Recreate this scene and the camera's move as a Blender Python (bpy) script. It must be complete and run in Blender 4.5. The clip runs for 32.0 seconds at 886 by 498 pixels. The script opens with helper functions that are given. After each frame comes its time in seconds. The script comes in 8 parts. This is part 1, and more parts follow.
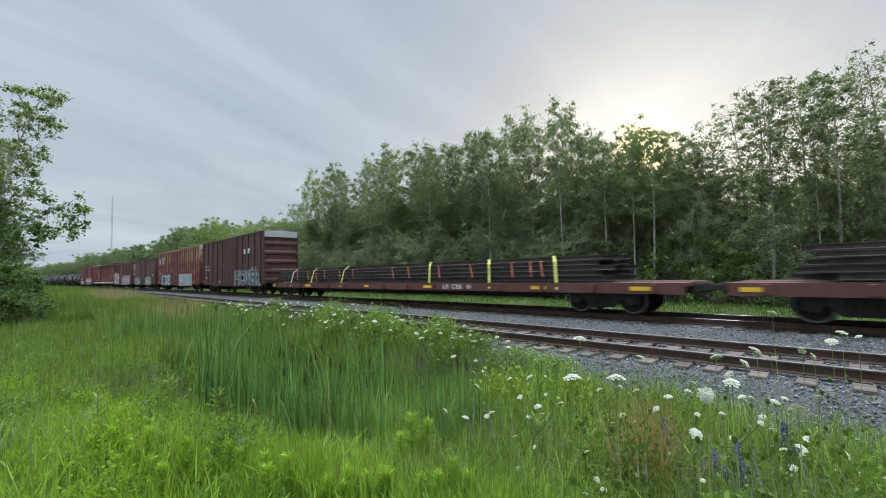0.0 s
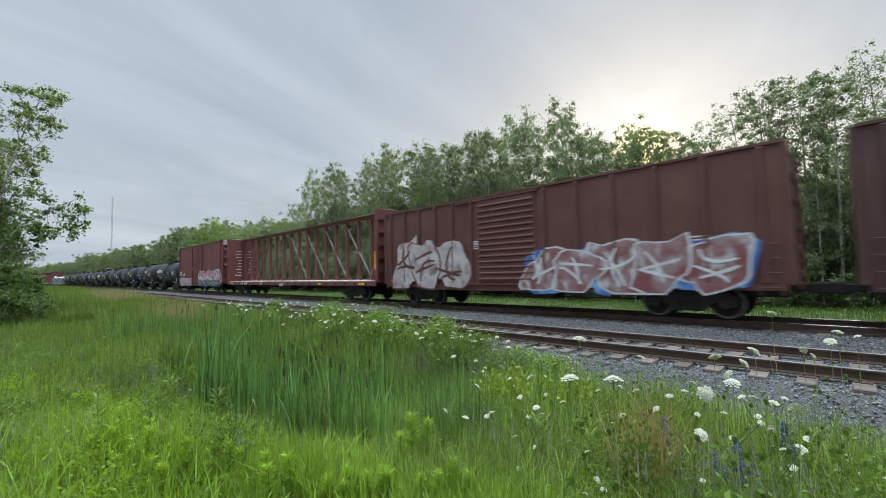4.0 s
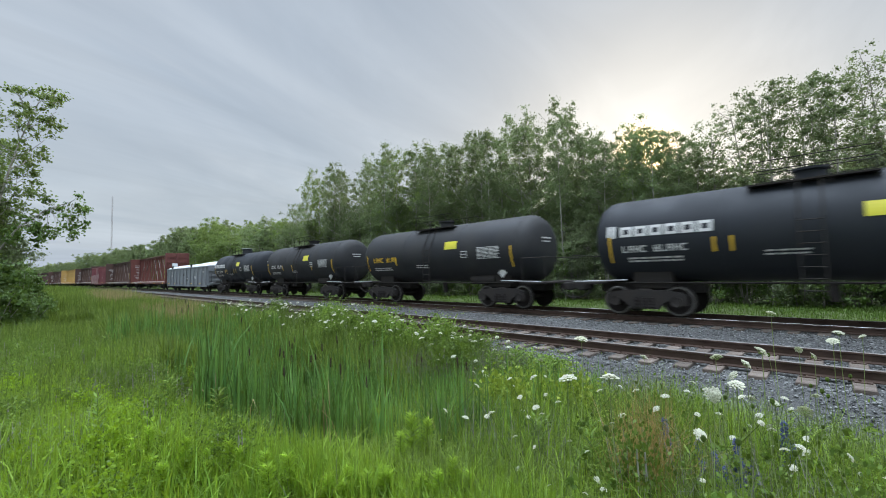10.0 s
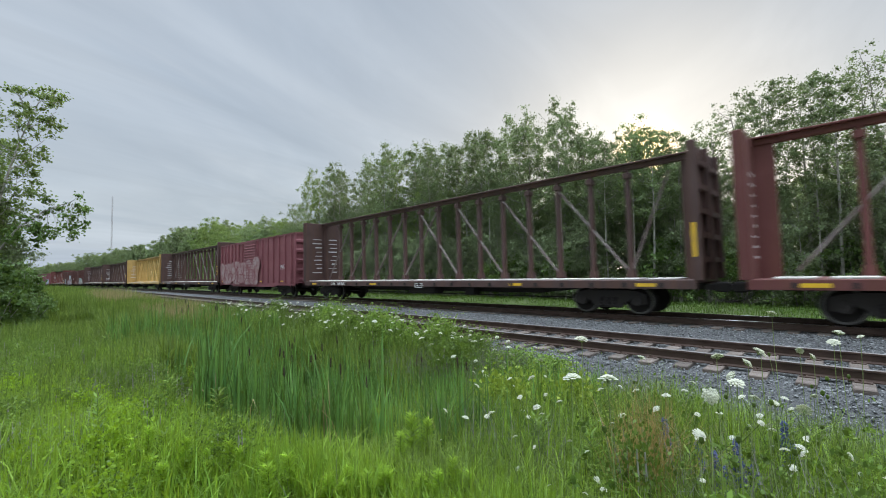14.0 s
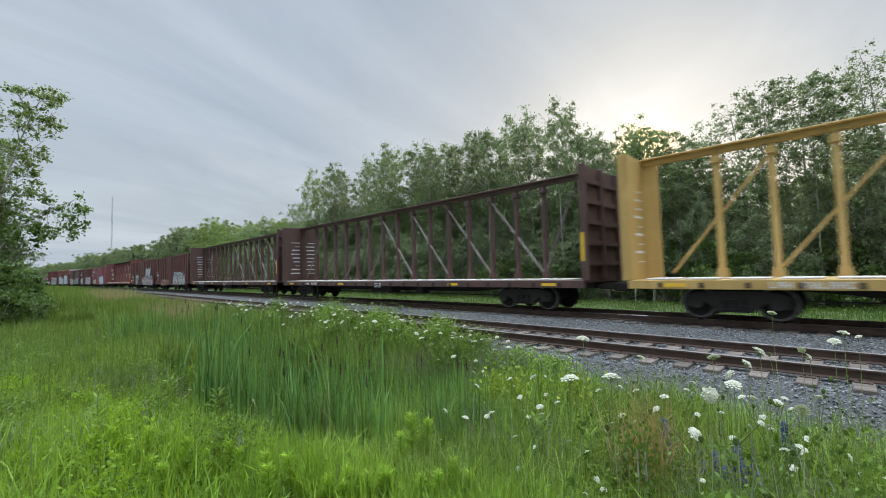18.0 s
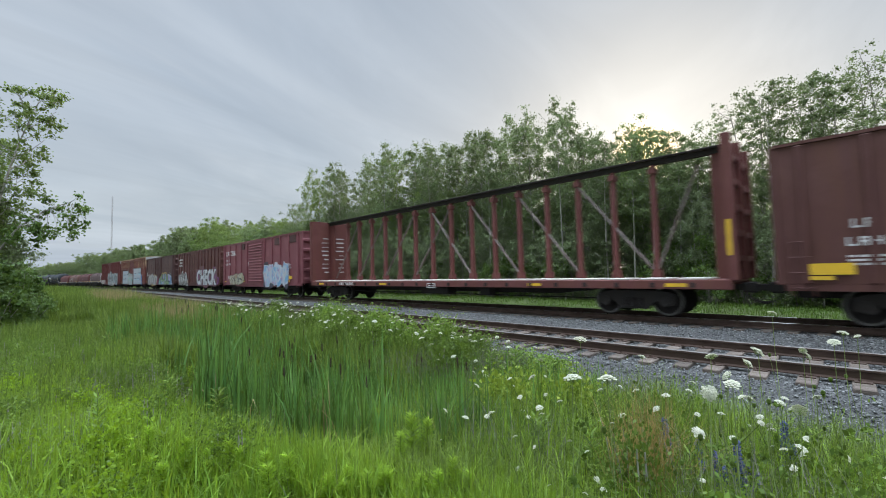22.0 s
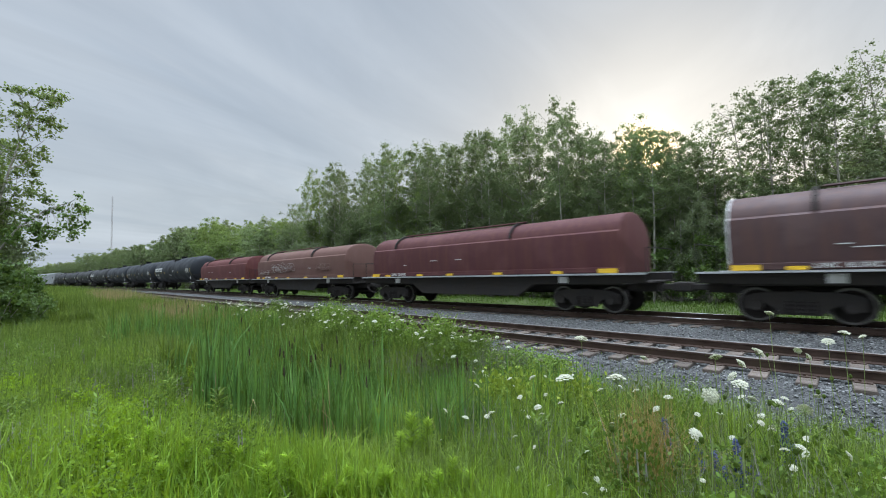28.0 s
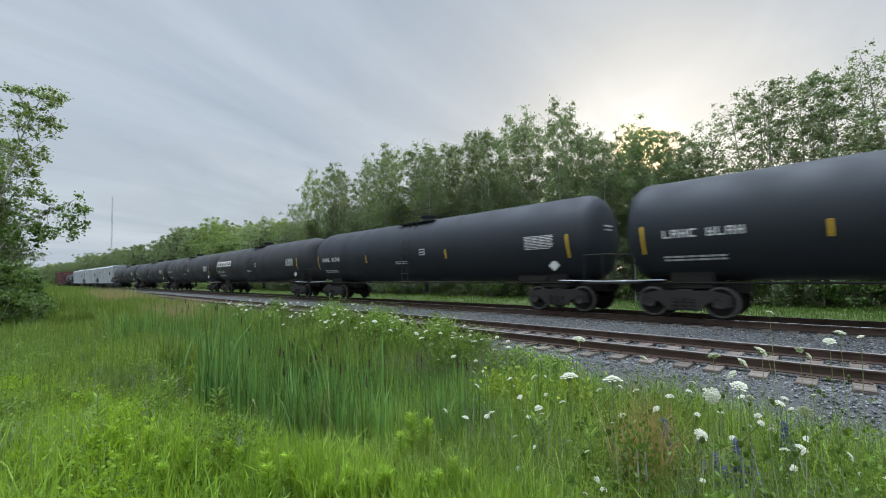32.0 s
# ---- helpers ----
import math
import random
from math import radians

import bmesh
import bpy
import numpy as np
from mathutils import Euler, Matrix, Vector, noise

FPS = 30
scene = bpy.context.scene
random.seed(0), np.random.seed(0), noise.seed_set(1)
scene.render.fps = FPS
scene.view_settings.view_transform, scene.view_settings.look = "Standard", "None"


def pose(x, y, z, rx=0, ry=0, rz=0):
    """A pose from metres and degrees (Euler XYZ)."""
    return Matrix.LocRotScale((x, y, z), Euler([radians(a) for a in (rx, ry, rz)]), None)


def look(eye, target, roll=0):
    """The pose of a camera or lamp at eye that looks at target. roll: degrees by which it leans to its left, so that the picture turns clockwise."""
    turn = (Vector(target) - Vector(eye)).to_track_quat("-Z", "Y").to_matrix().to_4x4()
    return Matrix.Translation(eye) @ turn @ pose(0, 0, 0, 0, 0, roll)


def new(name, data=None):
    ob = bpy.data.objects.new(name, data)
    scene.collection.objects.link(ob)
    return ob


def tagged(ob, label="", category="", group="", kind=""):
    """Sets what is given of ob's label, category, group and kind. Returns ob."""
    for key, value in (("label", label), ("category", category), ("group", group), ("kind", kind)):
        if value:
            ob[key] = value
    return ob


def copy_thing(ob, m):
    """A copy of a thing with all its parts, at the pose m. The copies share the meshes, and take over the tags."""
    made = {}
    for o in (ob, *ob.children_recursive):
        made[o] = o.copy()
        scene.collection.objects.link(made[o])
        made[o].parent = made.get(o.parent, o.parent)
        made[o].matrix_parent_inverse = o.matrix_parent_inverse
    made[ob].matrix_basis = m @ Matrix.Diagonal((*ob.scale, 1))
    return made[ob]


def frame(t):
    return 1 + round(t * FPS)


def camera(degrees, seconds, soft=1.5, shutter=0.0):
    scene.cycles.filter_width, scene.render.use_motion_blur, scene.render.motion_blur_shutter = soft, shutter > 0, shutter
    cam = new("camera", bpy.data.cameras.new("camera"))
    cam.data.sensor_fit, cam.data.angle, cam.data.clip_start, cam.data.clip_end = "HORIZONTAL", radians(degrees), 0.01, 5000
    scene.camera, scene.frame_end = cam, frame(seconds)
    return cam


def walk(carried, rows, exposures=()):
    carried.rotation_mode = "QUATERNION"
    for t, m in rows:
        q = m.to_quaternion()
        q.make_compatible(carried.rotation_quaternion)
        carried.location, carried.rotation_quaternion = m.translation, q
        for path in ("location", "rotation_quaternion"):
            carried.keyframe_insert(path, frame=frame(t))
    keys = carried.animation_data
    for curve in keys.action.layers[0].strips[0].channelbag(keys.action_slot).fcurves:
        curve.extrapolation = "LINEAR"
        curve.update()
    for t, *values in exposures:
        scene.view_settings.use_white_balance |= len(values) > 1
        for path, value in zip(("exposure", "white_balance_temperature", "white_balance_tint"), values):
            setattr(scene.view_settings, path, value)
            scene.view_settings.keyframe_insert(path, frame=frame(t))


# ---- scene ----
# camera: hand-held height beside the line, standing still
EYE = (0.0, 0.0, 1.466)
cam = camera(94.5, 32.0, soft=1.0, shutter=0.2)
STAND = look(EYE, (-70.30, 70.88, 1.466 + 5.84), -1.354)
walk(cam, [(0.0, STAND), (32.0, STAND)], exposures=[(0.0, 0.55), (32.0, 0.55)])

# ---------------------------------------------------------------- light
SUN_DIR = Vector((-0.299, 0.922, 0.246))
SPEED = 21.45          # train, metres a second
DM = 14.22             # main track, centre line
DS = 8.92              # siding, centre line
BEND, RADIUS = -40.0, 1550.0


def make_world():
    w = bpy.data.worlds.new("evening_sky")
    scene.world = w
    w.use_nodes = True
    nt = w.node_tree
    nt.nodes.clear()
    N, L = nt.nodes.new, nt.links.new

    def math_node(op, a, b=None, c=None):
        n = N("ShaderNodeMath")
        n.operation = op
        for i, v in enumerate((a, b, c)):
            if v is None:
                continue
            if isinstance(v, (int, float)):
                n.inputs[i].default_value = v
            else:
                L(v, n.inputs[i])
        return n.outputs[0]

    def mix(f, a, b, mode="MIX"):
        n = N("ShaderNodeMix")
        n.data_type, n.blend_type = "RGBA", mode
        if isinstance(f, (int, float)):
            n.inputs[0].default_value = f
        else:
            L(f, n.inputs[0])
        for s, v in ((6, a), (7, b)):
            if isinstance(v, tuple):
                n.inputs[s].default_value = (*v, 1)
            else:
                L(v, n.inputs[s])
        return n.outputs[2]

    def ramp(f, *stops):
        n = N("ShaderNodeValToRGB")
        n.color_ramp.interpolation = "EASE"
        while len(n.color_ramp.elements) < len(stops):
            n.color_ramp.elements.new(0.5)
        for e, (p, c) in zip(n.color_ramp.elements, stops):
            e.position, e.color = p, (c, c, c, 1)
        L(f, n.inputs[0])
        return n.outputs[0]

    sky = N("ShaderNodeTexSky")
    sky.sky_type, sky.sun_disc = "NISHITA", False
    sky.sun_elevation, sky.sun_rotation = radians(14.2), math.atan2(SUN_DIR.x, SUN_DIR.y)
    sky.air_density, sky.dust_density = 1.4, 2.0
    geo = N("ShaderNodeTexCoord").outputs["Generated"]
    sep = N("ShaderNodeSeparateXYZ")
    L(geo, sep.inputs[0])
    up = math_node("MAXIMUM", sep.outputs[2], 0.0)
    lift = math_node("ADD", up, 0.16)
    com = N("ShaderNodeCombineXYZ")
    L(math_node("DIVIDE", sep.outputs[0], lift), com.inputs[0])
    L(math_node("DIVIDE", sep.outputs[1], lift), com.inputs[1])

    def cloud(scale, stretch, turn, detail, rough, dist=0.6):
        turned = N("ShaderNodeMapping")
        turned.inputs["Rotation"].default_value = (0, 0, radians(-turn))
        L(com.outputs[0], turned.inputs[0])
        m = N("ShaderNodeMapping")
        m.inputs["Scale"].default_value = (scale, scale * stretch, 1)
        L(turned.outputs[0], m.inputs[0])
        n = N("ShaderNodeTexNoise")
        n.inputs["Scale"].default_value = 1.0
        n.inputs["Detail"].default_value, n.inputs["Roughness"].default_value = detail, rough
        n.inputs["Distortion"].default_value = dist
        L(m.outputs[0], n.inputs["Vector"])
        return n.outputs["Fac"]

    sheet = ramp(cloud(0.36, 2.0, 104, 5, 0.48, 0.9), (0.30, 0.0), (0.72, 1.0))
    wisp = ramp(cloud(0.7, 2.4, 108, 8, 0.56, 1.3), (0.44, 0.0), (0.78, 1.0))
    dot = N("ShaderNodeVectorMath")
    dot.operation = "DOT_PRODUCT"
    L(geo, dot.inputs[0])
    dot.inputs[1].default_value = SUN_DIR.normalized()
    toward = math_node("MAXIMUM", dot.outputs["Value"], 0.0)
    wide = math_node("POWER", toward, 9.0)
    tight = math_node("POWER", toward, 48.0)
    base = mix(sheet, (0.285, 0.335, 0.405), (0.435, 0.482, 0.542))
    base = mix(math_node("MULTIPLY", wisp, 0.24), base, (0.51, 0.54, 0.58))
    # a paler clear band low over the horizon
    low = math_node("POWER", math_node("SUBTRACT", 1.0, math_node("MINIMUM", math_node("MULTIPLY", up, 5.0), 1.0)), 2.0)
    base = mix(math_node("MULTIPLY", low, 0.55), base, (0.35, 0.45, 0.59))
    base = mix(0.12, base, mix(1.0, sky.outputs[0], (0.12, 0.12, 0.12), "MULTIPLY"))
    base = mix(math_node("MULTIPLY", wide, 0.40), base, (0.48, 0.485, 0.47))
    base = mix(math_node("MULTIPLY", tight, 0.85), base, (0.74, 0.735, 0.70))
    base = mix(math_node("MINIMUM", math_node("MULTIPLY", math_node("POWER", toward, 1300.0), 1.0), 1.0), base, (9.0, 5.8, 2.9))
    # thin veils drawn across the bright part too
    veil = ramp(cloud(0.62, 2.4, 100, 7, 0.56, 1.0), (0.30, 0.0), (0.72, 1.0))
    n = N("ShaderNodeVectorMath")
    n.operation = "SCALE"
    L(base, n.inputs[0])
    L(math_node("MULTIPLY_ADD", veil, 0.13, 0.915), n.inputs["Scale"])
    base = n.outputs[0]
    # sky above the view made up to 14 times brighter, added to light the ground
    gain = math_node("MULTIPLY_ADD", ramp(up, (0.66, 0.0), (1.0, 1.0)), 13.0, 1.0)
    n = N("ShaderNodeVectorMath")
    n.operation = "SCALE"
    L(base, n.inputs[0])
    L(gain, n.inputs["Scale"])
    bg = N("ShaderNodeBackground")
    L(n.outputs[0], bg.inputs[0])
    bg.inputs[1].default_value = 1.0
    L(bg.outputs[0], N("ShaderNodeOutputWorld").inputs[0])


make_world()
sun = new("sun", bpy.data.lights.new("sun", "SUN"))
sun.data.energy, sun.data.angle, sun.data.color = 1.6, radians(12), (1.0, 0.86, 0.68)
sun.matrix_world = look((0, 0, 40), Vector((0, 0, 40)) - SUN_DIR)

# ---------------------------------------------------------------- materials


def node_kit(name):
    m = bpy.data.materials.new(name)
    m.use_nodes = True
    nt = m.node_tree
    b = nt.nodes["Principled BSDF"]
    return m, nt.nodes.new, nt.links.new, b, nt.nodes["Material Output"]


def noise_fac(N, L, vec, scale, detail=4, stretch=(1, 1, 1), lo=0.35, hi=0.65):
    mp = N("ShaderNodeMapping")
    mp.inputs["Scale"].default_value = stretch
    L(vec, mp.inputs[0])
    n = N("ShaderNodeTexNoise")
    n.inputs["Scale"].default_value, n.inputs["Detail"].default_value = scale, detail
    L(mp.outputs[0], n.inputs["Vector"])
    r = N("ShaderNodeMapRange")
    r.inputs[1].default_value, r.inputs[2].default_value = lo, hi
    L(n.outputs["Fac"], r.inputs[0])
    return r.outputs[0]


def mix_col(N, L, f, a, b, mode="MIX"):
    n = N("ShaderNodeMix")
    n.data_type, n.blend_type = "RGBA", mode
    if isinstance(f, (int, float)):
        n.inputs[0].default_value = f
    else:
        L(f, n.inputs[0])
    for s, v in ((6, a), (7, b)):
        if isinstance(v, tuple):
            n.inputs[s].default_value = (*v, 1)
        else:
            L(v, n.inputs[s])
    return n.outputs[2]


def times(N, L, a, k):
    n = N("ShaderNodeMath")
    n.operation = "MULTIPLY"
    L(a, n.inputs[0])
    if isinstance(k, (int, float)):
        n.inputs[1].default_value = k
    else:
        L(k, n.inputs[1])
    return n.outputs[0]


def surf(name, c, rough=0.7, metal=0.0, dirt=(0.10, 0.08, 0.06), amount=0.35, scale=1.5, fine=30, bump=0.15,
         stretch=(1, 1, 1), rand=0.0, island=0.0, spec=0.5):
    """A worn surface: base colour, dirt at two scales, fine relief."""
    m, N, L, b, out = node_kit(name)
    vec = N("ShaderNodeTexCoord").outputs["Object"]
    big = noise_fac(N, L, vec, scale, 5, stretch)
    small = noise_fac(N, L, vec, fine, 3, stretch, 0.25, 0.75)
    col = mix_col(N, L, times(N, L, big, amount), c, dirt)
    col = mix_col(N, L, times(N, L, small, amount * 0.5), col, tuple(0.55 * v for v in c))
    if rand or island:
        src = N("ShaderNodeObjectInfo").outputs["Random"] if rand else N("ShaderNodeNewGeometry").outputs["Random Per Island"]
        r = N("ShaderNodeMapRange")
        r.inputs[3].default_value, r.inputs[4].default_value = 1 - (rand or island), 1 + (rand or island)
        L(src, r.inputs[0])
        hsv = N("ShaderNodeHueSaturation")
        L(r.outputs[0], hsv.inputs["Value"])
        L(col, hsv.inputs["Color"])
        col = hsv.outputs[0]
    L(col, b.inputs["Base Color"])
    b.inputs["Metallic"].default_value = metal
    b.inputs["Specular IOR Level"].default_value = spec
    rr = N("ShaderNodeMapRange")
    rr.inputs[3].default_value, rr.inputs[4].default_value = max(rough - 0.12, 0.05), min(rough + 0.12, 1)
    L(big, rr.inputs[0])
    L(rr.outputs[0], b.inputs["Roughness"])
    if bump:
        bp = N("ShaderNodeBump")
        bp.inputs["Strength"].default_value, bp.inputs["Distance"].default_value = bump, 0.02
        L(small, bp.inputs["Height"])
        L(bp.outputs[0], b.inputs["Normal"])
    return m


def paint(name, c, rust=(0.16, 0.07, 0.035), amount=0.35, fade=None, rough=0.62, streaks=False):
    """Weathered wagon paint: runs of dirt down the sides, rust blotches, faded patches."""
    m, N, L, b, out = node_kit(name)
    vec = N("ShaderNodeTexCoord").outputs["Object"]
    runs = noise_fac(N, L, vec, 2.2, 5, (2.4, 2.4, 0.16), 0.42, 0.75)
    blot = noise_fac(N, L, vec, 1.5, 6, (1.6, 1, 0.34), 0.36, 0.62) if streaks else noise_fac(N, L, vec, 0.9, 7, (1, 1, 1), 0.50, 0.72)
    grain = noise_fac(N, L, vec, 22, 4, (1, 1, 0.5), 0.25, 0.8)
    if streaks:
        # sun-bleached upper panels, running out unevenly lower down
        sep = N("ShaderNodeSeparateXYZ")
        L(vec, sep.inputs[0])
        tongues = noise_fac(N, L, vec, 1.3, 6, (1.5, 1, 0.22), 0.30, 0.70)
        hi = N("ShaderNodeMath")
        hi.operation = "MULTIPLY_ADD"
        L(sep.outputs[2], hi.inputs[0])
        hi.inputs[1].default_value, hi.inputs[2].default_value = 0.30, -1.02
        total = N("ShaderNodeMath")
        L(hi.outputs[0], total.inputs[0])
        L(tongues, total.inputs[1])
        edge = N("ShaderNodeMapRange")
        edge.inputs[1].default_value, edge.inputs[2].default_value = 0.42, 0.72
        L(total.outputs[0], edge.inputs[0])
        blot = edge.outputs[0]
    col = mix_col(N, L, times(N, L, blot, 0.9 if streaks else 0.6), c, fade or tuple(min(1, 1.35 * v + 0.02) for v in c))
    col = mix_col(N, L, times(N, L, runs, amount), col, rust)
    col = mix_col(N, L, times(N, L, grain, 0.22), col, tuple(0.5 * v for v in c))
    L(col, b.inputs["Base Color"])
    b.inputs["Roughness"].default_value = rough
    b.inputs["Specular IOR Level"].default_value = 0.35
    bp = N("ShaderNodeBump")
    bp.inputs["Strength"].default_value, bp.inputs["Distance"].default_value = 0.12, 0.02
    L(grain, bp.inputs["Height"])
    L(bp.outputs[0], b.inputs["Normal"])
    return m


def leaf(name, c, c2, through_light=0.35, rough=0.55, spread=0.35, scale=0.5, vary=0.3, glow=(0.20, 0.30, 0.02)):
    """Foliage: colour differs from leaf to leaf and from patch to patch, and light passes through."""
    m, N, L, b, out = node_kit(name)
    isl = N("ShaderNodeNewGeometry").outputs["Random Per Island"]
    vec = N("ShaderNodeTexCoord").outputs["Object"]
    patch = noise_fac(N, L, vec, scale, 3, (1, 1, 1), 0.35, 0.65)
    half = N("ShaderNodeMath")
    half.operation = "MULTIPLY_ADD"
    L(isl, half.inputs[0])
    half.inputs[1].default_value = 0.55
    L(times(N, L, patch, 0.45), half.inputs[2])
    col = mix_col(N, L, half.outputs[0], c, c2)
    r = N("ShaderNodeMapRange")
    r.inputs[3].default_value, r.inputs[4].default_value = 1 - spread, 1 + spread
    L(N("ShaderNodeObjectInfo").outputs["Random"], r.inputs[0])
    hsv = N("ShaderNodeHueSaturation")
    # single leaves paler or darker than their neighbours
    mixed = N("ShaderNodeMath")
    mixed.operation = "FRACT"
    L(times(N, L, isl, 17.31), mixed.inputs[0])
    r2 = N("ShaderNodeMapRange")
    r2.inputs[3].default_value, r2.inputs[4].default_value = 1 - vary, 1 + vary
    L(mixed.outputs[0], r2.inputs[0])
    L(times(N, L, r.outputs[0], r2.outputs[0]), hsv.inputs["Value"])
    L(col, hsv.inputs["Color"])
    L(hsv.outputs[0], b.inputs["Base Color"])
    b.inputs["Roughness"].default_value = rough
    b.inputs["Specular IOR Level"].default_value = 0.25
    tr = N("ShaderNodeBsdfTranslucent")
    L(mix_col(N, L, 0.5, hsv.outputs[0], glow), tr.inputs[0])
    mx = N("ShaderNodeMixShader")
    mx.inputs[0].default_value = through_light
    L(b.outputs[0], mx.inputs[1])
    L(tr.outputs[0], mx.inputs[2])
    L(mx.outputs[0], out.inputs[0])
    return m


M = {}
M["rail"] = surf("rail_steel", (0.10, 0.065, 0.05), 0.6, 0.5, (0.05, 0.03, 0.02), 0.5, 3, 60)
M["railtop"] = surf("rail_head_polished", (0.46, 0.44, 0.42), 0.35, 1.0, (0.2, 0.16, 0.13), 0.45, 6, 80, 0.03)
M["raildull"] = surf("rail_head_dull", (0.24, 0.225, 0.21), 0.5, 0.8, (0.12, 0.08, 0.06), 0.5, 4, 60, 0.05)
M["tie"] = surf("tie_wood", (0.165, 0.132, 0.108), 0.9, 0, (0.07, 0.055, 0.045), 0.6, 2.5, 40, 0.5, (0.5, 4, 4), rand=0.35)
M["ballast"] = surf("ballast_bed", (0.115, 0.116, 0.112), 0.95, 0, (0.04, 0.04, 0.042), 0.8, 18, 45, 1.0)
M["stone"] = surf("ballast_stone", (0.182, 0.186, 0.182), 0.9, 0, (0.12, 0.118, 0.11), 0.5, 8, 60, 0.4, island=0.75)
M["soil"] = surf("soil", (0.085, 0.115, 0.03), 0.95, 0, (0.05, 0.06, 0.02), 0.7, 1.2, 14, 0.7)
M["black"] = surf("tank_black", (0.027, 0.031, 0.037), 0.6, 0, (0.040, 0.041, 0.043), 0.4, 0.8, 25, 0.05, spec=0.2)
M["black2"] = surf("tank_black_dusty", (0.030, 0.032, 0.035), 0.6, 0, (0.065, 0.062, 0.058), 0.5, 0.7, 25, 0.05, spec=0.2)
M["under"] = surf("underframe", (0.040, 0.037, 0.035), 0.88, 0, (0.060, 0.050, 0.042), 0.5, 2, 30, 0.2, spec=0.15)
M["wheel"] = surf("wheel_steel", (0.032, 0.028, 0.026), 0.7, 0.0, (0.024, 0.020, 0.018), 0.5, 4, 40, 0.1, spec=0.15)
M["tread"] = surf("wheel_tread", (0.17, 0.16, 0.15), 0.42, 0.5, (0.05, 0.045, 0.04), 0.4, 6, 40, 0.02)
M["white"] = surf("white_lettering", (0.72, 0.72, 0.70), 0.6, 0, (0.35, 0.32, 0.30), 0.35, 3, 30, 0.02)
M["yellow"] = surf("yellow_reflector", (0.85, 0.52, 0.03), 0.45, 0, (0.5, 0.3, 0.05), 0.3, 3, 30, 0.02)
M["lime"] = surf("yellow_placard", (0.72, 0.66, 0.05), 0.5, 0, (0.45, 0.4, 0.08), 0.3, 3, 30, 0.02)
M["galv"] = surf("galvanised_roof", (0.55, 0.56, 0.57), 0.5, 0.3, (0.33, 0.32, 0.31), 0.4, 1.5, 30, 0.05)
M["p_brown"] = paint("paint_dark_brown", (0.082, 0.038, 0.036), amount=0.3)
M["p_brown2"] = paint("paint_brown", (0.115, 0.046, 0.040), amount=0.35)
M["p_red"] = paint("paint_oxide_red", (0.150, 0.042, 0.040), amount=0.25)
M["p_pink"] = paint("paint_faded_red", (0.240, 0.080, 0.090), amount=0.25, rust=(0.13, 0.045, 0.04))
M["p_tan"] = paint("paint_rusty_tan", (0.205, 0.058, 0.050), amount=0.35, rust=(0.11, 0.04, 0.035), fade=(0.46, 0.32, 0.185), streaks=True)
# ribs paler than the sides, to stand out from them
M["p_rib"] = paint("paint_pale_rib", (0.20, 0.075, 0.062), amount=0.35, rust=(0.12, 0.045, 0.035), fade=(0.40, 0.27, 0.19))
M["brace"] = surf("pale_tie_bar", (0.26, 0.22, 0.20), 0.7, 0, (0.11, 0.055, 0.05), 0.7, 1.2, 20, 0.1)
M["p_rust"] = paint("paint_beam_red", (0.150, 0.050, 0.045), amount=0.45)
M["p_dbeam"] = paint("paint_beam_brown", (0.085, 0.050, 0.044), amount=0.45)
M["p_yellow"] = paint("paint_beam_yellow", (0.50, 0.33, 0.11), rust=(0.25, 0.13, 0.05), amount=0.35)
M["p_grey"] = paint("paint_gondola_grey", (0.225, 0.245, 0.262), rust=(0.12, 0.11, 0.10), amount=0.55, fade=(0.36, 0.38, 0.39))
M["p_hopper"] = paint("paint_hopper_grey", (0.36, 0.375, 0.385), rust=(0.18, 0.165, 0.15), amount=0.45)
M["p_coil"] = paint("paint_hood_brown", (0.076, 0.041, 0.041), amount=0.35, fade=(0.135, 0.092, 0.09))
M["p_coil2"] = paint("paint_hood_red", (0.088, 0.028, 0.030), amount=0.35, rough=0.8)
M["p_coil3"] = paint("paint_hood_pink", (0.138, 0.070, 0.056), amount=0.4, rust=(0.11, 0.055, 0.042), fade=(0.175, 0.108, 0.088), rough=0.78)
M["p_coil4"] = paint("paint_hood_bright", (0.098, 0.026, 0.026), amount=0.35, rough=0.8)
M["tarp"] = surf("white_cover", (0.60, 0.62, 0.64), 0.7, 0, (0.5, 0.5, 0.5), 0.3, 1.5, 12, 0.2)
M["oldrail"] = surf("old_rail", (0.060, 0.047, 0.042), 0.75, 0.2, (0.03, 0.024, 0.02), 0.5, 2, 30, 0.2, rand=0.3)
M["strap_y"] = surf("yellow_strap", (0.72, 0.76, 0.16), 0.7, 0, (0.5, 0.5, 0.2), 0.2, 4, 40, 0.05)
M["strap_o"] = surf("orange_strap", (0.78, 0.24, 0.12), 0.7, 0, (0.6, 0.3, 0.2), 0.2, 4, 40, 0.05)
M["strap_w"] = surf("pale_strap", (0.62, 0.60, 0.48), 0.7, 0, (0.5, 0.4, 0.3), 0.2, 4, 40, 0.05)
M["deckpad"] = surf("pale_deck_timber", (0.62, 0.58, 0.53), 0.85, 0, (0.35, 0.3, 0.26), 0.4, 2, 30, 0.2)
M["bark"] = surf("pale_bark", (0.42, 0.40, 0.35), 0.9, 0, (0.10, 0.09, 0.075), 0.75, 3, 18, 0.4, (1, 1, 0.5))
M["leaf"] = leaf("aspen_leaves", (0.100, 0.152, 0.066), (0.172, 0.225, 0.106), 0.58, vary=0.25, glow=(0.30, 0.36, 0.15))
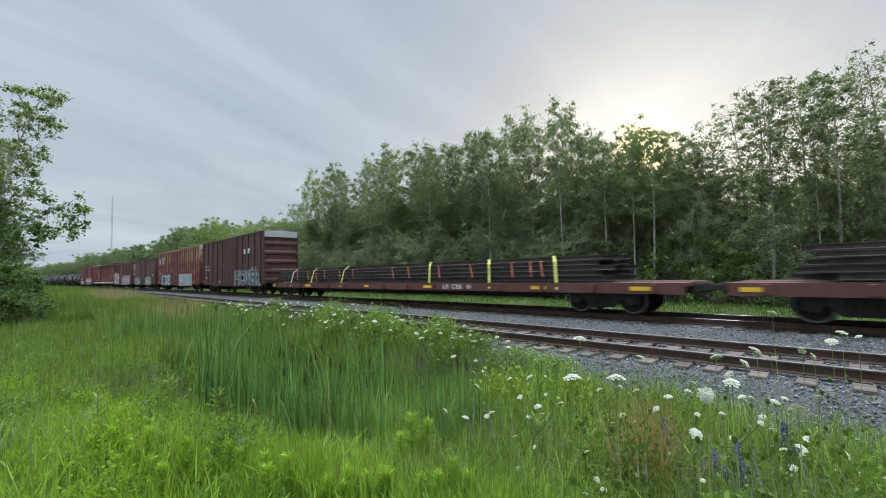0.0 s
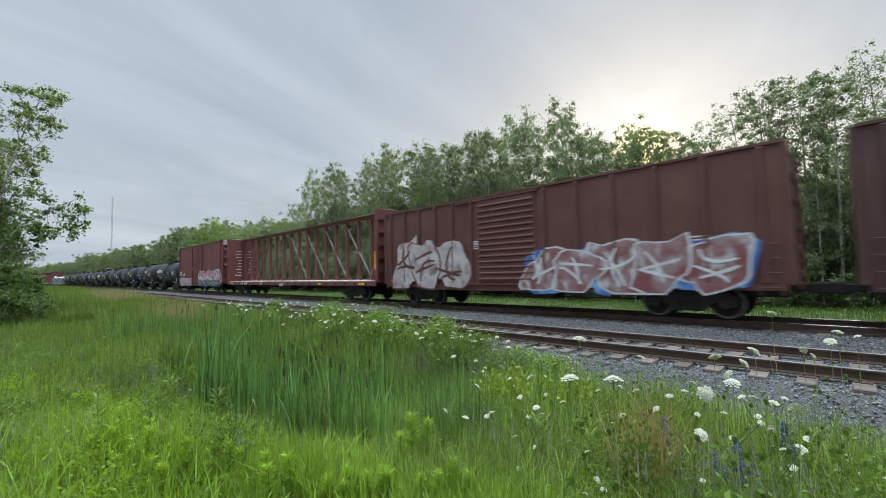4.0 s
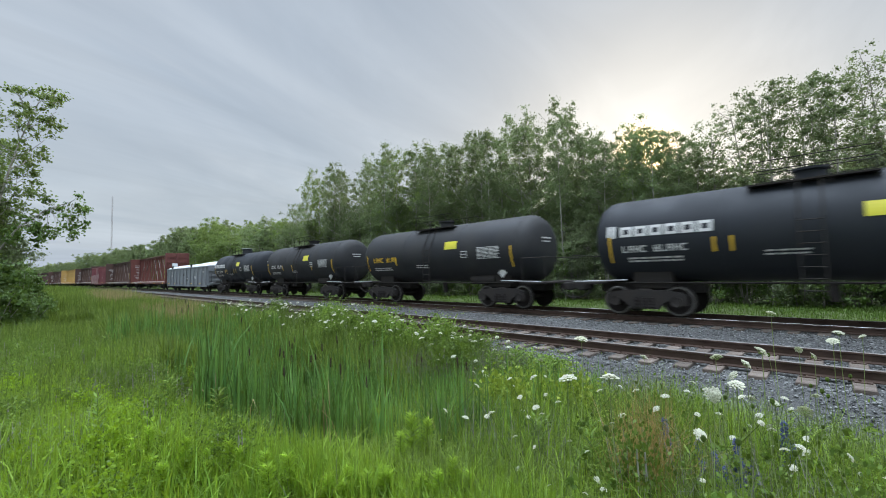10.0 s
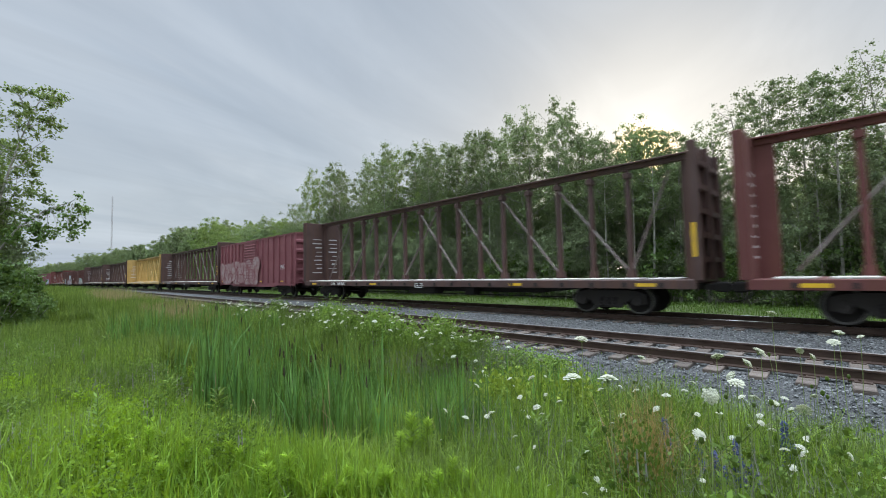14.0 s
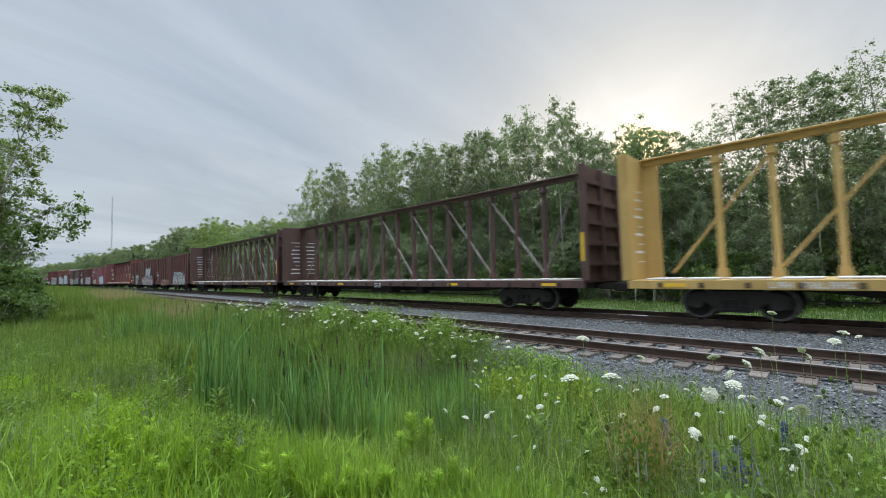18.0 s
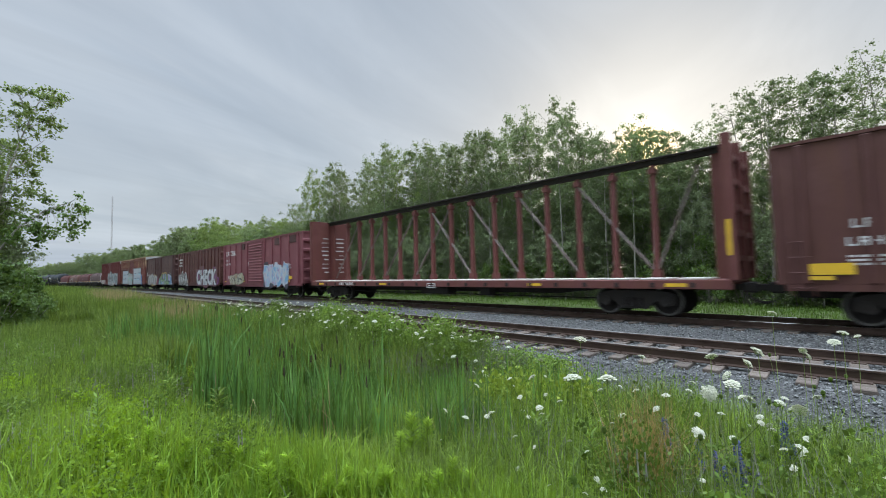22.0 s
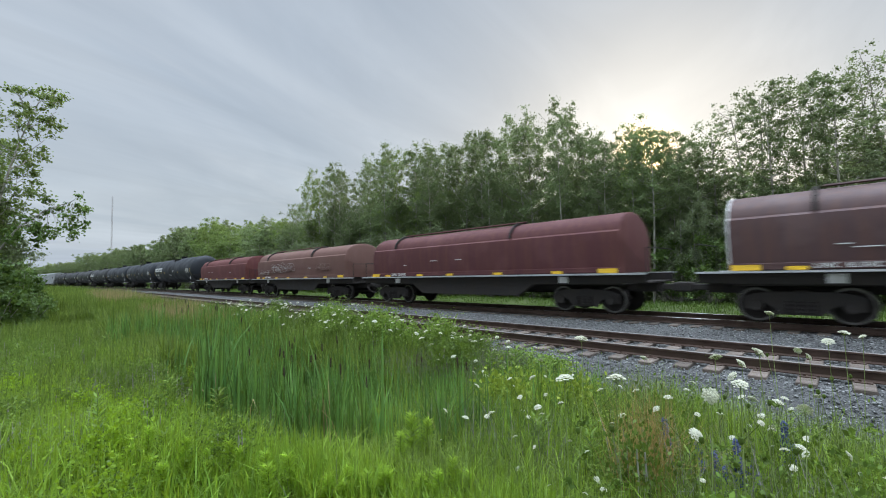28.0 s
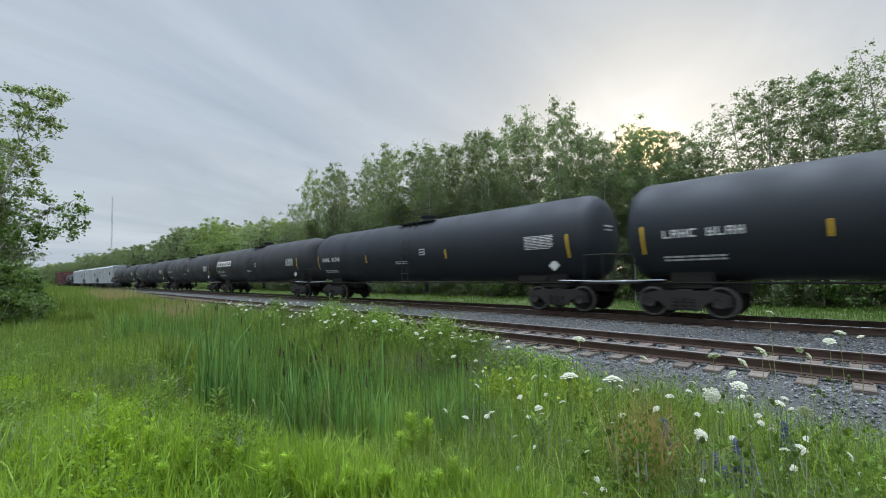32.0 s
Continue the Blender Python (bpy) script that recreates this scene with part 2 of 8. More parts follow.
# lighter green copy: sunlight on far trees and birches is put into the colour
M["leaf2"] = leaf("light_sunlit_leaves", (0.110, 0.172, 0.050), (0.168, 0.236, 0.078), 0.55, vary=0.2, glow=(0.30, 0.38, 0.10))
M["shrub"] = leaf("shrub_leaves", (0.090, 0.155, 0.050), (0.145, 0.215, 0.070), 0.45)
# paler than the aspen leaves: haze low in the wood is put into the colour
M["hazed_leaf"] = leaf("hazed_undergrowth_leaves", (0.150, 0.205, 0.100), (0.235, 0.290, 0.155), 0.55, vary=0.2, glow=(0.34, 0.38, 0.20))
M["grass"] = leaf("fresh_grass", (0.118, 0.232, 0.026), (0.290, 0.420, 0.060), 0.5, 0.5, 0.0, 0.8, 0.45, (0.36, 0.46, 0.02))
M["grass2"] = leaf("meadow_grass", (0.074, 0.130, 0.026), (0.20, 0.255, 0.058), 0.45, 0.55, 0.0, 0.4, 0.5)
M["cattail"] = leaf("cattail_leaves", (0.045, 0.125, 0.042), (0.180, 0.320, 0.085), 0.42, 0.42, 0.0, 1.3, 0.62)
M["dry"] = leaf("dry_grass", (0.27, 0.21, 0.11), (0.40, 0.29, 0.16), 0.3, 0.7, 0.0, 0.7)
M["tawny"] = leaf("tawny_stalks", (0.30, 0.19, 0.075), (0.42, 0.27, 0.12), 0.3, 0.7, 0.0, 0.7)
M["lawn"] = leaf("verge_grass", (0.075, 0.140, 0.026), (0.118, 0.185, 0.04), 0.35, 0.6, 0.0, 0.25)
M["forb"] = leaf("weed_leaves", (0.085, 0.155, 0.028), (0.20, 0.28, 0.058), 0.45, 0.5, 0.35, 2.0, 0.45)
M["gold"] = leaf("bright_weed_leaves", (0.19, 0.33, 0.02), (0.30, 0.46, 0.035), 0.5, 0.5, 0.12, 2.0, 0.3, (0.36, 0.46, 0.02))
M["petal"] = leaf("cream_petals", (0.62, 0.62, 0.48), (0.72, 0.72, 0.60), 0.4, 0.8, 0.0, 60.0, 0.15, (0.7, 0.72, 0.52))
M["stalk"] = leaf("pale_stalks", (0.20, 0.28, 0.09), (0.30, 0.36, 0.14), 0.2, 0.6, 0.2, 4.0)
M["mauve"] = leaf("greyish_seed_grass", (0.17, 0.155, 0.155), (0.25, 0.22, 0.235), 0.3, 0.7, 0.0, 0.7)
M["lime_leaf"] = leaf("yellowing_leaves", (0.20, 0.29, 0.04), (0.34, 0.40, 0.06), 0.45, 0.5, 0.1, 2.0)
M["blue"] = surf("blue_petals", (0.10, 0.12, 0.25), 0.7, 0, (0.07, 0.1, 0.2), 0.5, 40, 100, 0.1, spec=0.2)
M["head"] = surf("cattail_head", (0.055, 0.035, 0.020), 0.95, 0, (0.03, 0.02, 0.012), 0.4, 30, 90, 0.3)
# grey lightened to carry the haze of distance in the colour
M["mast"] = surf("hazed_mast_steel", (0.38, 0.36, 0.36), 0.6, 0.4, (0.3, 0.2, 0.2), 0.3, 0.2, 5, 0.0)

# ---------------------------------------------------------------- building kit


class Shape:
    """Collects the corners and faces of one mesh."""

    def __init__(self):
        self.v, self.f = [], []

    def add(self, vs, fs):
        o = len(self.v)
        self.v += vs
        self.f += [tuple(i + o for i in f) for f in fs]
        return self

    def box(self, x0, x1, y0, y1, z0, z1, c=0.0):
        if c <= 0:
            vs = [(x, y, z) for x in (x0, x1) for y in (y0, y1) for z in (z0, z1)]
            return self.add(vs, [(0, 1, 3, 2), (4, 6, 7, 5), (0, 4, 5, 1), (2, 3, 7, 6), (0, 2, 6, 4), (1, 5, 7, 3)])
        prof = [(y0 + c, z0), (y1 - c, z0), (y1, z0 + c), (y1, z1 - c), (y1 - c, z1), (y0 + c, z1), (y0, z1 - c), (y0, z0 + c)]
        cy, cz = (y0 + y1) / 2, (z0 + z1) / 2
        ky, kz = 1 - 2 * c / (y1 - y0), 1 - 2 * c / (z1 - z0)
        ins = [(cy + (y - cy) * ky, cz + (z - cz) * kz) for y, z in prof]
        return self.loft([(x0, ins), (x0 + c, prof), (x1 - c, prof), (x1, ins)])

    def loft(self, rings, close=True):
        n = len(rings[0][1])
        vs = [(x, y, z) for x, p in rings for y, z in p]
        fs = []
        for k in range(len(rings) - 1):
            for i in range(n if close else n - 1):
                j = (i + 1) % n
                fs.append((k * n + i, k * n + j, (k + 1) * n + j, (k + 1) * n + i))
        if close:
            fs.append(tuple(range(n))[::-1])
            fs.append(tuple((len(rings) - 1) * n + i for i in range(n)))
        return self.add(vs, fs)

    def prism(self, prof, x0, x1):
        """A yz outline drawn out along x."""
        return self.loft([(x0, prof), (x1, prof)])

    def slab(self, prof, y0, y1):
        """An xz outline drawn out along y."""
        n = len(prof)
        vs = [(x, y0, z) for x, z in prof] + [(x, y1, z) for x, z in prof]
        fs = [tuple(range(n)), tuple(range(2 * n - 1, n - 1, -1))]
        fs += [(i, n + i, n + (i + 1) % n, (i + 1) % n) for i in range(n)]
        return self.add(vs, fs)

    def rod(self, p, q, r, n=6, r2=None):
        p, q = Vector(p), Vector(q)
        d = (q - p).normalized()
        a = d.orthogonal().normalized()
        b = d.cross(a)
        r2 = r if r2 is None else r2
        vs = []
        for c, rad in ((p, r), (q, r2)):
            for i in range(n):
                t = 2 * math.pi * i / n
                vs.append(tuple(c + (a * math.cos(t) + b * math.sin(t)) * rad))
        fs = [(i, (i + 1) % n, n + (i + 1) % n, n + i) for i in range(n)]
        fs += [tuple(range(n))[::-1], tuple(range(n, 2 * n))]
        return self.add(vs, fs)

    def turned(self, prof, axis="x", n=24, centre=(0, 0, 0), flat=()):
        """A profile of (along, radius) turned round an axis."""
        vs, fs = [], []
        for a, r in prof:
            for i in range(n):
                t = 2 * math.pi * i / n
                u, w = r * math.cos(t), r * math.sin(t)
                p = {"x": (a, u, w), "y": (u, a, w), "z": (u, w, a)}[axis]
                vs.append(tuple(p[k] + centre[k] for k in range(3)))
        m = len(prof)
        for k in range(m - 1):
            for i in range(n):
                fs.append((k * n + i, k * n + (i + 1) % n, (k + 1) * n + (i + 1) % n, (k + 1) * n + i))
        fs += [tuple(range(n))[::-1], tuple((m - 1) * n + i for i in range(n))]
        return self.add(vs, fs)

    def data(self, name, material, smooth=False):
        me = bpy.data.meshes.new(name)
        me.from_pydata(self.v, [], self.f)
        bm = bmesh.new()
        bm.from_mesh(me)
        bmesh.ops.recalc_face_normals(bm, faces=bm.faces)
        bm.to_mesh(me)
        bm.free()
        for m in (material if isinstance(material, (list, tuple)) else [material]):
            me.materials.append(m)
        if smooth:
            me.polygons.foreach_set("use_smooth", [True] * len(me.polygons))
            me.set_sharp_from_angle(angle=radians(40))
        return me


def part(name, shape, material, parent, label="", at=None, smooth=False):
    """One mesh object under a thing or a part. shape: a Shape, or mesh data to share."""
    me = shape.data(name, material, smooth) if isinstance(shape, Shape) else shape
    ob = new(name, me)
    ob.parent = parent
    if at is not None:
        ob.matrix_basis = at
    return tagged(ob, label)


def thing(name, label, category, group="", at=None):
    ob = new(name)
    ob.empty_display_size = 0.3
    if at is not None:
        ob.matrix_basis = at
    return tagged(ob, label, category, group)


def tri_mesh(name, verts, tris, material, slot=None):
    """A large mesh of triangles from arrays."""
    me = bpy.data.meshes.new(name)
    verts = np.asarray(verts, np.float32).reshape(-1, 3)
    tris = np.asarray(tris, np.int32).reshape(-1, 3)
    me.vertices.add(len(verts))
    me.vertices.foreach_set("co", verts.ravel())
    me.loops.add(tris.size)
    me.loops.foreach_set("vertex_index", tris.ravel())
    me.polygons.add(len(tris))
    me.polygons.foreach_set("loop_start", np.arange(0, tris.size, 3, dtype=np.int32))
    for m in (material if isinstance(material, (list, tuple)) else [material]):
        me.materials.append(m)
    if slot is not None:
        me.polygons.foreach_set("material_index", np.asarray(slot, np.int32))
    me.update(calc_edges=True)
    me.validate()
    return me


def on_track(s, off=0.0, z=0.0):
    """The pose at s metres along the main track; off: metres away from the camera's side."""
    if s >= BEND:
        return pose(s, DM + off, z)
    a = (BEND - s) / RADIUS
    r = RADIUS + off
    return pose(BEND - r * math.sin(a), DM - RADIUS + r * math.cos(a), z, 0, 0, math.degrees(a))


def lateral(x, y):
    """How far points lie beyond the main track's centre line."""
    x, y = np.asarray(x, float), np.asarray(y, float)
    r = np.hypot(x - BEND, y - DM + RADIUS) - RADIUS
    return np.where(x >= BEND, y - DM, np.where(y > DM - RADIUS, r, -RADIUS))

# ---------------------------------------------------------------- ground and track


def smooth_step(a, b, x):
    t = np.clip((x - a) / (b - a), 0, 1)
    return t * t * (3 - 2 * t)


def ground_z(x, y):
    """The lie of the land: bank, wet ditch, track bed, verge and wood floor."""
    x, y = np.asarray(x, float), np.asarray(y, float)
    u = lateral(x, y)
    ditch = -1.05 + 0.40 * smooth_step(-4.5, -1.0, x) + 0.60 * smooth_step(-8, -17, x) + 0.12 * smooth_step(-18, -42, x)
    bank = -0.22 - 0.15 * smooth_step(-2, 4, x) + 0.16 * smooth_step(-16, -45, x)
    z = bank + (ditch - bank) * smooth_step(-12.9, -11.2, u - 0.75 * smooth_step(-4.6, -2.4, x) + 0.35 * np.sin(0.8 * x) * smooth_step(-4, -6, x))
    z = z + (-0.80 - z) * smooth_step(-8.9, -7.9, u)
    z = z + (-0.62 + 0.80) * smooth_step(1.6, 2.6, u) * (u > 0)
    z = z + 0.20 * smooth_step(3.0, 8.5, u) + 0.25 * smooth_step(9, 30, u)
    w = 0.05 * np.sin(0.9 * x + 0.4 * y) * np.sin(0.7 * y - 0.3 * x) + 0.03 * np.sin(2.3 * x) * np.sin(1.9 * y + 1)
    return z + w * ((u < -8) | (u > 2.6))


def spaced(*runs):
    out = []
    for a, b, step in runs:
        out.append(np.arange(a, b, step))
    return np.concatenate(out + [np.array([runs[-1][1]])])


def build_ground():
    xs = spaced((-3200, -500, 150), (-500, -120, 10), (-120, -30, 2.0), (-30, 10, 0.35), (10, 60, 2.5), (60, 800, 20), (800, 3200, 200))
    ys = spaced((-3200, -400, 200), (-400, -60, 20), (-60, -6, 3), (-6, 24, 0.35), (24, 60, 2), (60, 400, 20), (400, 3200, 200))
    X, Y = np.meshgrid(xs, ys, indexing="ij")
    Z = ground_z(X, Y)
    n, m = X.shape
    i, j = np.meshgrid(np.arange(n - 1), np.arange(m - 1), indexing="ij")
    a = (i * m + j).ravel()
    tris = np.concatenate([np.stack([a, a + m, a + m + 1], 1), np.stack([a, a + m + 1, a + 1], 1)])
    ob = new("ground", tri_mesh("ground", np.stack([X, Y, Z], -1), tris, M["soil"]))
    tagged(ob, "dark damp soil under meadow grass beside the line", "ground", kind="structure")


def along(s0, s1):
    """Stations along the track, close together where it bends."""
    out = [s0]
    while out[-1] < s1:
        step = 12.0 if out[-1] < BEND else 40.0
        out.append(min(out[-1] + step, s1))
    return out


S0, S1 = -900.0, 760.0


def sweep(name, prof, offset, material, s0=S0, s1=S1, smooth=False, rough_z=0.0):
    sh = Shape()
    st = along(s0, s1)
    vs = []
    n = len(prof)
    for s in st:
        m = on_track(s, offset)
        for y, z in prof:
            vs.append(tuple(m @ Vector((0, y, z))))
    fs = [(k * n + i, k * n + i + 1, (k + 1) * n + i + 1, (k + 1) * n + i) for k in range(len(st) - 1) for i in range(n - 1)]
    sh.add(vs, fs)
    return sh


def build_track():
    bed = sweep("ballast", [(-8.15, -0.92), (-7.3, -0.50), (-6.75, -0.235), (-5.3, -0.215), (-3.9, -0.235), (-3.2, -0.34), (-2.4, -0.33),
                            (-1.75, -0.215), (0, -0.20), (1.6, -0.215), (2.9, -0.75)], 0, M["ballast"])
    ob = new("ballast", bed.data("ballast", M["ballast"]))
    tagged(ob, "grey crushed stone ballast under both tracks", "ballast", kind="structure")
    prof = [(-0.07, -0.17), (0.07, -0.17), (0.07, -0.155), (0.012, -0.135), (0.012, -0.045), (0.036, -0.035), (0.036, -0.006),
            (-0.036, -0.006), (-0.036, -0.035), (-0.012, -0.045), (-0.012, -0.135), (-0.07, -0.155), (-0.07, -0.17)]
    top = [(-0.036, -0.007), (-0.030, 0.0), (0.030, 0.0), (0.036, -0.007)]
    for name, off, words in (("main_track", 0.0, "steel rails of the main line with bright heads"),
                             ("siding_track", DS - DM, "brown rusty steel rails of the siding with worn bright heads")):
        track = thing(name, words, "railway track")
        track["kind"] = "structure"
        for side in (-0.7525, 0.7525):
            rail = part("rail", sweep("rail", prof, off + side, M["rail"]), M["rail"], track)
            part("rail_head", sweep("rail_head", top, off + side, M["railtop"]), M["railtop" if off == 0 else "raildull"], rail, "worn running surface")
    # sleepers: single pieces where the camera is near, the rest joined
    rng = random.Random(4)
    tie = Shape().box(-0.115, 0.115, -1.29, 1.29, -0.345, -0.172, 0.012).data("tie", M["tie"])
    plate = Shape().box(-0.09, 0.09, -0.17, 0.17, -0.172, -0.158).box(-0.05, -0.02, -0.12, -0.09, -0.16, -0.13).box(0.02, 0.05, 0.09, 0.12, -0.16, -0.13).data("tie_plate", M["rail"])
    for name, off in (("main_track", 0.0), ("siding_track", DS - DM)):
        track = bpy.data.objects[name]
        rest = Shape()
        s = -300.0
        while s < 120:
            m = on_track(s + rng.uniform(-0.04, 0.04), off + rng.uniform(-0.06, 0.06), rng.uniform(-0.012, 0.004)) @ pose(0, 0, 0, 0, 0, rng.uniform(-1.6, 1.6))
            if -42 < s < 10:
                t = part("tie", tie, None, track, at=m)
                if off < 0 and s > -26:
                    for y in (-0.7525, 0.7525):
                        part("tie_plate", plate, None, t, at=pose(0, y, 0))
            else:
                sh = Shape().box(-0.115, 0.115, -1.29, 1.29, -0.345, -0.172)
                rest.add([tuple(m @ Vector(v)) for v in sh.v], sh.f)
            s += 0.53
        ob = part("tie_row", rest, M["tie"], track, "weathered wooden sleepers in a long row")
        ob["kind"] = "stuff"


def stones(name, n, pick, size, label):
    """Loose ballast: angular pebbles scattered on the bed."""
    rng = np.random.default_rng(11)
    P = pick(rng, n)
    n = len(P)
    octa = np.array([(1, 0, 0), (-1, 0, 0), (0, 1, 0), (0, -1, 0), (0, 0, 1), (0, 0, -1)], float)
    tri = np.array([(0, 2, 4), (2, 1, 4), (1, 3, 4), (3, 0, 4), (2, 0, 5), (1, 2, 5), (3, 1, 5), (0, 3, 5)])
    V = octa[None] * rng.uniform(0.6, 1.3, (n, 6, 1)) * (rng.uniform(*size, (n, 1, 1))) * np.array([1.2, 1.0, 0.75])
    ang = rng.uniform(0, 6.28, n)
    c, s = np.cos(ang)[:, None], np.sin(ang)[:, None]
    tilt = rng.uniform(-0.6, 0.6, n)[:, None]
    x, y, z = V[..., 0], V[..., 1], V[..., 2]
    x, z = x * np.cos(tilt) - z * np.sin(tilt), x * np.sin(tilt) + z * np.cos(tilt)
    V = np.stack([c * x - s * y, s * x + c * y, z], -1) + P[:, None]
    T = tri[None] + (np.arange(n) * 6)[:, None, None]
    ob = new(name, tri_mesh(name, V, T, M["stone"]))
    tagged(ob, label, "gravel", kind="stuff")


def bed_z(u):
    us = [-8.15, -7.3, -6.75, -5.3, -3.9, -3.2, -2.4, -1.75, 0, 1.6, 2.9]
    zs = [-0.92, -0.50, -0.235, -0.215, -0.235, -0.34, -0.33, -0.215, -0.20, -0.215, -0.75]
    return np.interp(u, us, zs)


def pick_bed(rng, n):
    x = 3.0 - 33.0 * rng.random(n) ** 1.7
    u = np.where(rng.random(n) < 0.62, rng.uniform(-8.05, -3.6, n), rng.uniform(-4.2, -0.9, n))
    keep = (np.abs(np.abs(u + 5.3) - 0.7525) > 0.09)
    x, u = x[keep], u[keep]
    z = bed_z(u) + rng.uniform(-0.01, 0.02, len(x))
    return np.stack([x, u + DM, z], 1)


build_ground()
build_track()
stones("ballast_stones", 80000, pick_bed, (0.010, 0.027), "loose angular grey stones on the track bed")

# ---------------------------------------------------------------- woods


def leaf_cards(rng, centres, radius, per, size, droop=0.3):
    """Small leaf-shaped quads in clumps round the centres."""
    n = len(centres) * per
    c = np.repeat(centres, per, 0)
    r = np.repeat(np.asarray(radius), per)[:, None]
    d = rng.normal(size=(n, 3))
    d /= np.linalg.norm(d, axis=1, keepdims=True)
    p = c + d * r * np.minimum(np.abs(rng.normal(size=(n, 1))), 1.75) * 0.62 * np.array([1, 1, 0.8])
    a = rng.normal(size=(n, 3))
    a[:, 2] -= droop
    a /= np.linalg.norm(a, axis=1, keepdims=True)
    b = np.cross(a, rng.normal(size=(n, 3)))
    b /= np.linalg.norm(b, axis=1, keepdims=True)
    s = rng.uniform(*size, (n, 1))
    V = np.stack([p - a * s * 0.5, p + b * s * 0.32, p + a * s * 0.5, p - b * s * 0.32], 1)
    i = np.arange(n)[:, None] * 4
    T = np.concatenate([i + np.array([[0, 1, 2]]), i + np.array([[0, 2, 3]])], 1).reshape(-1, 3)
    return V.reshape(-1, 3), T


def make_tree(seed, H, base, spread, limbs, per, size, lean=0.0, leafmat="leaf", label="", width=0.11, twigs=6, clump=(0.38, 0.70), rise=0.35):
    """A tree: tapered wavy trunk, limbs that fork into twigs, leaves in clumps at the twigs' ends with gaps between."""
    rng = np.random.default_rng(seed)
    tr = thing("tree", label or "slender aspen with pale trunk and airy crown", "tree", "trees of the wood")
    sh = Shape()
    pts = []
    k = 9
    bend = rng.normal(size=2) * 0.02 * H
    for i in range(k + 1):
        t = i / k
        pts.append(Vector((bend[0] * math.sin(2.6 * t) + lean * t * t * H * 0.2, bend[1] * math.sin(2.0 * t), -0.3 + (H * 0.95 + 0.3) * t)))
    for i in range(k):
        sh.rod(pts[i], pts[i + 1], width * (1 - 0.88 * i / k), 7, width * (1 - 0.88 * (i + 1) / k))
    cs, rs = [], []
    for j in range(limbs):
        q = (j + rng.random()) / limbs
        f = (base + (0.98 - base) * q) * k
        i = min(int(f), k - 1)
        root = pts[i].lerp(pts[i + 1], f - i)
        ln = spread * math.sin(math.pi * (0.12 + 0.78 * q)) ** 0.6 * rng.uniform(0.72, 1.18)
        ang = j * 2.4 + rng.uniform(-0.5, 0.5)
        up = rise + 0.85 * q + rng.uniform(-0.15, 0.15)
        tip = root + Vector((math.cos(ang), math.sin(ang), up)) * ln
        mid = root.lerp(tip, 0.5) + Vector((0, 0, -0.10 * ln))
        r0 = width * (0.34 - 0.18 * q)
        sh.rod(root, mid, r0, 5, r0 * 0.7)
        sh.rod(mid, tip, r0 * 0.7, 5, 0.006)
        for m in range(twigs):
            g = 1.04 - 0.62 * m / twigs - rng.uniform(0, 0.12)
            at = mid.lerp(tip, 2 * g - 1) if g > 0.5 else root.lerp(mid, 2 * g)
            c = at + Vector(rng.normal(size=3) * np.array([0.24, 0.24, 0.17]) * (0.4 + ln))
            if m:
                sh.rod(at, c, 0.010, 4, 0.004)
            cs.append(tuple(c))
            rs.append(rng.uniform(*clump) * (1.05 - 0.25 * q))
    part("trunk", sh, M["bark"], tr)
    V, T = leaf_cards(rng, np.array(cs), rs, per, size)
    part("crown", tri_mesh("crown", V, T, M[leafmat]), None, tr)
    return tr


def make_shrub(seed, H, W, n, per, size, mat, label):
    rng = np.random.default_rng(seed)
    tr = thing("shrub", label, "shrub", "shrubs at the wood's edge")
    sh = Shape()
    cs, rs = [], []
    for j in range(n):
        a, q = rng.uniform(0, 6.283), rng.random()
        r = W * math.sqrt(rng.random()) * (1 - 0.55 * q)
        c = Vector((r * math.cos(a), r * math.sin(a), H * (0.10 + 0.88 * q)))
        cs.append(tuple(c))
        rs.append(rng.uniform(0.25, 0.5))
        if j % 4 == 0:
            sh.rod((0.15 * math.cos(a), 0.15 * math.sin(a), -0.2), c, 0.022, 5, 0.006)
    part("stem", sh, M["bark"], tr)["kind"] = "stuff"
    V, T = leaf_cards(rng, np.array(cs), rs, per, size)
    part("foliage", tri_mesh("foliage", V, T, M[mat]), None, tr)
    return tr


def stand(ob, s, off, k=1.0, kz=None, turn=0.0):
    """Puts a thing, or a copy of it, beside the track."""
    p = on_track(s, off).translation
    m = pose(p.x, p.y, float(ground_z(p.x, p.y)), 0, 0, turn) @ Matrix.Diagonal((k, k, kz or k, 1))
    return m


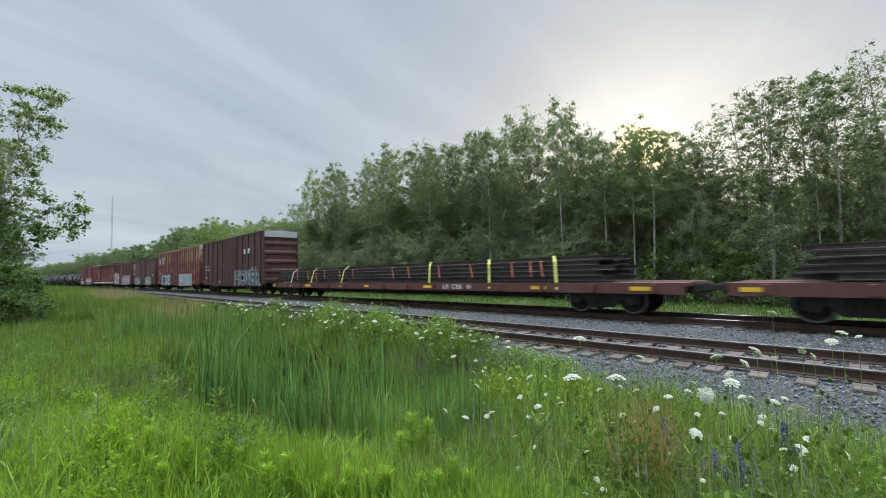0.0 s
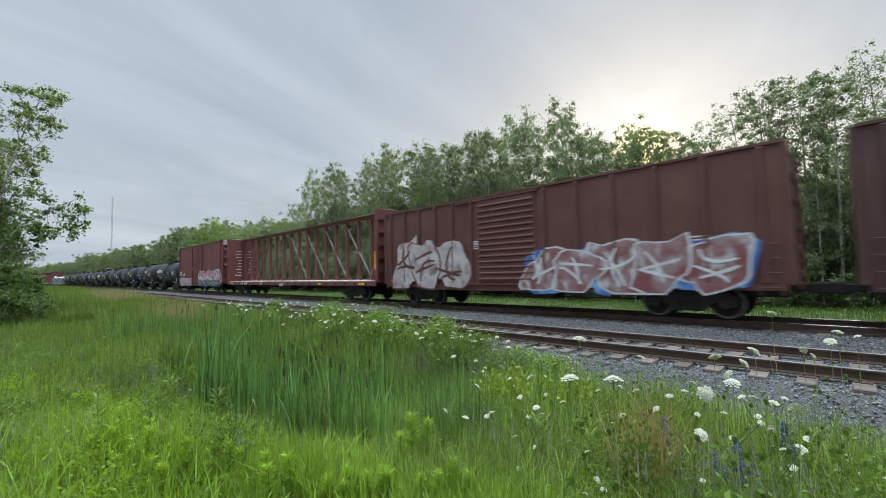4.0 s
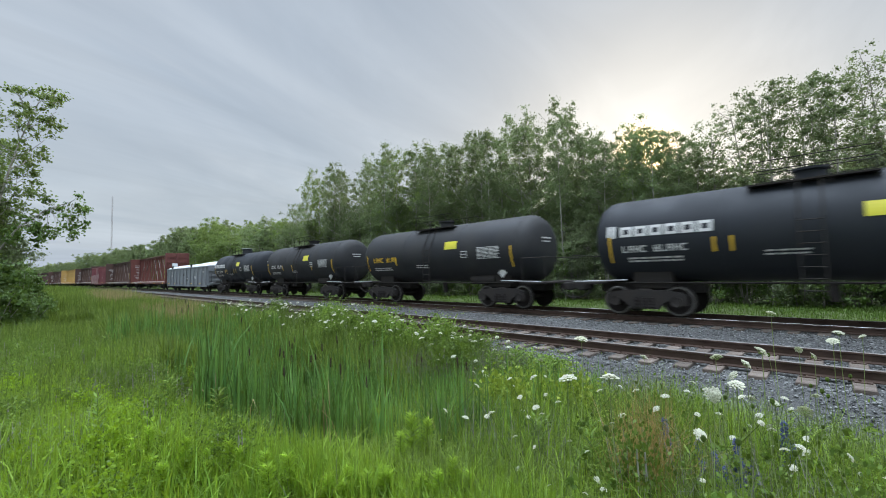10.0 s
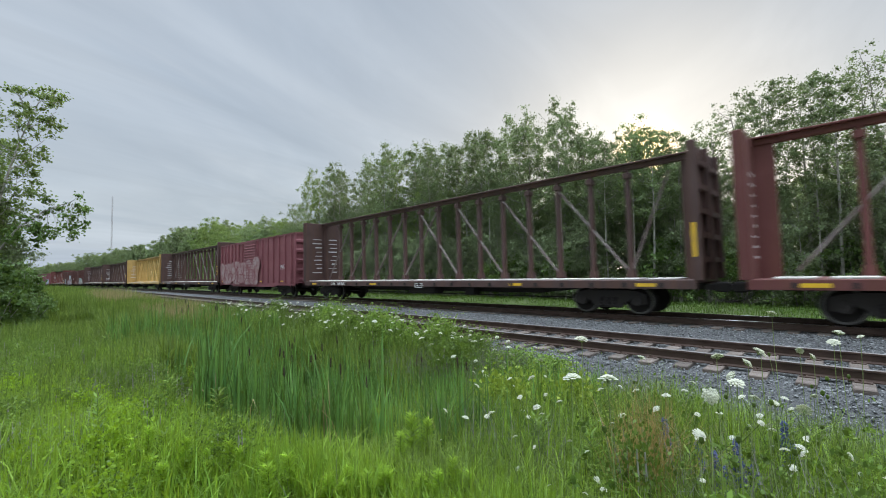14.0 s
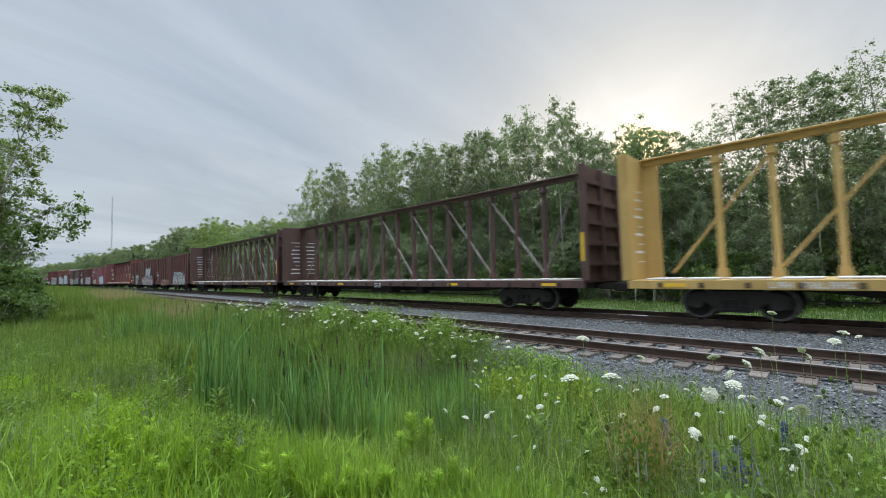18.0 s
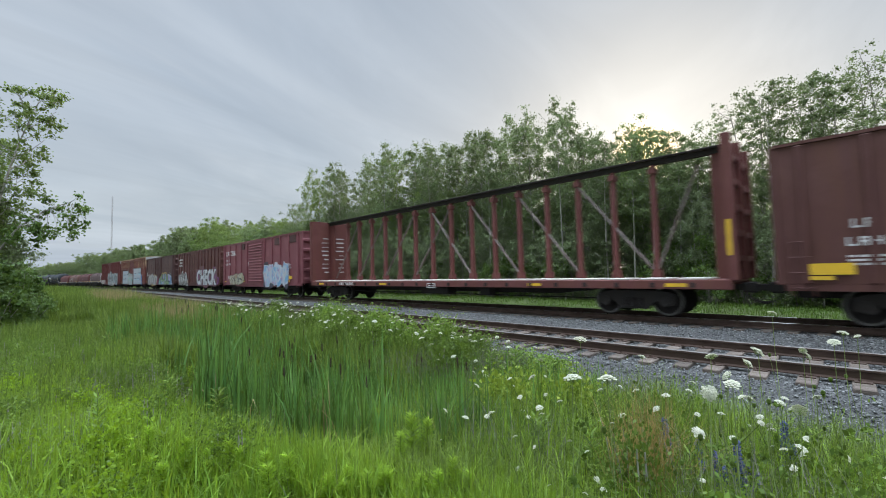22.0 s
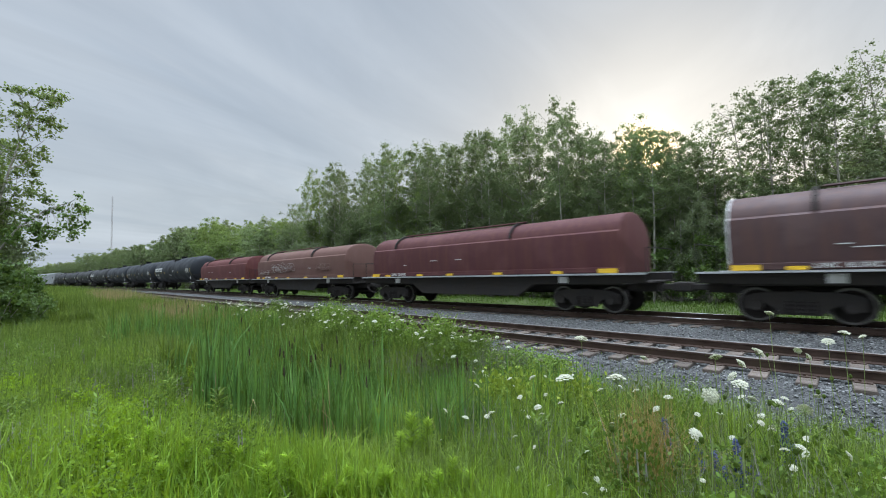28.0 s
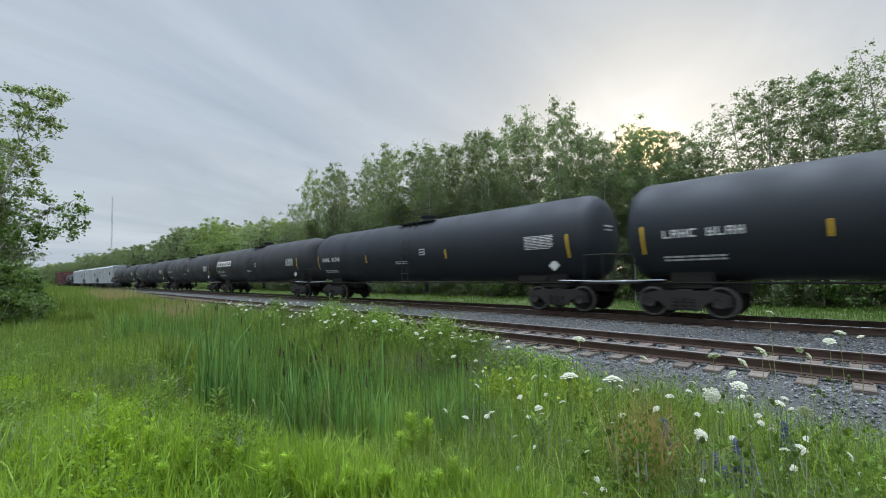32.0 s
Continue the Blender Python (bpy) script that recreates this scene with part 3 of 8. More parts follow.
def drooping_limb():
    """A low tree that leans out over the bank, its leaves in a hanging fan."""
    g = np.random.default_rng(33)
    tr = thing("tree", "low leaning tree with a drooping leafy limb", "tree", "trees of the wood", pose(-21.6, -1.3, float(ground_z(-21.6, -1.3))))
    stem = [Vector(p) for p in ((0, 0, -0.2), (0.05, 0.10, 1.3), (0.0, 0.35, 2.6), (0.1, 0.95, 3.7), (0.0, 1.6, 4.35), (0.05, 2.25, 4.75), (0.0, 2.75, 4.55))]
    sh = Shape()
    for i in range(6):
        sh.rod(stem[i], stem[i + 1], 0.055 - 0.008 * i, 6, 0.047 - 0.008 * i)
    cs, rs = [], []
    for i in range(52):
        f = 2.4 + 3.6 * (i + g.random()) / 52
        k = min(int(f), 5)
        at = stem[k].lerp(stem[k + 1], f - k)
        c = at + Vector((g.normal() * 0.3, g.normal() * 0.22, 0.30 - 1.7 * g.random() * math.sin(math.pi * (f - 2.2) / 4.6)))
        sh.rod(at, c, 0.010, 4, 0.004)
        cs.append(tuple(c))
        rs.append(g.uniform(0.20, 0.36))
    part("trunk", sh, M["bark"], tr)
    V, T = leaf_cards(g, np.array(cs), rs, 42, (0.08, 0.15))
    part("crown", tri_mesh("crown", V, T, M["shrub"]), None, tr)


SLIM = [(-25.6, 12.6), (-12.9, 12.0), (-10.2, 9.8), (-8.6, 10.0), (-7.7, 9.6), (-6.4, 9.4), (-2.6, 10.4), (-0.9, 10.6), (-0.3, 10.0), (-18.8, 11.6), (-31.4, 12.8)]


def build_woods():
    rng = random.Random(21)
    protos = [make_tree(1, 12, 0.34, 1.5, 28, 78, (0.08, 0.145)), make_tree(2, 12, 0.42, 1.35, 25, 78, (0.08, 0.14)), make_tree(3, 12, 0.28, 1.65, 31, 76, (0.08, 0.145)),
              make_tree(4, 12, 0.46, 1.25, 23, 78, (0.075, 0.14), 0.15), make_tree(5, 12, 0.22, 1.9, 33, 76, (0.08, 0.15), -0.1, clump=(0.36, 0.68))]
    slim = [make_tree(15, 12, 0.50, 1.25, 18, 80, (0.07, 0.13), 0.05, label="slim aspen with a bare pale trunk and a small high crown", width=0.085, clump=(0.26, 0.46)),
            make_tree(16, 12, 0.56, 1.1, 16, 80, (0.07, 0.13), -0.06, label="slim aspen with a bare pale trunk and a small high crown", width=0.08, clump=(0.26, 0.46))]
    young = [make_tree(17, 5, 0.06, 1.15, 22, 75, (0.07, 0.14), 0.05, "hazed_leaf", label="young leafy sapling in the undergrowth of the wood", width=0.04, twigs=4, clump=(0.28, 0.48), rise=0.5),
             make_tree(18, 5, 0.10, 0.95, 20, 75, (0.07, 0.14), -0.08, "hazed_leaf", label="young leafy sapling in the undergrowth of the wood", width=0.035, twigs=4, clump=(0.28, 0.46), rise=0.7)]
    for ob in young:
        ob.name = "sapling"
        ob["category"], ob["group"] = "sapling", "saplings of the undergrowth"
    back = [make_tree(11, 12, 0.24, 2.1, 24, 40, (0.16, 0.28), clump=(0.45, 0.8)), make_tree(12, 12, 0.18, 2.3, 26, 40, (0.16, 0.28), clump=(0.45, 0.8))]
    rounded = ("far light green round-crowned tree along the bend", "far green round-crowned tree along the bend")
    faint = [make_tree(13, 12, 0.10, 2.7, 34, 60, (0.18, 0.32), 0, "leaf2", rounded[0], twigs=5, clump=(0.55, 0.95)), make_tree(14, 12, 0.12, 2.4, 30, 60, (0.18, 0.32), 0, "leaf2", rounded[0], twigs=5, clump=(0.55, 0.95))]
    dim = [make_tree(19, 12, 0.10, 2.7, 34, 55, (0.20, 0.36), 0, "leaf", rounded[1], twigs=5, clump=(0.55, 0.95)), make_tree(20, 12, 0.12, 2.5, 30, 55, (0.20, 0.36), 0, "leaf", rounded[1], twigs=5, clump=(0.55, 0.95))]
    light = [make_tree(6, 12, 0.36, 1.45, 27, 78, (0.08, 0.15), 0.1, "leaf2", "sunlit light green aspen with airy crown"), make_tree(7, 12, 0.20, 1.9, 32, 76, (0.08, 0.16), 0, "leaf2", "broad light green tree at the wood's edge")]
    airy = [make_tree(8, 12, 0.36, 1.35, 22, 40, (0.06, 0.115), 0.1, "leaf", "airy pale aspen with sky showing through", clump=(0.26, 0.46)), make_tree(9, 12, 0.32, 1.45, 24, 40, (0.06, 0.115), -0.1, "leaf", "airy pale aspen with sky showing through", clump=(0.26, 0.46))]
    used = set()

    def plant(ob, m):
        if ob in used:
            return copy_thing(ob, m @ Matrix.Diagonal((1 / ob.scale.x, 1 / ob.scale.y, 1 / ob.scale.z, 1)))
        used.add(ob)
        ob.matrix_basis = m
        return ob

    # the trees that make the skyline: place along the track and height, all about twelve metres beyond it
    edge = [(4.6, 12.0), (2.9, 11.8), (1.3, 11.5), (0.5, 11.1), (-0.4, 9.9), (-1.3, 11.2), (-2.2, 11.0), (-3.2, 11.3), (-4.2, 10.8), (-5.0, 10.0), (-5.9, 9.4), (-7.1, 9.5), (-8.5, 10.7), (-9.8, 10.3), (-11.1, 10.4), (-12.4, 11.7), (-14.8, 13.5),
            (-16.4, 12.5), (-18.0, 13.7), (-19.7, 13.2), (-21.4, 14.1), (-23.5, 13.6), (-25.5, 14.0), (-28.1, 14.5), (-30.3, 14.8), (-32.8, 14.2), (-35.2, 15.6), (-37.8, 15.0), (-40.4, 12.9), (-42.8, 14.2), (-45.2, 15.7), (-48.7, 15.3), (-52.2, 14.0),
            (-56.3, 12.0), (-60.3, 10.7), (-65.1, 11.6)]
    for i, (s, H) in enumerate(edge):
        ob = airy[i % 2] if s > -5.5 else light[i % 2] if i in (12, 25, 31, 34) else protos[(i * 2 + i // 3) % 5]
        plant(ob, stand(ob, s, 12.4 + 0.3 * math.sin(5 * i), 0.80 + 0.20 * H / 12, H / 12.1, rng.uniform(0, 360)))
    # lesser trees between them
    for i in range(36):
        s = 5.0 - 1.95 * i + rng.uniform(-0.7, 0.7)
        H = float(np.interp(s, [-70, -45, -27, -13, -5, 3, 20], [11, 14.2, 13.6, 11.6, 9.6, 10.8, 11])) * rng.uniform(0.55, 0.80)
        ob = rng.choice(protos + light[1:])
        plant(ob, stand(ob, s, rng.uniform(11.0, 14.5), 0.85 + 0.2 * H / 12, H / 12, rng.uniform(0, 360)))
    # undergrowth before and between the trunks
    for i in range(140):
        s = 8.0 - 0.60 * i + rng.uniform(-0.5, 0.5)
        k = rng.uniform(0.55, 1.15)
        plant(young[i % 2], stand(young[i % 2], s, rng.uniform(9.4, 11.8), 0.95, k, rng.uniform(0, 360)))
    # slim aspens standing out before the wood
    for i, (s, H) in enumerate(SLIM):
        ob = slim[i % 2]
        plant(ob, stand(ob, s, 9.6 + 0.2 * (i % 3), (0.95, 0.7, 0.82, 0.6)[i % 4], H / 12, rng.uniform(0, 360)))
    # rows behind
    for row, (off, cut, step) in enumerate(((15.8, 0.82, 2.4), (20, 0.80, 2.8), (26, 0.82, 4.0))):
        s = 14.0 + row
        while s > -85:
            H = np.interp(s, [-90, -65, -45, -27, -13, -5, 3, 20], [11, 11, 15.0, 14.2, 12.0, 9.8, 11.2, 12]) * cut * rng.uniform(0.85, 1.08)
            H *= 0.70 if s > -8 else 1.0
            ob = rng.choice(protos) if row == 0 else rng.choice(back)
            plant(ob, stand(ob, s, off + rng.uniform(-1.5, 1.5), 0.75 + 0.3 * H / 12, H / 12, rng.uniform(0, 360)))
            s -= step * rng.uniform(0.7, 1.3)
    # the wood goes on along the bend, farther; its sunlit stretch gets paler leaves
    s = -67.0
    while s > -360:
        for off in (12.4, 18.0):
            H = np.interp(s, [-360, -284, -252, -227, -205, -188, -153, -140, -130, -116, -96, -83, -70], [11, 10.8, 11.3, 13.4, 12.2, 13.2, 12.6, 12.4, 14.4, 14.4, 14.2, 12.2, 11.4]) * rng.uniform(0.78, 0.99) * (1.0 if off < 15 else 1.06)
            ob = rng.choice(faint if -74 > s > -100 or rng.random() < 0.15 else dim)
            plant(ob, stand(ob, s + rng.uniform(-1.5, 1.5), off + rng.uniform(-1, 2.0), 1.0 + 0.2 * rng.random(), H / 12.3, rng.uniform(0, 360)))
        s -= 4.4 if s > -160 else 7.5
    # on the camera's side, at the end of the clearing
    birch = make_tree(31, 9.6, 0.40, 0.95, 25, 58, (0.07, 0.13), 0.75, "leaf2", "leaning white birch with sparse light leaves", 0.075, 5, (0.22, 0.42))
    birch.matrix_basis = pose(-22.0, -1.2, float(ground_z(-22.0, -1.2)), 0, 0, 92)
    second = make_tree(32, 7.4, 0.34, 0.85, 22, 46, (0.07, 0.13), 0.25, "leaf2", "young birch with sparse light leaves", 0.06, 4, (0.24, 0.42))
    second.matrix_basis = pose(-23.0, -1.25, float(ground_z(-23.0, -1.25)), 0, 0, 85)
    drooping_limb()
    for k, (x, y, kk) in enumerate(((-26, -3.2, 1.0), (-31, -3.2, 1.2), (-38, -4.5, 1.3), (-30, -5.5, 1.2), (-46, -6.0, 1.3))):
        copy_thing(protos[k % 5], pose(x, y - 1, -0.3, 0, 0, 40 * k) @ Matrix.Diagonal((kk * 0.8, kk * 0.8, kk * 0.62, 1)))
    for x, y, k, kz in ((-22.4, -0.95, 0.62, 0.98), (-23.2, -0.70, 0.7, 0.80), (-24.4, -0.75, 0.8, 0.75), (-22.8, -1.6, 0.9, 1.1)):
        plant(young[0], pose(x, y, float(ground_z(x, y)), 0, 0, 50 * x) @ Matrix.Diagonal((k, k, kz, 1)))
    bush = [make_shrub(41, 2.4, 1.5, 60, 55, (0.10, 0.18), "shrub", "dense green shrub at the wood's edge"), make_shrub(42, 3.2, 1.7, 70, 55, (0.10, 0.2), "shrub", "tall leafy shrub at the wood's edge"),
            make_shrub(43, 1.8, 1.4, 45, 55, (0.09, 0.16), "leaf2", "low light green shrub at the wood's edge")]
    s = 12.0
    while s > -70:
        ob = rng.choice(bush)
        k = rng.uniform(0.7, 1.25)
        plant(ob, stand(ob, s, rng.uniform(9.4, 11.6), k, k, rng.uniform(0, 360)))
        s -= rng.uniform(1.2, 2.2)
    while s > -330:
        ob = rng.choice(bush)
        plant(ob, stand(ob, s, rng.uniform(7.5, 10), 1.5, 1.4, rng.uniform(0, 360)))
        s -= rng.uniform(5, 8)
    for x, y, k in ((-19.8, -1.05, 0.75), (-20.6, -0.55, 0.72), (-21.5, -0.2, 0.62), (-22.5, -0.5, 0.85), (-24.5, -0.3, 0.7), (-23.5, -1.5, 0.9), (-22.0, -2.2, 1.0), (-26, -1.2, 0.9), (-29, -1.3, 1.0), (-33, -1.2, 1.0), (-38, -1.4, 1.1), (-45, -1.5, 1.2), (-54, -1.6, 1.3), (-66, -1.7, 1.4), (-80, -1.8, 1.5), (-98, -2.2, 1.6), (-120, -3.0, 1.8), (-145, -3.6, 2.0)):
        copy_thing(bush[(int(-x)) % 2], pose(x, y, float(ground_z(x, y)) - 0.1, 0, 0, x * 7) @ Matrix.Diagonal((k, k, k, 1)))
    # depth of the wood: a joined mass of leaves, too far in to tell apart
    g = np.random.default_rng(5)
    n = 900
    cen = np.stack([g.uniform(-95, 25, n), g.uniform(36, 50, n), 0.2 + 8.4 * g.random(n)], 1)
    V, T = leaf_cards(g, cen, np.full(n, 1.9), 60, (0.35, 0.6))
    tagged(new("wood_depth", tri_mesh("wood_depth", V, T, M["leaf"])), "dim leafy depth of the wood", "woodland", kind="stuff")
    n = 700
    ss = g.uniform(-520, -80, n)
    oo = g.uniform(17, 46, n)
    cen = np.array([tuple(on_track(a, b).translation) for a, b in zip(ss, oo)])
    cen[:, 2] = 0.5 + g.random(n) ** 1.3 * np.interp(ss, [-520, -300, -80], [9.0, 10.5, 10.0])
    V, T = leaf_cards(g, cen, np.full(n, 2.6), 46, (0.5, 0.9))
    tagged(new("far_woods", tri_mesh("far_woods", V, T, M["leaf2"])), "far light green woods along the bend", "woodland", kind="stuff")
    n = 900
    cen = np.stack([g.uniform(-900, -420, n), g.uniform(-260, 140, n), 0.5 + 11 * g.random(n)], 1)
    V, T = leaf_cards(g, cen, np.full(n, 7.0), 40, (1.6, 3.0))
    tagged(new("distant_woods", tri_mesh("distant_woods", V, T, M["leaf"])), "distant woods closing the clearing", "woodland", kind="stuff")
    # lattice mast far behind
    mast = thing("radio_mast", "thin grey lattice radio mast far behind the woods", "mast", at=pose(-600, 64.8, 0))
    sh = Shape()
    top = 98.8
    for k in range(3):
        a = 2 * math.pi * k / 3
        sh.rod((0.8 * math.cos(a), 0.8 * math.sin(a), 0), (0.55 * math.cos(a), 0.55 * math.sin(a), top), 0.11, 5)
    part("legs", sh, M["mast"], mast)
    sh = Shape()
    for i in range(32):
        z = i * top / 32
        for k in range(3):
            a, b = 2 * math.pi * k / 3, 2 * math.pi * (k + 1) / 3
            sh.rod((0.7 * math.cos(a), 0.7 * math.sin(a), z), (0.7 * math.cos(b), 0.7 * math.sin(b), z + top / 32), 0.04, 4)
    part("lattice", sh, M["mast"], mast)


build_woods()

# ---------------------------------------------------------------- grass, reeds and flowers


def blades(name, P, height, width, mat, label, seed, lean=0.35, segs=2, category="grass", curl=1.0):
    """Upright tapering blades rooted at P: one island a blade."""
    rng = np.random.default_rng(seed)
    n = len(P)
    h = np.asarray(height)[:, None] * np.ones((n, 1))
    w = np.asarray(width)[:, None] * np.ones((n, 1))
    a = rng.uniform(0, 6.283, n)
    side = np.stack([np.cos(a), np.sin(a), np.zeros(n)], 1)
    fw = np.stack([-np.sin(a), np.cos(a), np.zeros(n)], 1)
    tip = np.abs(rng.normal(size=(n, 1))) * lean * h
    rows = []
    for k in range(segs):
        t = k / segs
        c = P + np.array([0, 0, 1]) * h * t * (1 - 0.12 * t) + fw * tip * t ** (1 + curl)
        ww = w * (1 - 0.45 * t) * 0.5
        rows += [c - side * ww, c + side * ww]
    rows.append(P + np.array([0, 0, 1]) * (h - tip * 0.35) + fw * tip)
    V = np.stack(rows, 1)
    m = V.shape[1]
    tri = []
    for k in range(segs - 1):
        o = 2 * k
        tri += [(o, o + 1, o + 3), (o, o + 3, o + 2)]
    tri.append((2 * segs - 2, 2 * segs - 1, 2 * segs))
    T = np.array(tri)[None] + (np.arange(n) * m)[:, None, None]
    ob = new(name, tri_mesh(name, V, T, M[mat]))
    return tagged(ob, label, category, kind="stuff")


def scatter(rng, n, x, y, keep=None, near=1.0):
    """Random rooted points in a stretch of the plan, thicker towards the camera."""
    X = x[1] - (x[1] - x[0]) * rng.random(n) ** near
    Y = rng.uniform(*y, n)
    if keep is not None:
        k = keep(X, Y)
        X, Y = X[k], Y[k]
    return np.stack([X, Y, ground_z(X, Y) - 0.02], 1)


def patchy(P, seed, scale=1.0):
    """A slow unevenness between 0 and 1 over the ground."""
    x, y = P[:, 0] * scale + seed, P[:, 1] * scale - seed
    return 0.5 + 0.25 * (np.sin(1.3 * x + 0.7 * y) + np.sin(0.6 * x - 1.7 * y + 2))


def clone(ob, m):
    """A copy at the pose m, whatever the first one's own size."""
    return copy_thing(ob, m @ Matrix.Diagonal((1 / ob.scale.x, 1 / ob.scale.y, 1 / ob.scale.z, 1)))


def build_grass():
    rng = np.random.default_rng(77)
    # bank in front of the camera
    P = scatter(rng, 125000, (-12, 4.6), (-4.0, 3.3), lambda X, Y: (rng.random(len(X)) < 1.25 - 0.10 * np.abs(X)) & (rng.random(len(X)) < np.clip((4.6 - X) / 2.6, 0, 1) * np.clip((Y + 4.0) / 2.2, 0, 1)) & (Y < 1.45 + 0.80 * smooth_step(-4.6, -2.2, X) + 0.18 * np.sin(4 * X) + 0.5 * rng.random(len(X)) ** 2), 1.3)
    h = (0.30 + 0.24 * patchy(P, 1)) * rng.uniform(0.55, 1.3, len(P))
    h *= np.clip((np.hypot(P[:, 0], P[:, 1]) - 0.2) / 1.6, 0.12, 1.0)
    blades("bank_grass", P, h, rng.uniform(0.006, 0.014, len(P)), "grass", "fresh bright green grass on the bank", 1, 0.45, 3)
    P = scatter(rng, 15000, (-4.4, -1.3), (0.7, 2.7), lambda X, Y: np.abs(Y - 1.15 - 0.85 * smooth_step(-4.2, -1.8, X)) < 0.34)
    h = (0.36 + 0.16 * patchy(P, 4, 2.5)) * rng.uniform(0.6, 1.2, len(P))
    blades("rim_grass", P, h, rng.uniform(0.006, 0.014, len(P)), "grass", "lush bright grass along the rim of the ditch", 23, 0.4, 3)
    P = scatter(rng, 76000, (-60, -4.0), (-6.0, 3.4), lambda X, Y: (rng.random(len(X)) < 0.25 + 0.11 * np.abs(X + 4)) & (Y < 1.5 + 0.4 * np.sin(1.1 * X) + 2.0 * smooth_step(-7, -13, X)), 2.0)
    h = (0.40 + 0.30 * patchy(P, 2, 0.6)) * rng.uniform(0.6, 1.25, len(P))
    blades("meadow_grass", P, h, rng.uniform(0.008, 0.012, len(P)) * np.interp(P[:, 0], [-60, -20, -4], [3.2, 1.8, 0.9]), "grass2", "long meadow grass along the bank", 2, 0.4, 2)
    # taller growth over the bank farther along, hiding the siding
    P = scatter(rng, 46000, (-150, -20), (0.5, 8.6), lambda X, Y: lateral(X, Y) < -6.9, 2.2)
    h = np.interp(P[:, 0], [-150, -60, -40, -20], [1.2, 1.25, 1.15, 0.75]) * rng.uniform(0.55, 1.2, len(P)) * (0.75 + 0.4 * patchy(P, 3, 0.4))
    blades("bank_growth", P, h, rng.uniform(0.02, 0.055, len(P)), "grass2", "tall rough grass on the bank beside the siding", 3, 0.35, 2)
    P = scatter(rng, 26000, (-46, -15), (3.4, 7.2), lambda X, Y: (lateral(X, Y) < -6.6) & (np.sin(0.3 * X + 1.1) + np.sin(0.9 * Y + 0.2 * X) > -0.5), 1.2)
    blades("dry_grass", P, np.interp(P[:, 0], [-60, -30, -17], [1.35, 1.25, 0.95]) * rng.uniform(0.6, 1.1, len(P)), rng.uniform(0.01, 0.03, len(P)), "dry", "pale dry seed-head grass on the bank", 4, 0.5, 2)
    # verge beyond the main line
    P = scatter(rng, 60000, (-70, 6), (16.8, 24.5), None, 1.6)
    blades("verge_grass", P, rng.uniform(0.10, 0.30, len(P)), rng.uniform(0.012, 0.03, len(P)), "lawn", "mown light green verge beyond the line", 5, 0.6, 2)
    P = scatter(rng, 16000, (-330, -60), (-60, 30), lambda X, Y: (lateral(X, Y) > 3) & (lateral(X, Y) < 12))
    blades("far_verge_grass", P, rng.uniform(0.2, 0.5, len(P)), rng.uniform(0.06, 0.16, len(P)), "lawn", "light green verge beyond the line", 6, 0.6, 2)
    P = scatter(rng, 24000, (-330, -55), (-60, 12), lambda X, Y: (lateral(X, Y) < -7) & (lateral(X, Y) > -22))
    blades("far_bank_grass", P, rng.uniform(0.5, 1.1, len(P)), rng.uniform(0.06, 0.16, len(P)), "grass2", "rough grass beside the bend", 7, 0.4, 2)
    # weeds on the right, before the ballast
    for name, n, mat, seed, words in (("weed_grass", 58000, "grass2", 8, "fine green weeds and grass before the ballast"),
                                      ("fresh_weed_grass", 34000, "grass", 16, "fresh yellow-green grass among the weeds")):
        P = scatter(rng, n, (-4.0, 2.4), (2.0, 6.4), lambda X, Y: (Y < 5.75 + 0.10 * X + 0.35 * np.sin(3 * X)) & (Y < 5.3 + 1.0 * rng.random(len(X))) & (Y - 0.9 * (X + 2) < 5.8), 0.9)
        top = np.interp(P[:, 1], [2.0, 2.8, 3.9, 4.7, 5.4, 6.2], [0.22, 0.36, 0.48, 0.46, 0.22, -0.25]) - 0.34 * smooth_step(-0.6, 1.0, P[:, 0]) - 0.10 * smooth_step(-2.2, -3.8, P[:, 0])
        h = np.maximum(top - P[:, 2], 0.16) * (0.25 + 0.80 * rng.random(len(P)) ** 1.15) * (0.8 + 0.35 * patchy(P, seed, 2.6))
        blades(name, P, h, rng.uniform(0.004, 0.011, len(P)), mat, words, seed, 0.55, 3)
    P = scatter(rng, 3400, (-3.0, 0.9), (2.7, 5.2), lambda X, Y: np.sin(3.1 * X + Y) + np.sin(2.7 * Y) > 0.1)
    blades("weed_seed_grass", P, rng.uniform(0.5, 1.1, len(P)), rng.uniform(0.003, 0.007, len(P)), "mauve", "greyish seed stalks among the weeds", 22, 0.35, 3)
    P = scatter(rng, 34000, (-26, -3.6), (4.4, 6.9), lambda X, Y: Y < 6.5 + 0.25 * np.sin(2 * X), 1.3)
    top = np.interp(P[:, 0], [-28, -20, -14.5, -10, -8, -6, -5, -4], [0.30, 0.32, 0.46, 0.50, 0.42, 0.34, 0.22, 0.0])
    h = np.maximum(top - P[:, 2], 0.15) * rng.uniform(0.62, 1.12, len(P)) * (0.86 + 0.22 * patchy(P, 9, 1.2))
    h *= 0.72 + 0.42 * patchy(P, 21, 4.1)
    blades("ditch_growth", P, h, rng.uniform(0.008, 0.022, len(P)), "grass2", "rank green growth on the ditch side", 9, 0.45, 3)
    P = scatter(rng, 8000, (-6.5, -4.0), (4.7, 6.0), lambda X, Y: np.sin(5 * X) + np.sin(4 * Y + X) > -0.6)
    blades("seed_grass", P, rng.uniform(0.7, 1.25, len(P)), rng.uniform(0.005, 0.011, len(P)), "mauve", "greyish pink seed-head grass on the ditch side", 17, 0.35, 3)
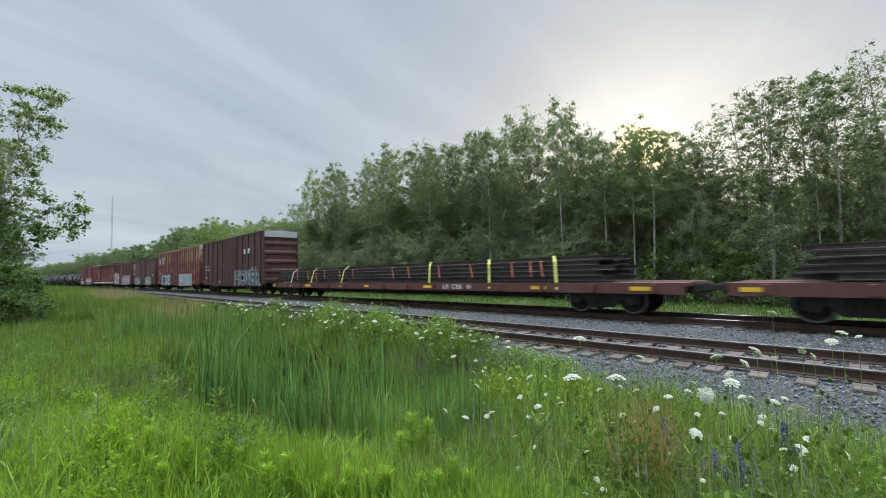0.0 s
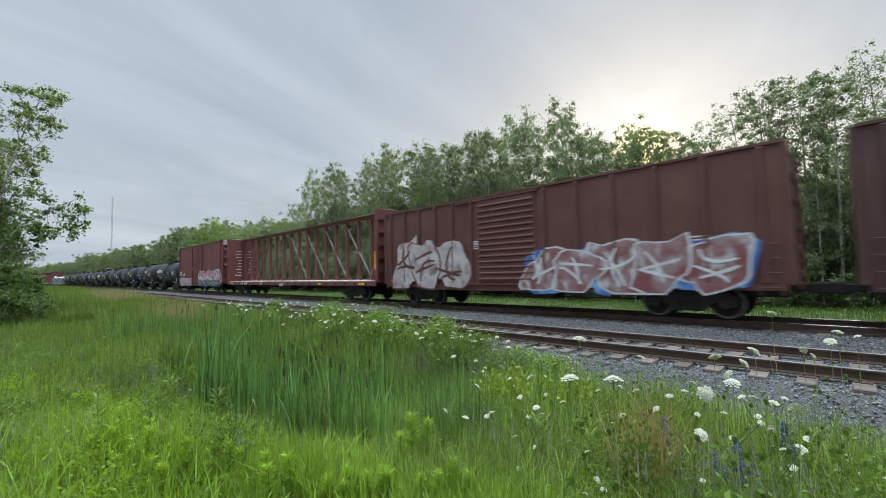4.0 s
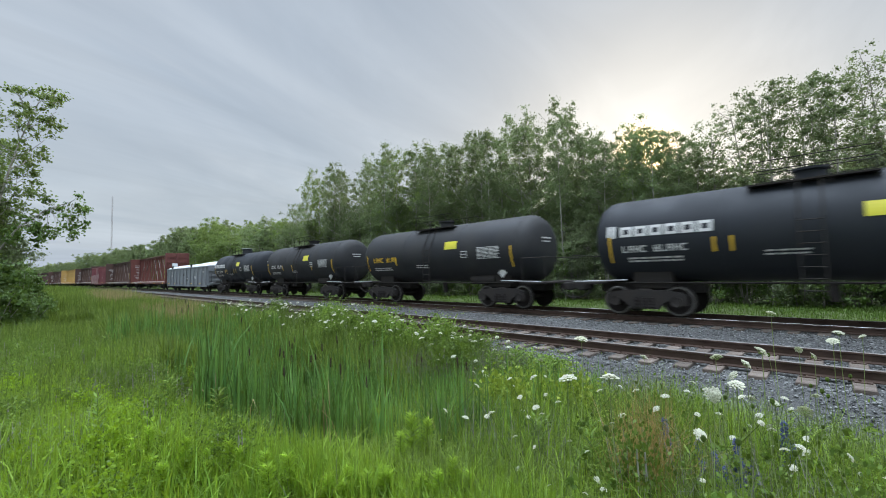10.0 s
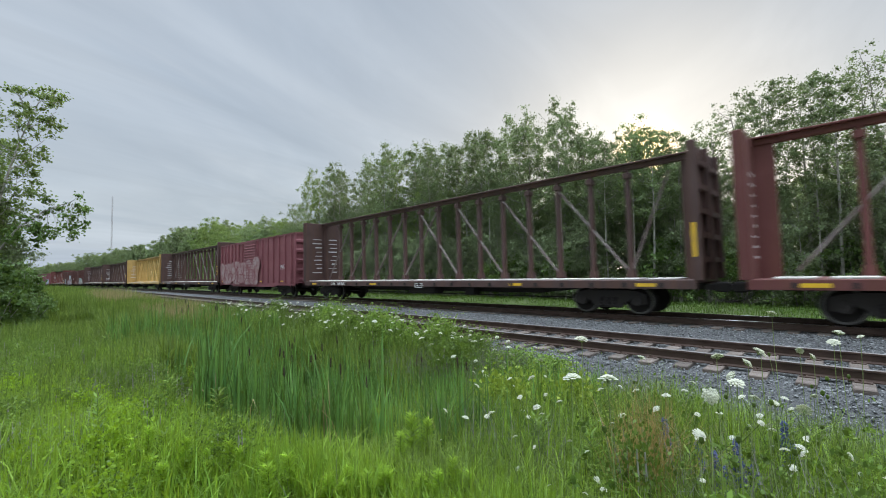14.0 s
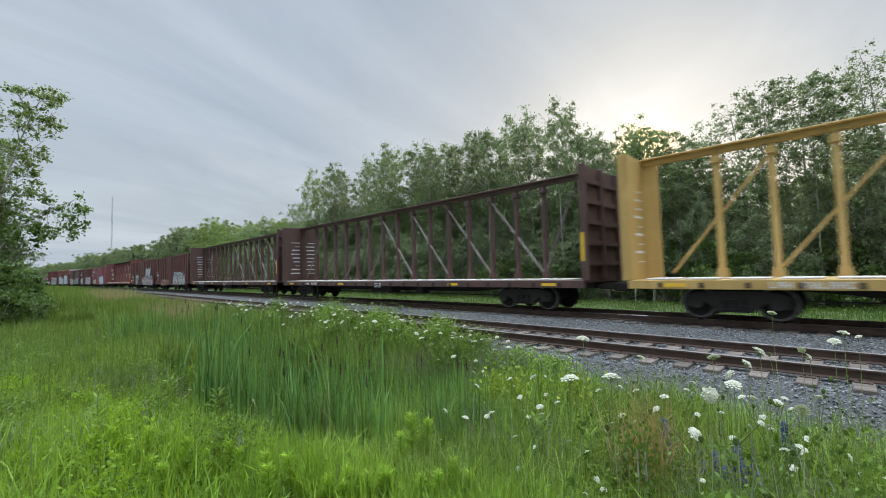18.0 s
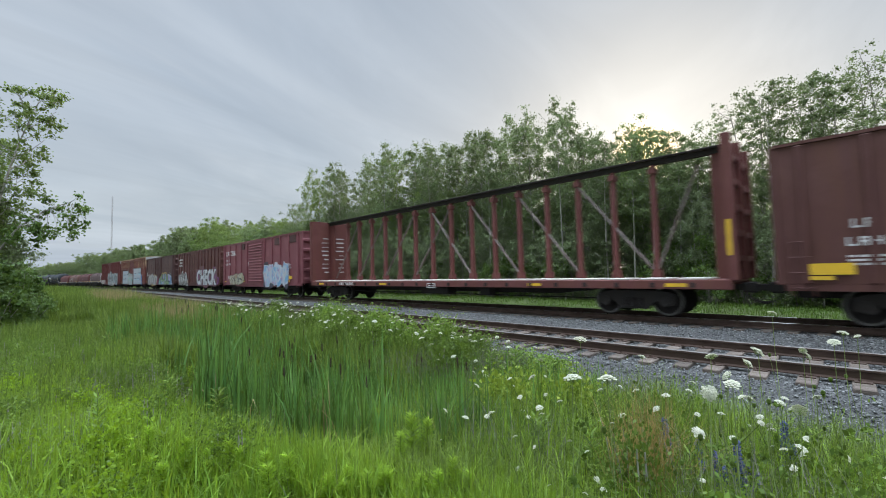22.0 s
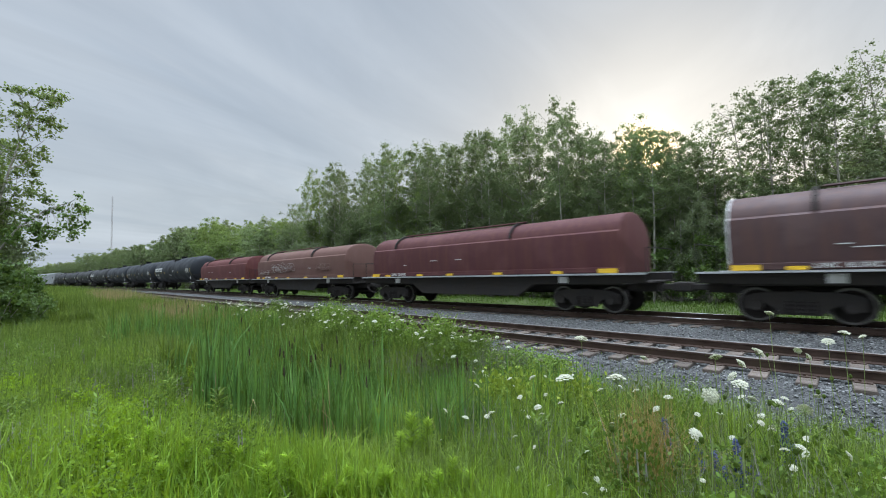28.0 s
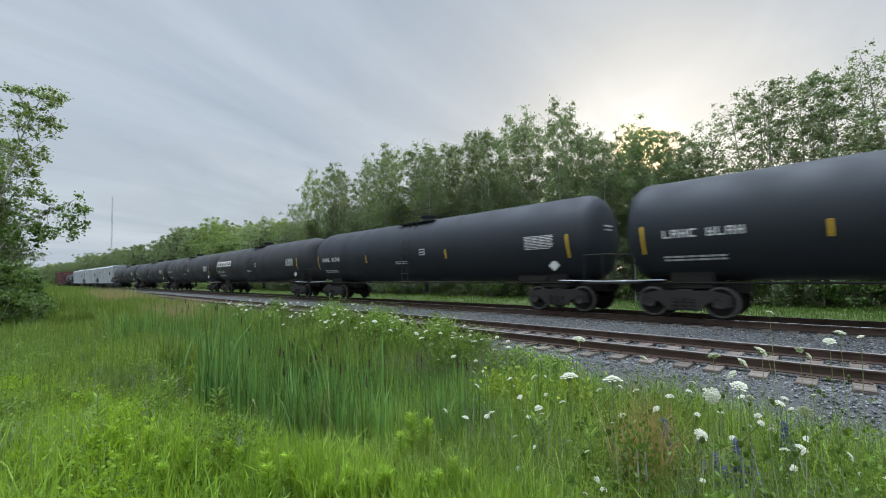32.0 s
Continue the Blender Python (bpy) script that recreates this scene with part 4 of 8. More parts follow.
    P = scatter(rng, 2600, (-9.5, -2.6), (-0.4, 2.6), lambda X, Y: np.sin(2.3 * X) + np.sin(2.9 * Y + X) > 0.9)
    blades("bank_seed_grass", P, rng.uniform(0.4, 0.62, len(P)), rng.uniform(0.003, 0.006, len(P)), "mauve", "greyish seed-head grass on the bank", 18, 0.35, 3)
    # reeds
    # each plant a fan of leaves from one foot
    P = scatter(rng, 3300, (-17, -2.4), (1.4, 5.5), lambda X, Y: (ground_z(X, Y) < -0.42 + 0.2 * np.sin(2.1 * X) * np.sin(1.3 * X + 2)) & (rng.random(len(X)) < 1.0 - 0.04 * np.abs(X + 3) + 0.45 * np.sin(2.7 * X + 3 * Y)), 1.15)
    k = rng.integers(3, 9, len(P))
    tall = np.repeat(rng.uniform(0.78, 1.15, len(P)) * (0.85 + 0.28 * patchy(P, 10, 1.9)), k)
    P = np.repeat(P, k, 0)
    P[:, :2] += rng.normal(size=(len(P), 2)) * 0.028
    blades("cattail_leaves", P, tall * rng.uniform(0.6, 1.25, len(P)), rng.uniform(0.014, 0.034, len(P)), "cattail", "stand of upright green cattail leaves in the ditch", 10, 0.13, 5, "reeds", 1.8)
    P = P[rng.random(len(P)) < 0.05] + rng.normal(size=(1, 3)) * 0.02
    blades("dead_cattail_leaves", P, rng.uniform(0.4, 0.95, len(P)), rng.uniform(0.010, 0.018, len(P)), "dry", "dead pale cattail leaves among the green", 19, 0.45, 5, "reeds", 2.2)
    P = scatter(rng, 4500, (-12, -2.6), (2.2, 5.2), lambda X, Y: ground_z(X, Y) < -0.5, 1.0)
    blades("wet_undergrowth", P, rng.uniform(0.2, 0.55, len(P)), rng.uniform(0.006, 0.014, len(P)), "cattail", "low green growth between the reeds", 20, 0.5, 3)
    P = scatter(rng, 22000, (-30, -8.5), (1.6, 5.6), None, 1.3)
    h = (0.62 + 0.45 * patchy(P, 12, 0.7)) * rng.uniform(0.55, 1.2, len(P))
    blades("ditch_meadow", P, h, rng.uniform(0.012, 0.028, len(P)), "grass2", "tall green meadow grass filling the shallow ditch", 12, 0.35, 3)
    P = scatter(rng, 26000, (-70, 45), (-40, -2.4), None)
    blades("field_grass", P, rng.uniform(0.3, 0.6, len(P)), rng.uniform(0.03, 0.07, len(P)), "grass2", "rough grass of the open field", 13, 0.5, 2)
    P = scatter(rng, 42000, (-13, 17), (-12, 5.6), lambda X, Y: (rng.random(len(X)) < np.clip(1.2 - 0.05 * np.hypot(X, Y), 0.2, 1)) & ((X > 1.8) | (Y < -1.8)))
    blades("near_field_grass", P, rng.uniform(0.25, 0.5, len(P)), rng.uniform(0.010, 0.022, len(P)), "grass2", "rough grass of the field by the bank", 24, 0.5, 2)
    P = scatter(rng, 12000, (2.4, 45), (-2.4, 5.4), None, 0.8)
    blades("side_grass", P, rng.uniform(0.25, 0.55, len(P)), rng.uniform(0.015, 0.04, len(P)), "grass2", "rough grass along the bank", 14, 0.5, 2)
    P = scatter(rng, 620, (-1.24, -0.98), (2.85, 3.5), None)
    blades("tawny_grass", P, rng.uniform(0.7, 1.3, len(P)), rng.uniform(0.003, 0.007, len(P)), "tawny", "tawny dry grass stalks among the weeds", 11, 0.25, 3)


def build_cattails():
    rng = random.Random(8)
    proto = thing("cattail", "brown cattail spike on a green stalk", "cattail", "cattail spikes in the ditch")
    part("stalk", Shape().rod((0, 0, 0), (0.02, 0, 1.25), 0.006, 5, 0.004), M["cattail"], proto)
    part("spike", Shape().turned([(1.02, 0.004), (1.03, 0.012), (1.15, 0.013), (1.165, 0.004)], "z", 7, (0.016, 0, 0)), M["head"], proto)
    first = True
    for k in range(38):
        x, y = -3.6 - 13 * rng.random() ** 1.3, rng.uniform(2.8, 4.8)
        z = float(ground_z(x, y))
        m = pose(x, y, z, rng.uniform(-5, 5), rng.uniform(-5, 5), rng.uniform(0, 360)) @ Matrix.Diagonal((1, 1, rng.uniform(0.9, 1.12), 1))
        if first:
            proto.matrix_basis, first = m, False
        else:
            clone(proto, m)


def umbel(rng, r):
    """A flat-topped head of tiny florets on spokes."""
    sh, st = Shape(), Shape()
    n = 34
    for i in range(n):
        q = math.sqrt((i + 0.5) / n)
        a = i * 2.39996
        x, y = r * q * math.cos(a), r * q * math.sin(a)
        z = 0.22 * r - 0.50 * r * q * q + rng.uniform(-0.05, 0.05) * r
        f = r * rng.uniform(0.17, 0.25)
        sh.turned([(z - f * 0.30, f * 0.5), (z, f), (z + f * 0.3, f * 0.6)], "z", 6, (x, y, 0))
        if i % 3 == 0:
            st.rod((0, 0, -0.75 * r), (x, y, z - f * 0.2), 0.0012, 4)
    return sh, st


SWAY = []           # flowers that nod in the wind: thing, foot, phase, period, degrees


def build_flowers():
    rng = random.Random(5)
    heads = [umbel(rng, 0.035) for _ in range(3)]
    heads = [(a.data("umbel", M["petal"]), b.data("spokes", M["stalk"])) for a, b in heads]
    # wild carrots in front: direction and distance seen from where the camera stands, as plan places: x, y, height of the head, size
    for x, y, z, k, tip in CARROTS + MORE_CARROTS:
        g = float(ground_z(x, y))
        pl = thing("wild_carrot", "wild carrot with a flat white flower head on a thin stalk", "flower", "wild carrots before the ballast", pose(x, y, g))
        hgt = z - g
        SWAY.append((pl, (x, y, g), rng.uniform(0, 6.28), rng.uniform(2.2, 3.6), min(1.6, 1.3 / max(hgt, 0.6))))
        sh = Shape()
        lx, ly = rng.uniform(-0.10, 0.10), rng.uniform(-0.10, 0.10)
        pts = [Vector((lx * (1 - t) ** 2 * 1.2, ly * (1 - t) ** 2 * 1.2, hgt * t - 0.02 * t)) for t in (0, 0.3, 0.6, 0.85, 1.0)]
        for a, b in zip(pts, pts[1:]):
            sh.rod(a, b, 0.0022, 5, 0.0018)
        br = pts[2] + Vector((rng.uniform(-0.09, 0.09), rng.uniform(-0.09, 0.09), hgt * 0.22))
        sh.rod(pts[2], br, 0.002, 5, 0.0016)
        part("stalk", sh, M["stalk"], pl)
        h = rng.choice(heads)
        turn = pose(0, 0, hgt, tip * rng.uniform(0.6, 1), tip * rng.uniform(-1, 1), rng.uniform(0, 360)) @ Matrix.Diagonal((k, k, k, 1))
        part("flower_head", h[0], None, pl, at=turn)
        part("spokes", h[1], None, pl, at=turn)
        part("bud", Shape().turned([(-0.012, 0.003), (0.0, 0.012), (0.016, 0.009), (0.02, 0.002)], "z", 7), M["forb"], pl, at=pose(*br))
        V, T = leaf_cards(np.random.default_rng(rng.randrange(9999)), np.array([(0.02, 0, hgt * 0.25), (-0.02, 0.02, hgt * 0.45), (0, -0.02, hgt * 0.6)]), [0.09, 0.07, 0.05], 26, (0.02, 0.05))
        part("leaves", tri_mesh("leaves", V, T, M["forb"]), None, pl)
    # white daisies and carrots farther along the ditch
    small = thing("white_flower", "small white flower on a thin stalk", "flower", "white flowers along the ditch")
    part("stalk", Shape().rod((0, 0, -0.6), (0, 0, 0), 0.004, 4), M["forb"], small)
    part("flower_head", heads[1][0], None, small)
    first = True
    for i in range(185):
        x = -3.8 - 15 * rng.random() ** 1.2
        y = rng.uniform(4.6, 6.1)
        z = float(np.interp(x, [-20, -14.5, -10, -8, -6, -5, -4], [0.40, 0.55, 0.60, 0.56, 0.48, 0.36, 0.12])) + 0.12 - 0.5 * rng.random() ** 1.7
        m = pose(x, y, z, rng.uniform(-35, 35), rng.uniform(-35, 35), rng.uniform(0, 360)) @ Matrix.Diagonal([rng.uniform(0.7, 1.35)] * 3 + [1])
        if first:
            small.matrix_basis, first = m, False
        else:
            clone(small, m)
    for i in range(66):
        x, y = -2.6 + 3.2 * rng.random(), rng.uniform(2.2, 4.2)
        z = 0.50 - 0.55 * rng.random() ** 1.5 - 0.25 * max(0.0, y - 4.0)
        clone(small, pose(x, y, z, rng.uniform(-40, 40), rng.uniform(-40, 40), 0) @ Matrix.Diagonal([rng.uniform(0.35, 0.8)] * 3 + [1]))


def leafy(seed, H, n, leaf_len, mat, label, name, group, top=None):
    """An upright weed: stem with many narrow leaves set round it."""
    rng = np.random.default_rng(seed)
    pl = thing(name, label, "weed", group)
    part("stem", Shape().rod((0, 0, -0.03), (0.02, 0.0, H), 0.005, 5, 0.002), M["forb"], pl)
    V, T = [], []
    for i in range(n):
        t = 0.12 + 0.88 * (i + rng.random()) / n
        a = i * 2.4 + rng.uniform(-0.3, 0.3)
        ln = leaf_len * (0.55 + 0.75 * math.sin(math.pi * min(t * 0.85, 1))) * rng.uniform(0.8, 1.2)
        d = np.array([math.cos(a), math.sin(a), rng.uniform(0.35, 1.0)])
        d /= np.linalg.norm(d)
        s = np.array([-math.sin(a), math.cos(a), 0]) * ln * 0.10
        p = np.array([0.02 * t, 0, H * t])
        o = len(V) * 1
        V += [p, p + d * ln * 0.45 + s, p + d * ln + np.array([0, 0, -0.12 * ln]), p + d * ln * 0.45 - s]
        T += [(o, o + 1, o + 2), (o, o + 2, o + 3)]
    part("leaves", tri_mesh("leaves", np.array(V), np.array(T), M[mat]), None, pl)
    if top:
        sp = Shape()
        for i in range(60):
            z, a = H * 0.6 + H * 0.42 * i / 60, i * 2.4
            r = 0.018 * (1 - 0.6 * i / 60)
            sp.turned([(z - 0.008, 0.003), (z, 0.009), (z + 0.008, 0.004)], "z", 5, (0.02 * z / H + r * math.cos(a), r * math.sin(a), 0))
        part("flower_spike", sp, M[top], pl, "blue flower spike")
    return pl


def build_weeds():
    rng = random.Random(15)
    clumps = []
    for k in range(3):
        ob = make_shrub(60 + k, 1.15, 0.42, 75, 60, (0.025, 0.065), "forb", "bushy green weed on the ditch side")
        ob.name = "weed_bush"
        ob["category"], ob["group"] = "weed", "bushy weeds along the ditch"
        clumps.append(ob)
    tops = [-14.5, -13.2, -12.0, -10.9, -10.0, -9.2, -8.4, -7.7, -7.0, -6.4, -5.9, -5.4, -4.9, -4.5, -16.5, -18.5, -9.6, -8.0, -6.7, -5.6, -11.5, -4.1, -3.6]
    for i, x in enumerate(tops):
        y = rng.uniform(5.0, 6.3) if i < 16 else rng.uniform(5.6, 6.6)
        g = float(ground_z(x, y))
        top = float(np.interp(x, [-20, -14.5, -10, -8, -6, -5, -4], [0.36, 0.48, 0.52, 0.46, 0.38, 0.25, 0.0])) - rng.uniform(0.0, 0.25)
        m = pose(x, y, g, 0, 0, rng.uniform(0, 360)) @ Matrix.Diagonal((1.15, 1.15, (top - g) / 1.08, 1))
        if i < 3:
            clumps[i].matrix_basis = m
        else:
            clone(clumps[i % 3], m)
    yellowing = make_shrub(66, 1.15, 0.36, 60, 30, (0.045, 0.09), "lime_leaf", "yellowing bushy weed before the ballast")
    yellowing.name = "weed_bush"
    yellowing["category"], yellowing["group"] = "weed", "bushy weeds along the ditch"
    yellowing.matrix_basis = pose(-2.95, 3.95, float(ground_z(-2.95, 3.95)), 0, 0, 20) @ Matrix.Diagonal((0.8, 0.8, 0.95, 1))
    for i in range(3):
        x, y = -3.0 + 0.7 * (i / 2) + rng.uniform(-0.1, 0.1), rng.uniform(3.9, 5.0)
        clone(yellowing, pose(x, y, float(ground_z(x, y)), 0, 0, rng.uniform(0, 360)) @ Matrix.Diagonal((0.75, 0.75, rng.uniform(0.6, 0.85), 1)))
    low = [make_shrub(67, 0.5, 0.30, 26, 60, (0.022, 0.055), "gold", "bright bushy weed on the bank"), make_shrub(68, 0.6, 0.28, 30, 60, (0.02, 0.045), "forb", "dull green bushy weed on the bank")]
    for ob in low:
        ob.name = "low_weed"
        ob["category"], ob["group"] = "weed", "low bushy weeds"
    spots = [(rng.uniform(-8.5, -2.6), rng.uniform(-0.7, 1.2), 0) for i in range(9)] + [(rng.uniform(-14, -3.5), rng.uniform(-0.5, 2.0), 1) for i in range(34)]
    spots += [(rng.uniform(-2.5, 0.6), rng.uniform(2.7, 4.7), 1) for i in range(22)]
    for i, (x, y, k) in enumerate(spots):
        q = rng.uniform(0.55, 1.0) * (1.5 if y > 2.6 else 1.0)
        m = pose(x, y, float(ground_z(x, y)), 0, 0, rng.uniform(0, 360)) @ Matrix.Diagonal((0.8, 0.8, q, 1))
        if i in (0, 9):
            low[k].matrix_basis = m
        else:
            clone(low[k], m)
    gold = [leafy(1, 0.62, 170, 0.085, "gold", "bright yellow-green leafy weed on the bank", "leafy_weed", "bright weeds on the bank"), leafy(2, 0.5, 150, 0.080, "gold", "bright yellow-green leafy weed on the bank", "leafy_weed", "bright weeds on the bank")]
    forb = [leafy(3, 0.7, 70, 0.10, "forb", "green leafy weed among the grass", "leafy_weed", "green weeds"), leafy(4, 0.55, 60, 0.14, "forb", "green leafy weed among the grass", "leafy_weed", "green weeds")]
    spike = leafy(5, 0.55, 40, 0.07, "forb", "weed with a blue flower spike", "blue_weed", "blue-flowered weeds", "blue")
    used = set()

    def put(ob, x, y, k):
        m = pose(x, y, float(ground_z(x, y)), rng.uniform(-6, 6), rng.uniform(-6, 6), rng.uniform(0, 360)) @ Matrix.Diagonal((k, k, k, 1))
        if ob in used:
            clone(ob, m)
        else:
            used.add(ob)
            ob.matrix_basis = m
    for x, y, k in GOLD:
        for j in range(4):
            put(rng.choice(gold), x + rng.uniform(-0.12, 0.12), y + rng.uniform(-0.12, 0.12), k * rng.uniform(0.75, 1.05))
    for i in range(14):
        put(rng.choice(gold), -2.4 - 8 * rng.random() ** 1.2, rng.uniform(-0.8, 2.4), rng.uniform(0.5, 0.75))
    for i in range(34):
        put(rng.choice(forb), -3.2 + 3.6 * rng.random(), rng.uniform(2.7, 5.0), rng.uniform(0.6, 1.1))
    for i in range(24):
        put(rng.choice(forb), -4.0 - 10 * rng.random(), rng.uniform(-0.3, 2.4), rng.uniform(0.6, 0.95))
    for i in range(56):
        put(rng.choice(forb), -3.8 - 14 * rng.random() ** 1.3, rng.uniform(4.6, 6.3), rng.uniform(1.1, 1.7))
    for x, y, k in BLUE:
        for j in range(3):
            put(spike, x * 0.96 + rng.uniform(-0.06, 0.06), y * 0.96 + rng.uniform(-0.06, 0.06), 1.75 * k * rng.uniform(0.75, 1.05))


# places of the flowers and of the brightest weeds
CARROTS = [(-1.25, 2.5, 1.03, 1.09, 10), (-0.81, 1.9, 0.97, 1.17, 10), (-0.98, 1.82, 0.96, 1.14, 10), (-2.19, 3.35, 0.47, 1.07, 45), (-0.63, 2.97, 0.92, 0.95, 25), (-0.38, 2.77, 1.01, 0.91, 45), (-0.52, 3.29, 0.84, 0.92, 45), (-0.46, 4.08, 1.1, 0.88, 25), (-0.07, 3.74, 1.02, 0.83, 10), (-0.11, 3.36, 1.01, 0.84, 25), (-0.3, 4.06, 0.83, 0.69, 70), (-0.24, 4.06, 0.79, 0.78, 70), (-0.36, 2.04, 0.99, 0.82, 25), (-0.48, 2.14, 0.9, 0.94, 70), (-0.55, 3.61, 0.54, 0.9, 45), (-1.16, 3.81, 0.39, 0.95, 10)]
MORE_CARROTS = [(-0.79, 3.88, 0.31, 0.73, 10), (-0.64, 2.6, 0.56, 0.93, 45), (-0.2, 2.52, 0.8, 0.85, 70), (-0.3, 3.89, 0.14, 0.8, 45), (-0.08, 3.58, 0.28, 0.78, 70), (-0.49, 3.92, 0.27, 0.63, 70), (-1.34, 3.82, 0.69, 0.93, 25), (-2.11, 3.32, 0.22, 0.97, 25), (-1.95, 3.43, 0.27, 0.77, 25), (-0.41, 3.63, 0.53, 0.87, 25), (-1.02, 3.86, 0.45, 0.7, 10), (-0.55, 3.93, 0.33, 0.75, 25), (-0.55, 2.96, 0.82, 0.93, 45), (-1.65, 3.62, 0.39, 0.76, 25), (0.02, 4.09, 0.96, 0.59, 25), (-0.23, 4.01, 0.52, 0.71, 45)]
GOLD = [(-2.75, 2.47, 0.9), (-3.51, 1.06, 0.75), (-2.64, 1.57, 0.75), (-2.81, 3.43, 0.9), (-2.46, 1.73, 0.75), (-2.95, 1.3, 0.75), (-3.69, 0.76, 0.75), (-4.2, 0.6, 0.75), (-1.9, 2.11, 0.75), (-2.13, 2.02, 0.75)]
BLUE = [(-0.99, 3.96, 0.9), (-0.67, 3.56, 0.9), (-0.46, 4.36, 0.9), (-1.0, 3.74, 0.9), (-0.55, 3.72, 0.9), (-6.9, 5.7, 0.9), (-6.53, 5.17, 0.9)]


build_grass()
build_cattails()
build_flowers()
build_weeds()

# ---------------------------------------------------------------- the train
# every wagon stands with its middle at the origin, rail top at z = 0, forward along +x, camera's side towards -y
SPIN = []


def running_gear():
    """Shared meshes of trucks, wheels and couplers."""
    g = {}
    wheel = Shape()
    for y in (-0.7525, 0.7525):
        k = 1 if y > 0 else -1
        wheel.turned([(y - 0.075 * k, 0.470), (y - 0.060 * k, 0.472), (y - 0.05 * k, 0.445), (y + 0.068 * k, 0.432), (y + 0.070 * k, 0.37),
                      (y + 0.03 * k, 0.33), (y + 0.0, 0.18), (y + 0.08 * k, 0.14), (y + 0.10 * k, 0.06)], "y", 20)
    wheel.rod((0, -1.02, 0), (0, 1.02, 0), 0.075, 10)
    wheel.box(-0.03, 0.03, -1.04, -1.02, -0.03, 0.03)
    g["wheelset"] = wheel.data("wheelset", M["wheel"], True)
    rim = Shape()
    for y, k in ((-0.7525, -1),):
        rim.turned([(y + 0.069 * k, 0.374), (y + 0.074 * k, 0.38), (y + 0.074 * k, 0.428), (y + 0.069 * k, 0.434)], "y", 20)
    rim.f = rim.f[:-2]
    g["rim"] = rim.data("tyre", M["tread"], True)
    side = Shape()
    out = [(-1.14, 0.36), (-1.14, 0.66), (-0.95, 0.74), (-0.60, 0.80), (0.60, 0.80), (0.95, 0.74), (1.14, 0.66), (1.14, 0.36), (0.86, 0.36), (0.80, 0.56),
           (0.55, 0.42), (0.40, 0.24), (-0.40, 0.24), (-0.55, 0.42), (-0.80, 0.56), (-0.86, 0.36)]
    side.slab(out, -0.075, 0.075)
    for x in (-0.875, 0.875):
        side.turned([(-0.11, 0.07), (-0.13, 0.15), (0.13, 0.15)], "y", 12, (x, 0, 0.47))
    g["side"] = side.data("side_frame", M["under"])
    spring = Shape()
    for x in (-0.22, 0.0, 0.22):
        spring.turned([(0.29, 0.05), (0.31, 0.075), (0.36, 0.06), (0.40, 0.075), (0.45, 0.06), (0.50, 0.075), (0.55, 0.06), (0.58, 0.07)], "z", 8, (x, -0.06, 0))
    g["spring"] = spring.data("spring_nest", M["wheel"])
    bol = Shape().box(-0.2, 0.2, -1.0, 1.0, 0.52, 0.84, 0.04).box(-0.55, -0.45, -0.8, 0.8, 0.35, 0.5).box(0.45, 0.55, -0.8, 0.8, 0.35, 0.5)
    g["bolster"] = bol.data("truck", M["under"])
    cp = Shape().box(-0.1, 0.75, -0.1, 0.1, 0.78, 0.96, 0.02).box(0.62, 0.95, -0.17, 0.14, 0.72, 1.02, 0.04).box(0.84, 1.02, -0.04, 0.16, 0.74, 1.0, 0.03)
    g["coupler"] = cp.data("coupler", M["under"])
    hose = Shape()
    pts = [Vector((0.05 + 0.9 * t, -0.32 + 0.25 * t, 0.80 - 1.6 * t * (1 - t) * 0.75 - 0.1 * t)) for t in [i / 7 for i in range(8)]]
    vs = [tuple(q + Vector((0, math.cos(t), math.sin(t))) * 0.026 if 0.35 < i / 7 < 0.65 else q + Vector((0.6 * math.sin(t), math.cos(t), 0.8 * math.sin(t))) * 0.026) for i, q in enumerate(pts) for t in [k * math.pi / 3 for k in range(6)]]
    hose.add(vs, [(6 * i + k, 6 * i + (k + 1) % 6, 6 * i + 6 + (k + 1) % 6, 6 * i + 6 + k) for i in range(7) for k in range(6)])
    g["hose"] = hose.data("brake_hose", M["under"])
    return g


GEAR = running_gear()


def add_gear(car, length, centres, body_end):
    """Two trucks with their wheels, two couplers and hoses."""
    for k in (-1, 1):
        truck = part("truck", GEAR["bolster"], None, car, at=pose(k * centres, 0, 0))
        for y in (-0.99, 0.99):
            part("side_frame", GEAR["side"], None, truck, at=pose(0, y, 0))
        part("spring_nest", GEAR["spring"], None, truck, at=pose(0, -1.02, 0))
        for x in (-0.875, 0.875):
            w = part("wheelset", GEAR["wheelset"], None, truck, at=pose(x, 0, 0.47))
            w["turns"] = 1
            SPIN.append((car, w, x))
            part("wheel_rim", GEAR["rim"], None, truck, "bright worn rim", at=pose(x, 0, 0.47))
            part("wheel_rim", GEAR["rim"], None, truck, "bright worn rim", at=pose(x, 0, 0.47, 0, 0, 180))
        part("coupler", GEAR["coupler"], None, car, at=pose(k * body_end, 0, 0, 0, 0, 0 if k > 0 else 180))
        part("brake_hose", GEAR["hose"], None, car, at=pose(k * body_end, 0, 0, 0, 0, 0 if k > 0 else 180))


def bars(rows, y):
    """Lettering too small to read, as plain bars on a side at y. rows: x, z, width, height."""
    sh = Shape()
    for x, z, w, h in rows:
        sh.box(x, x + w, y - 0.006, y + 0.004, z, z + h)
    return sh


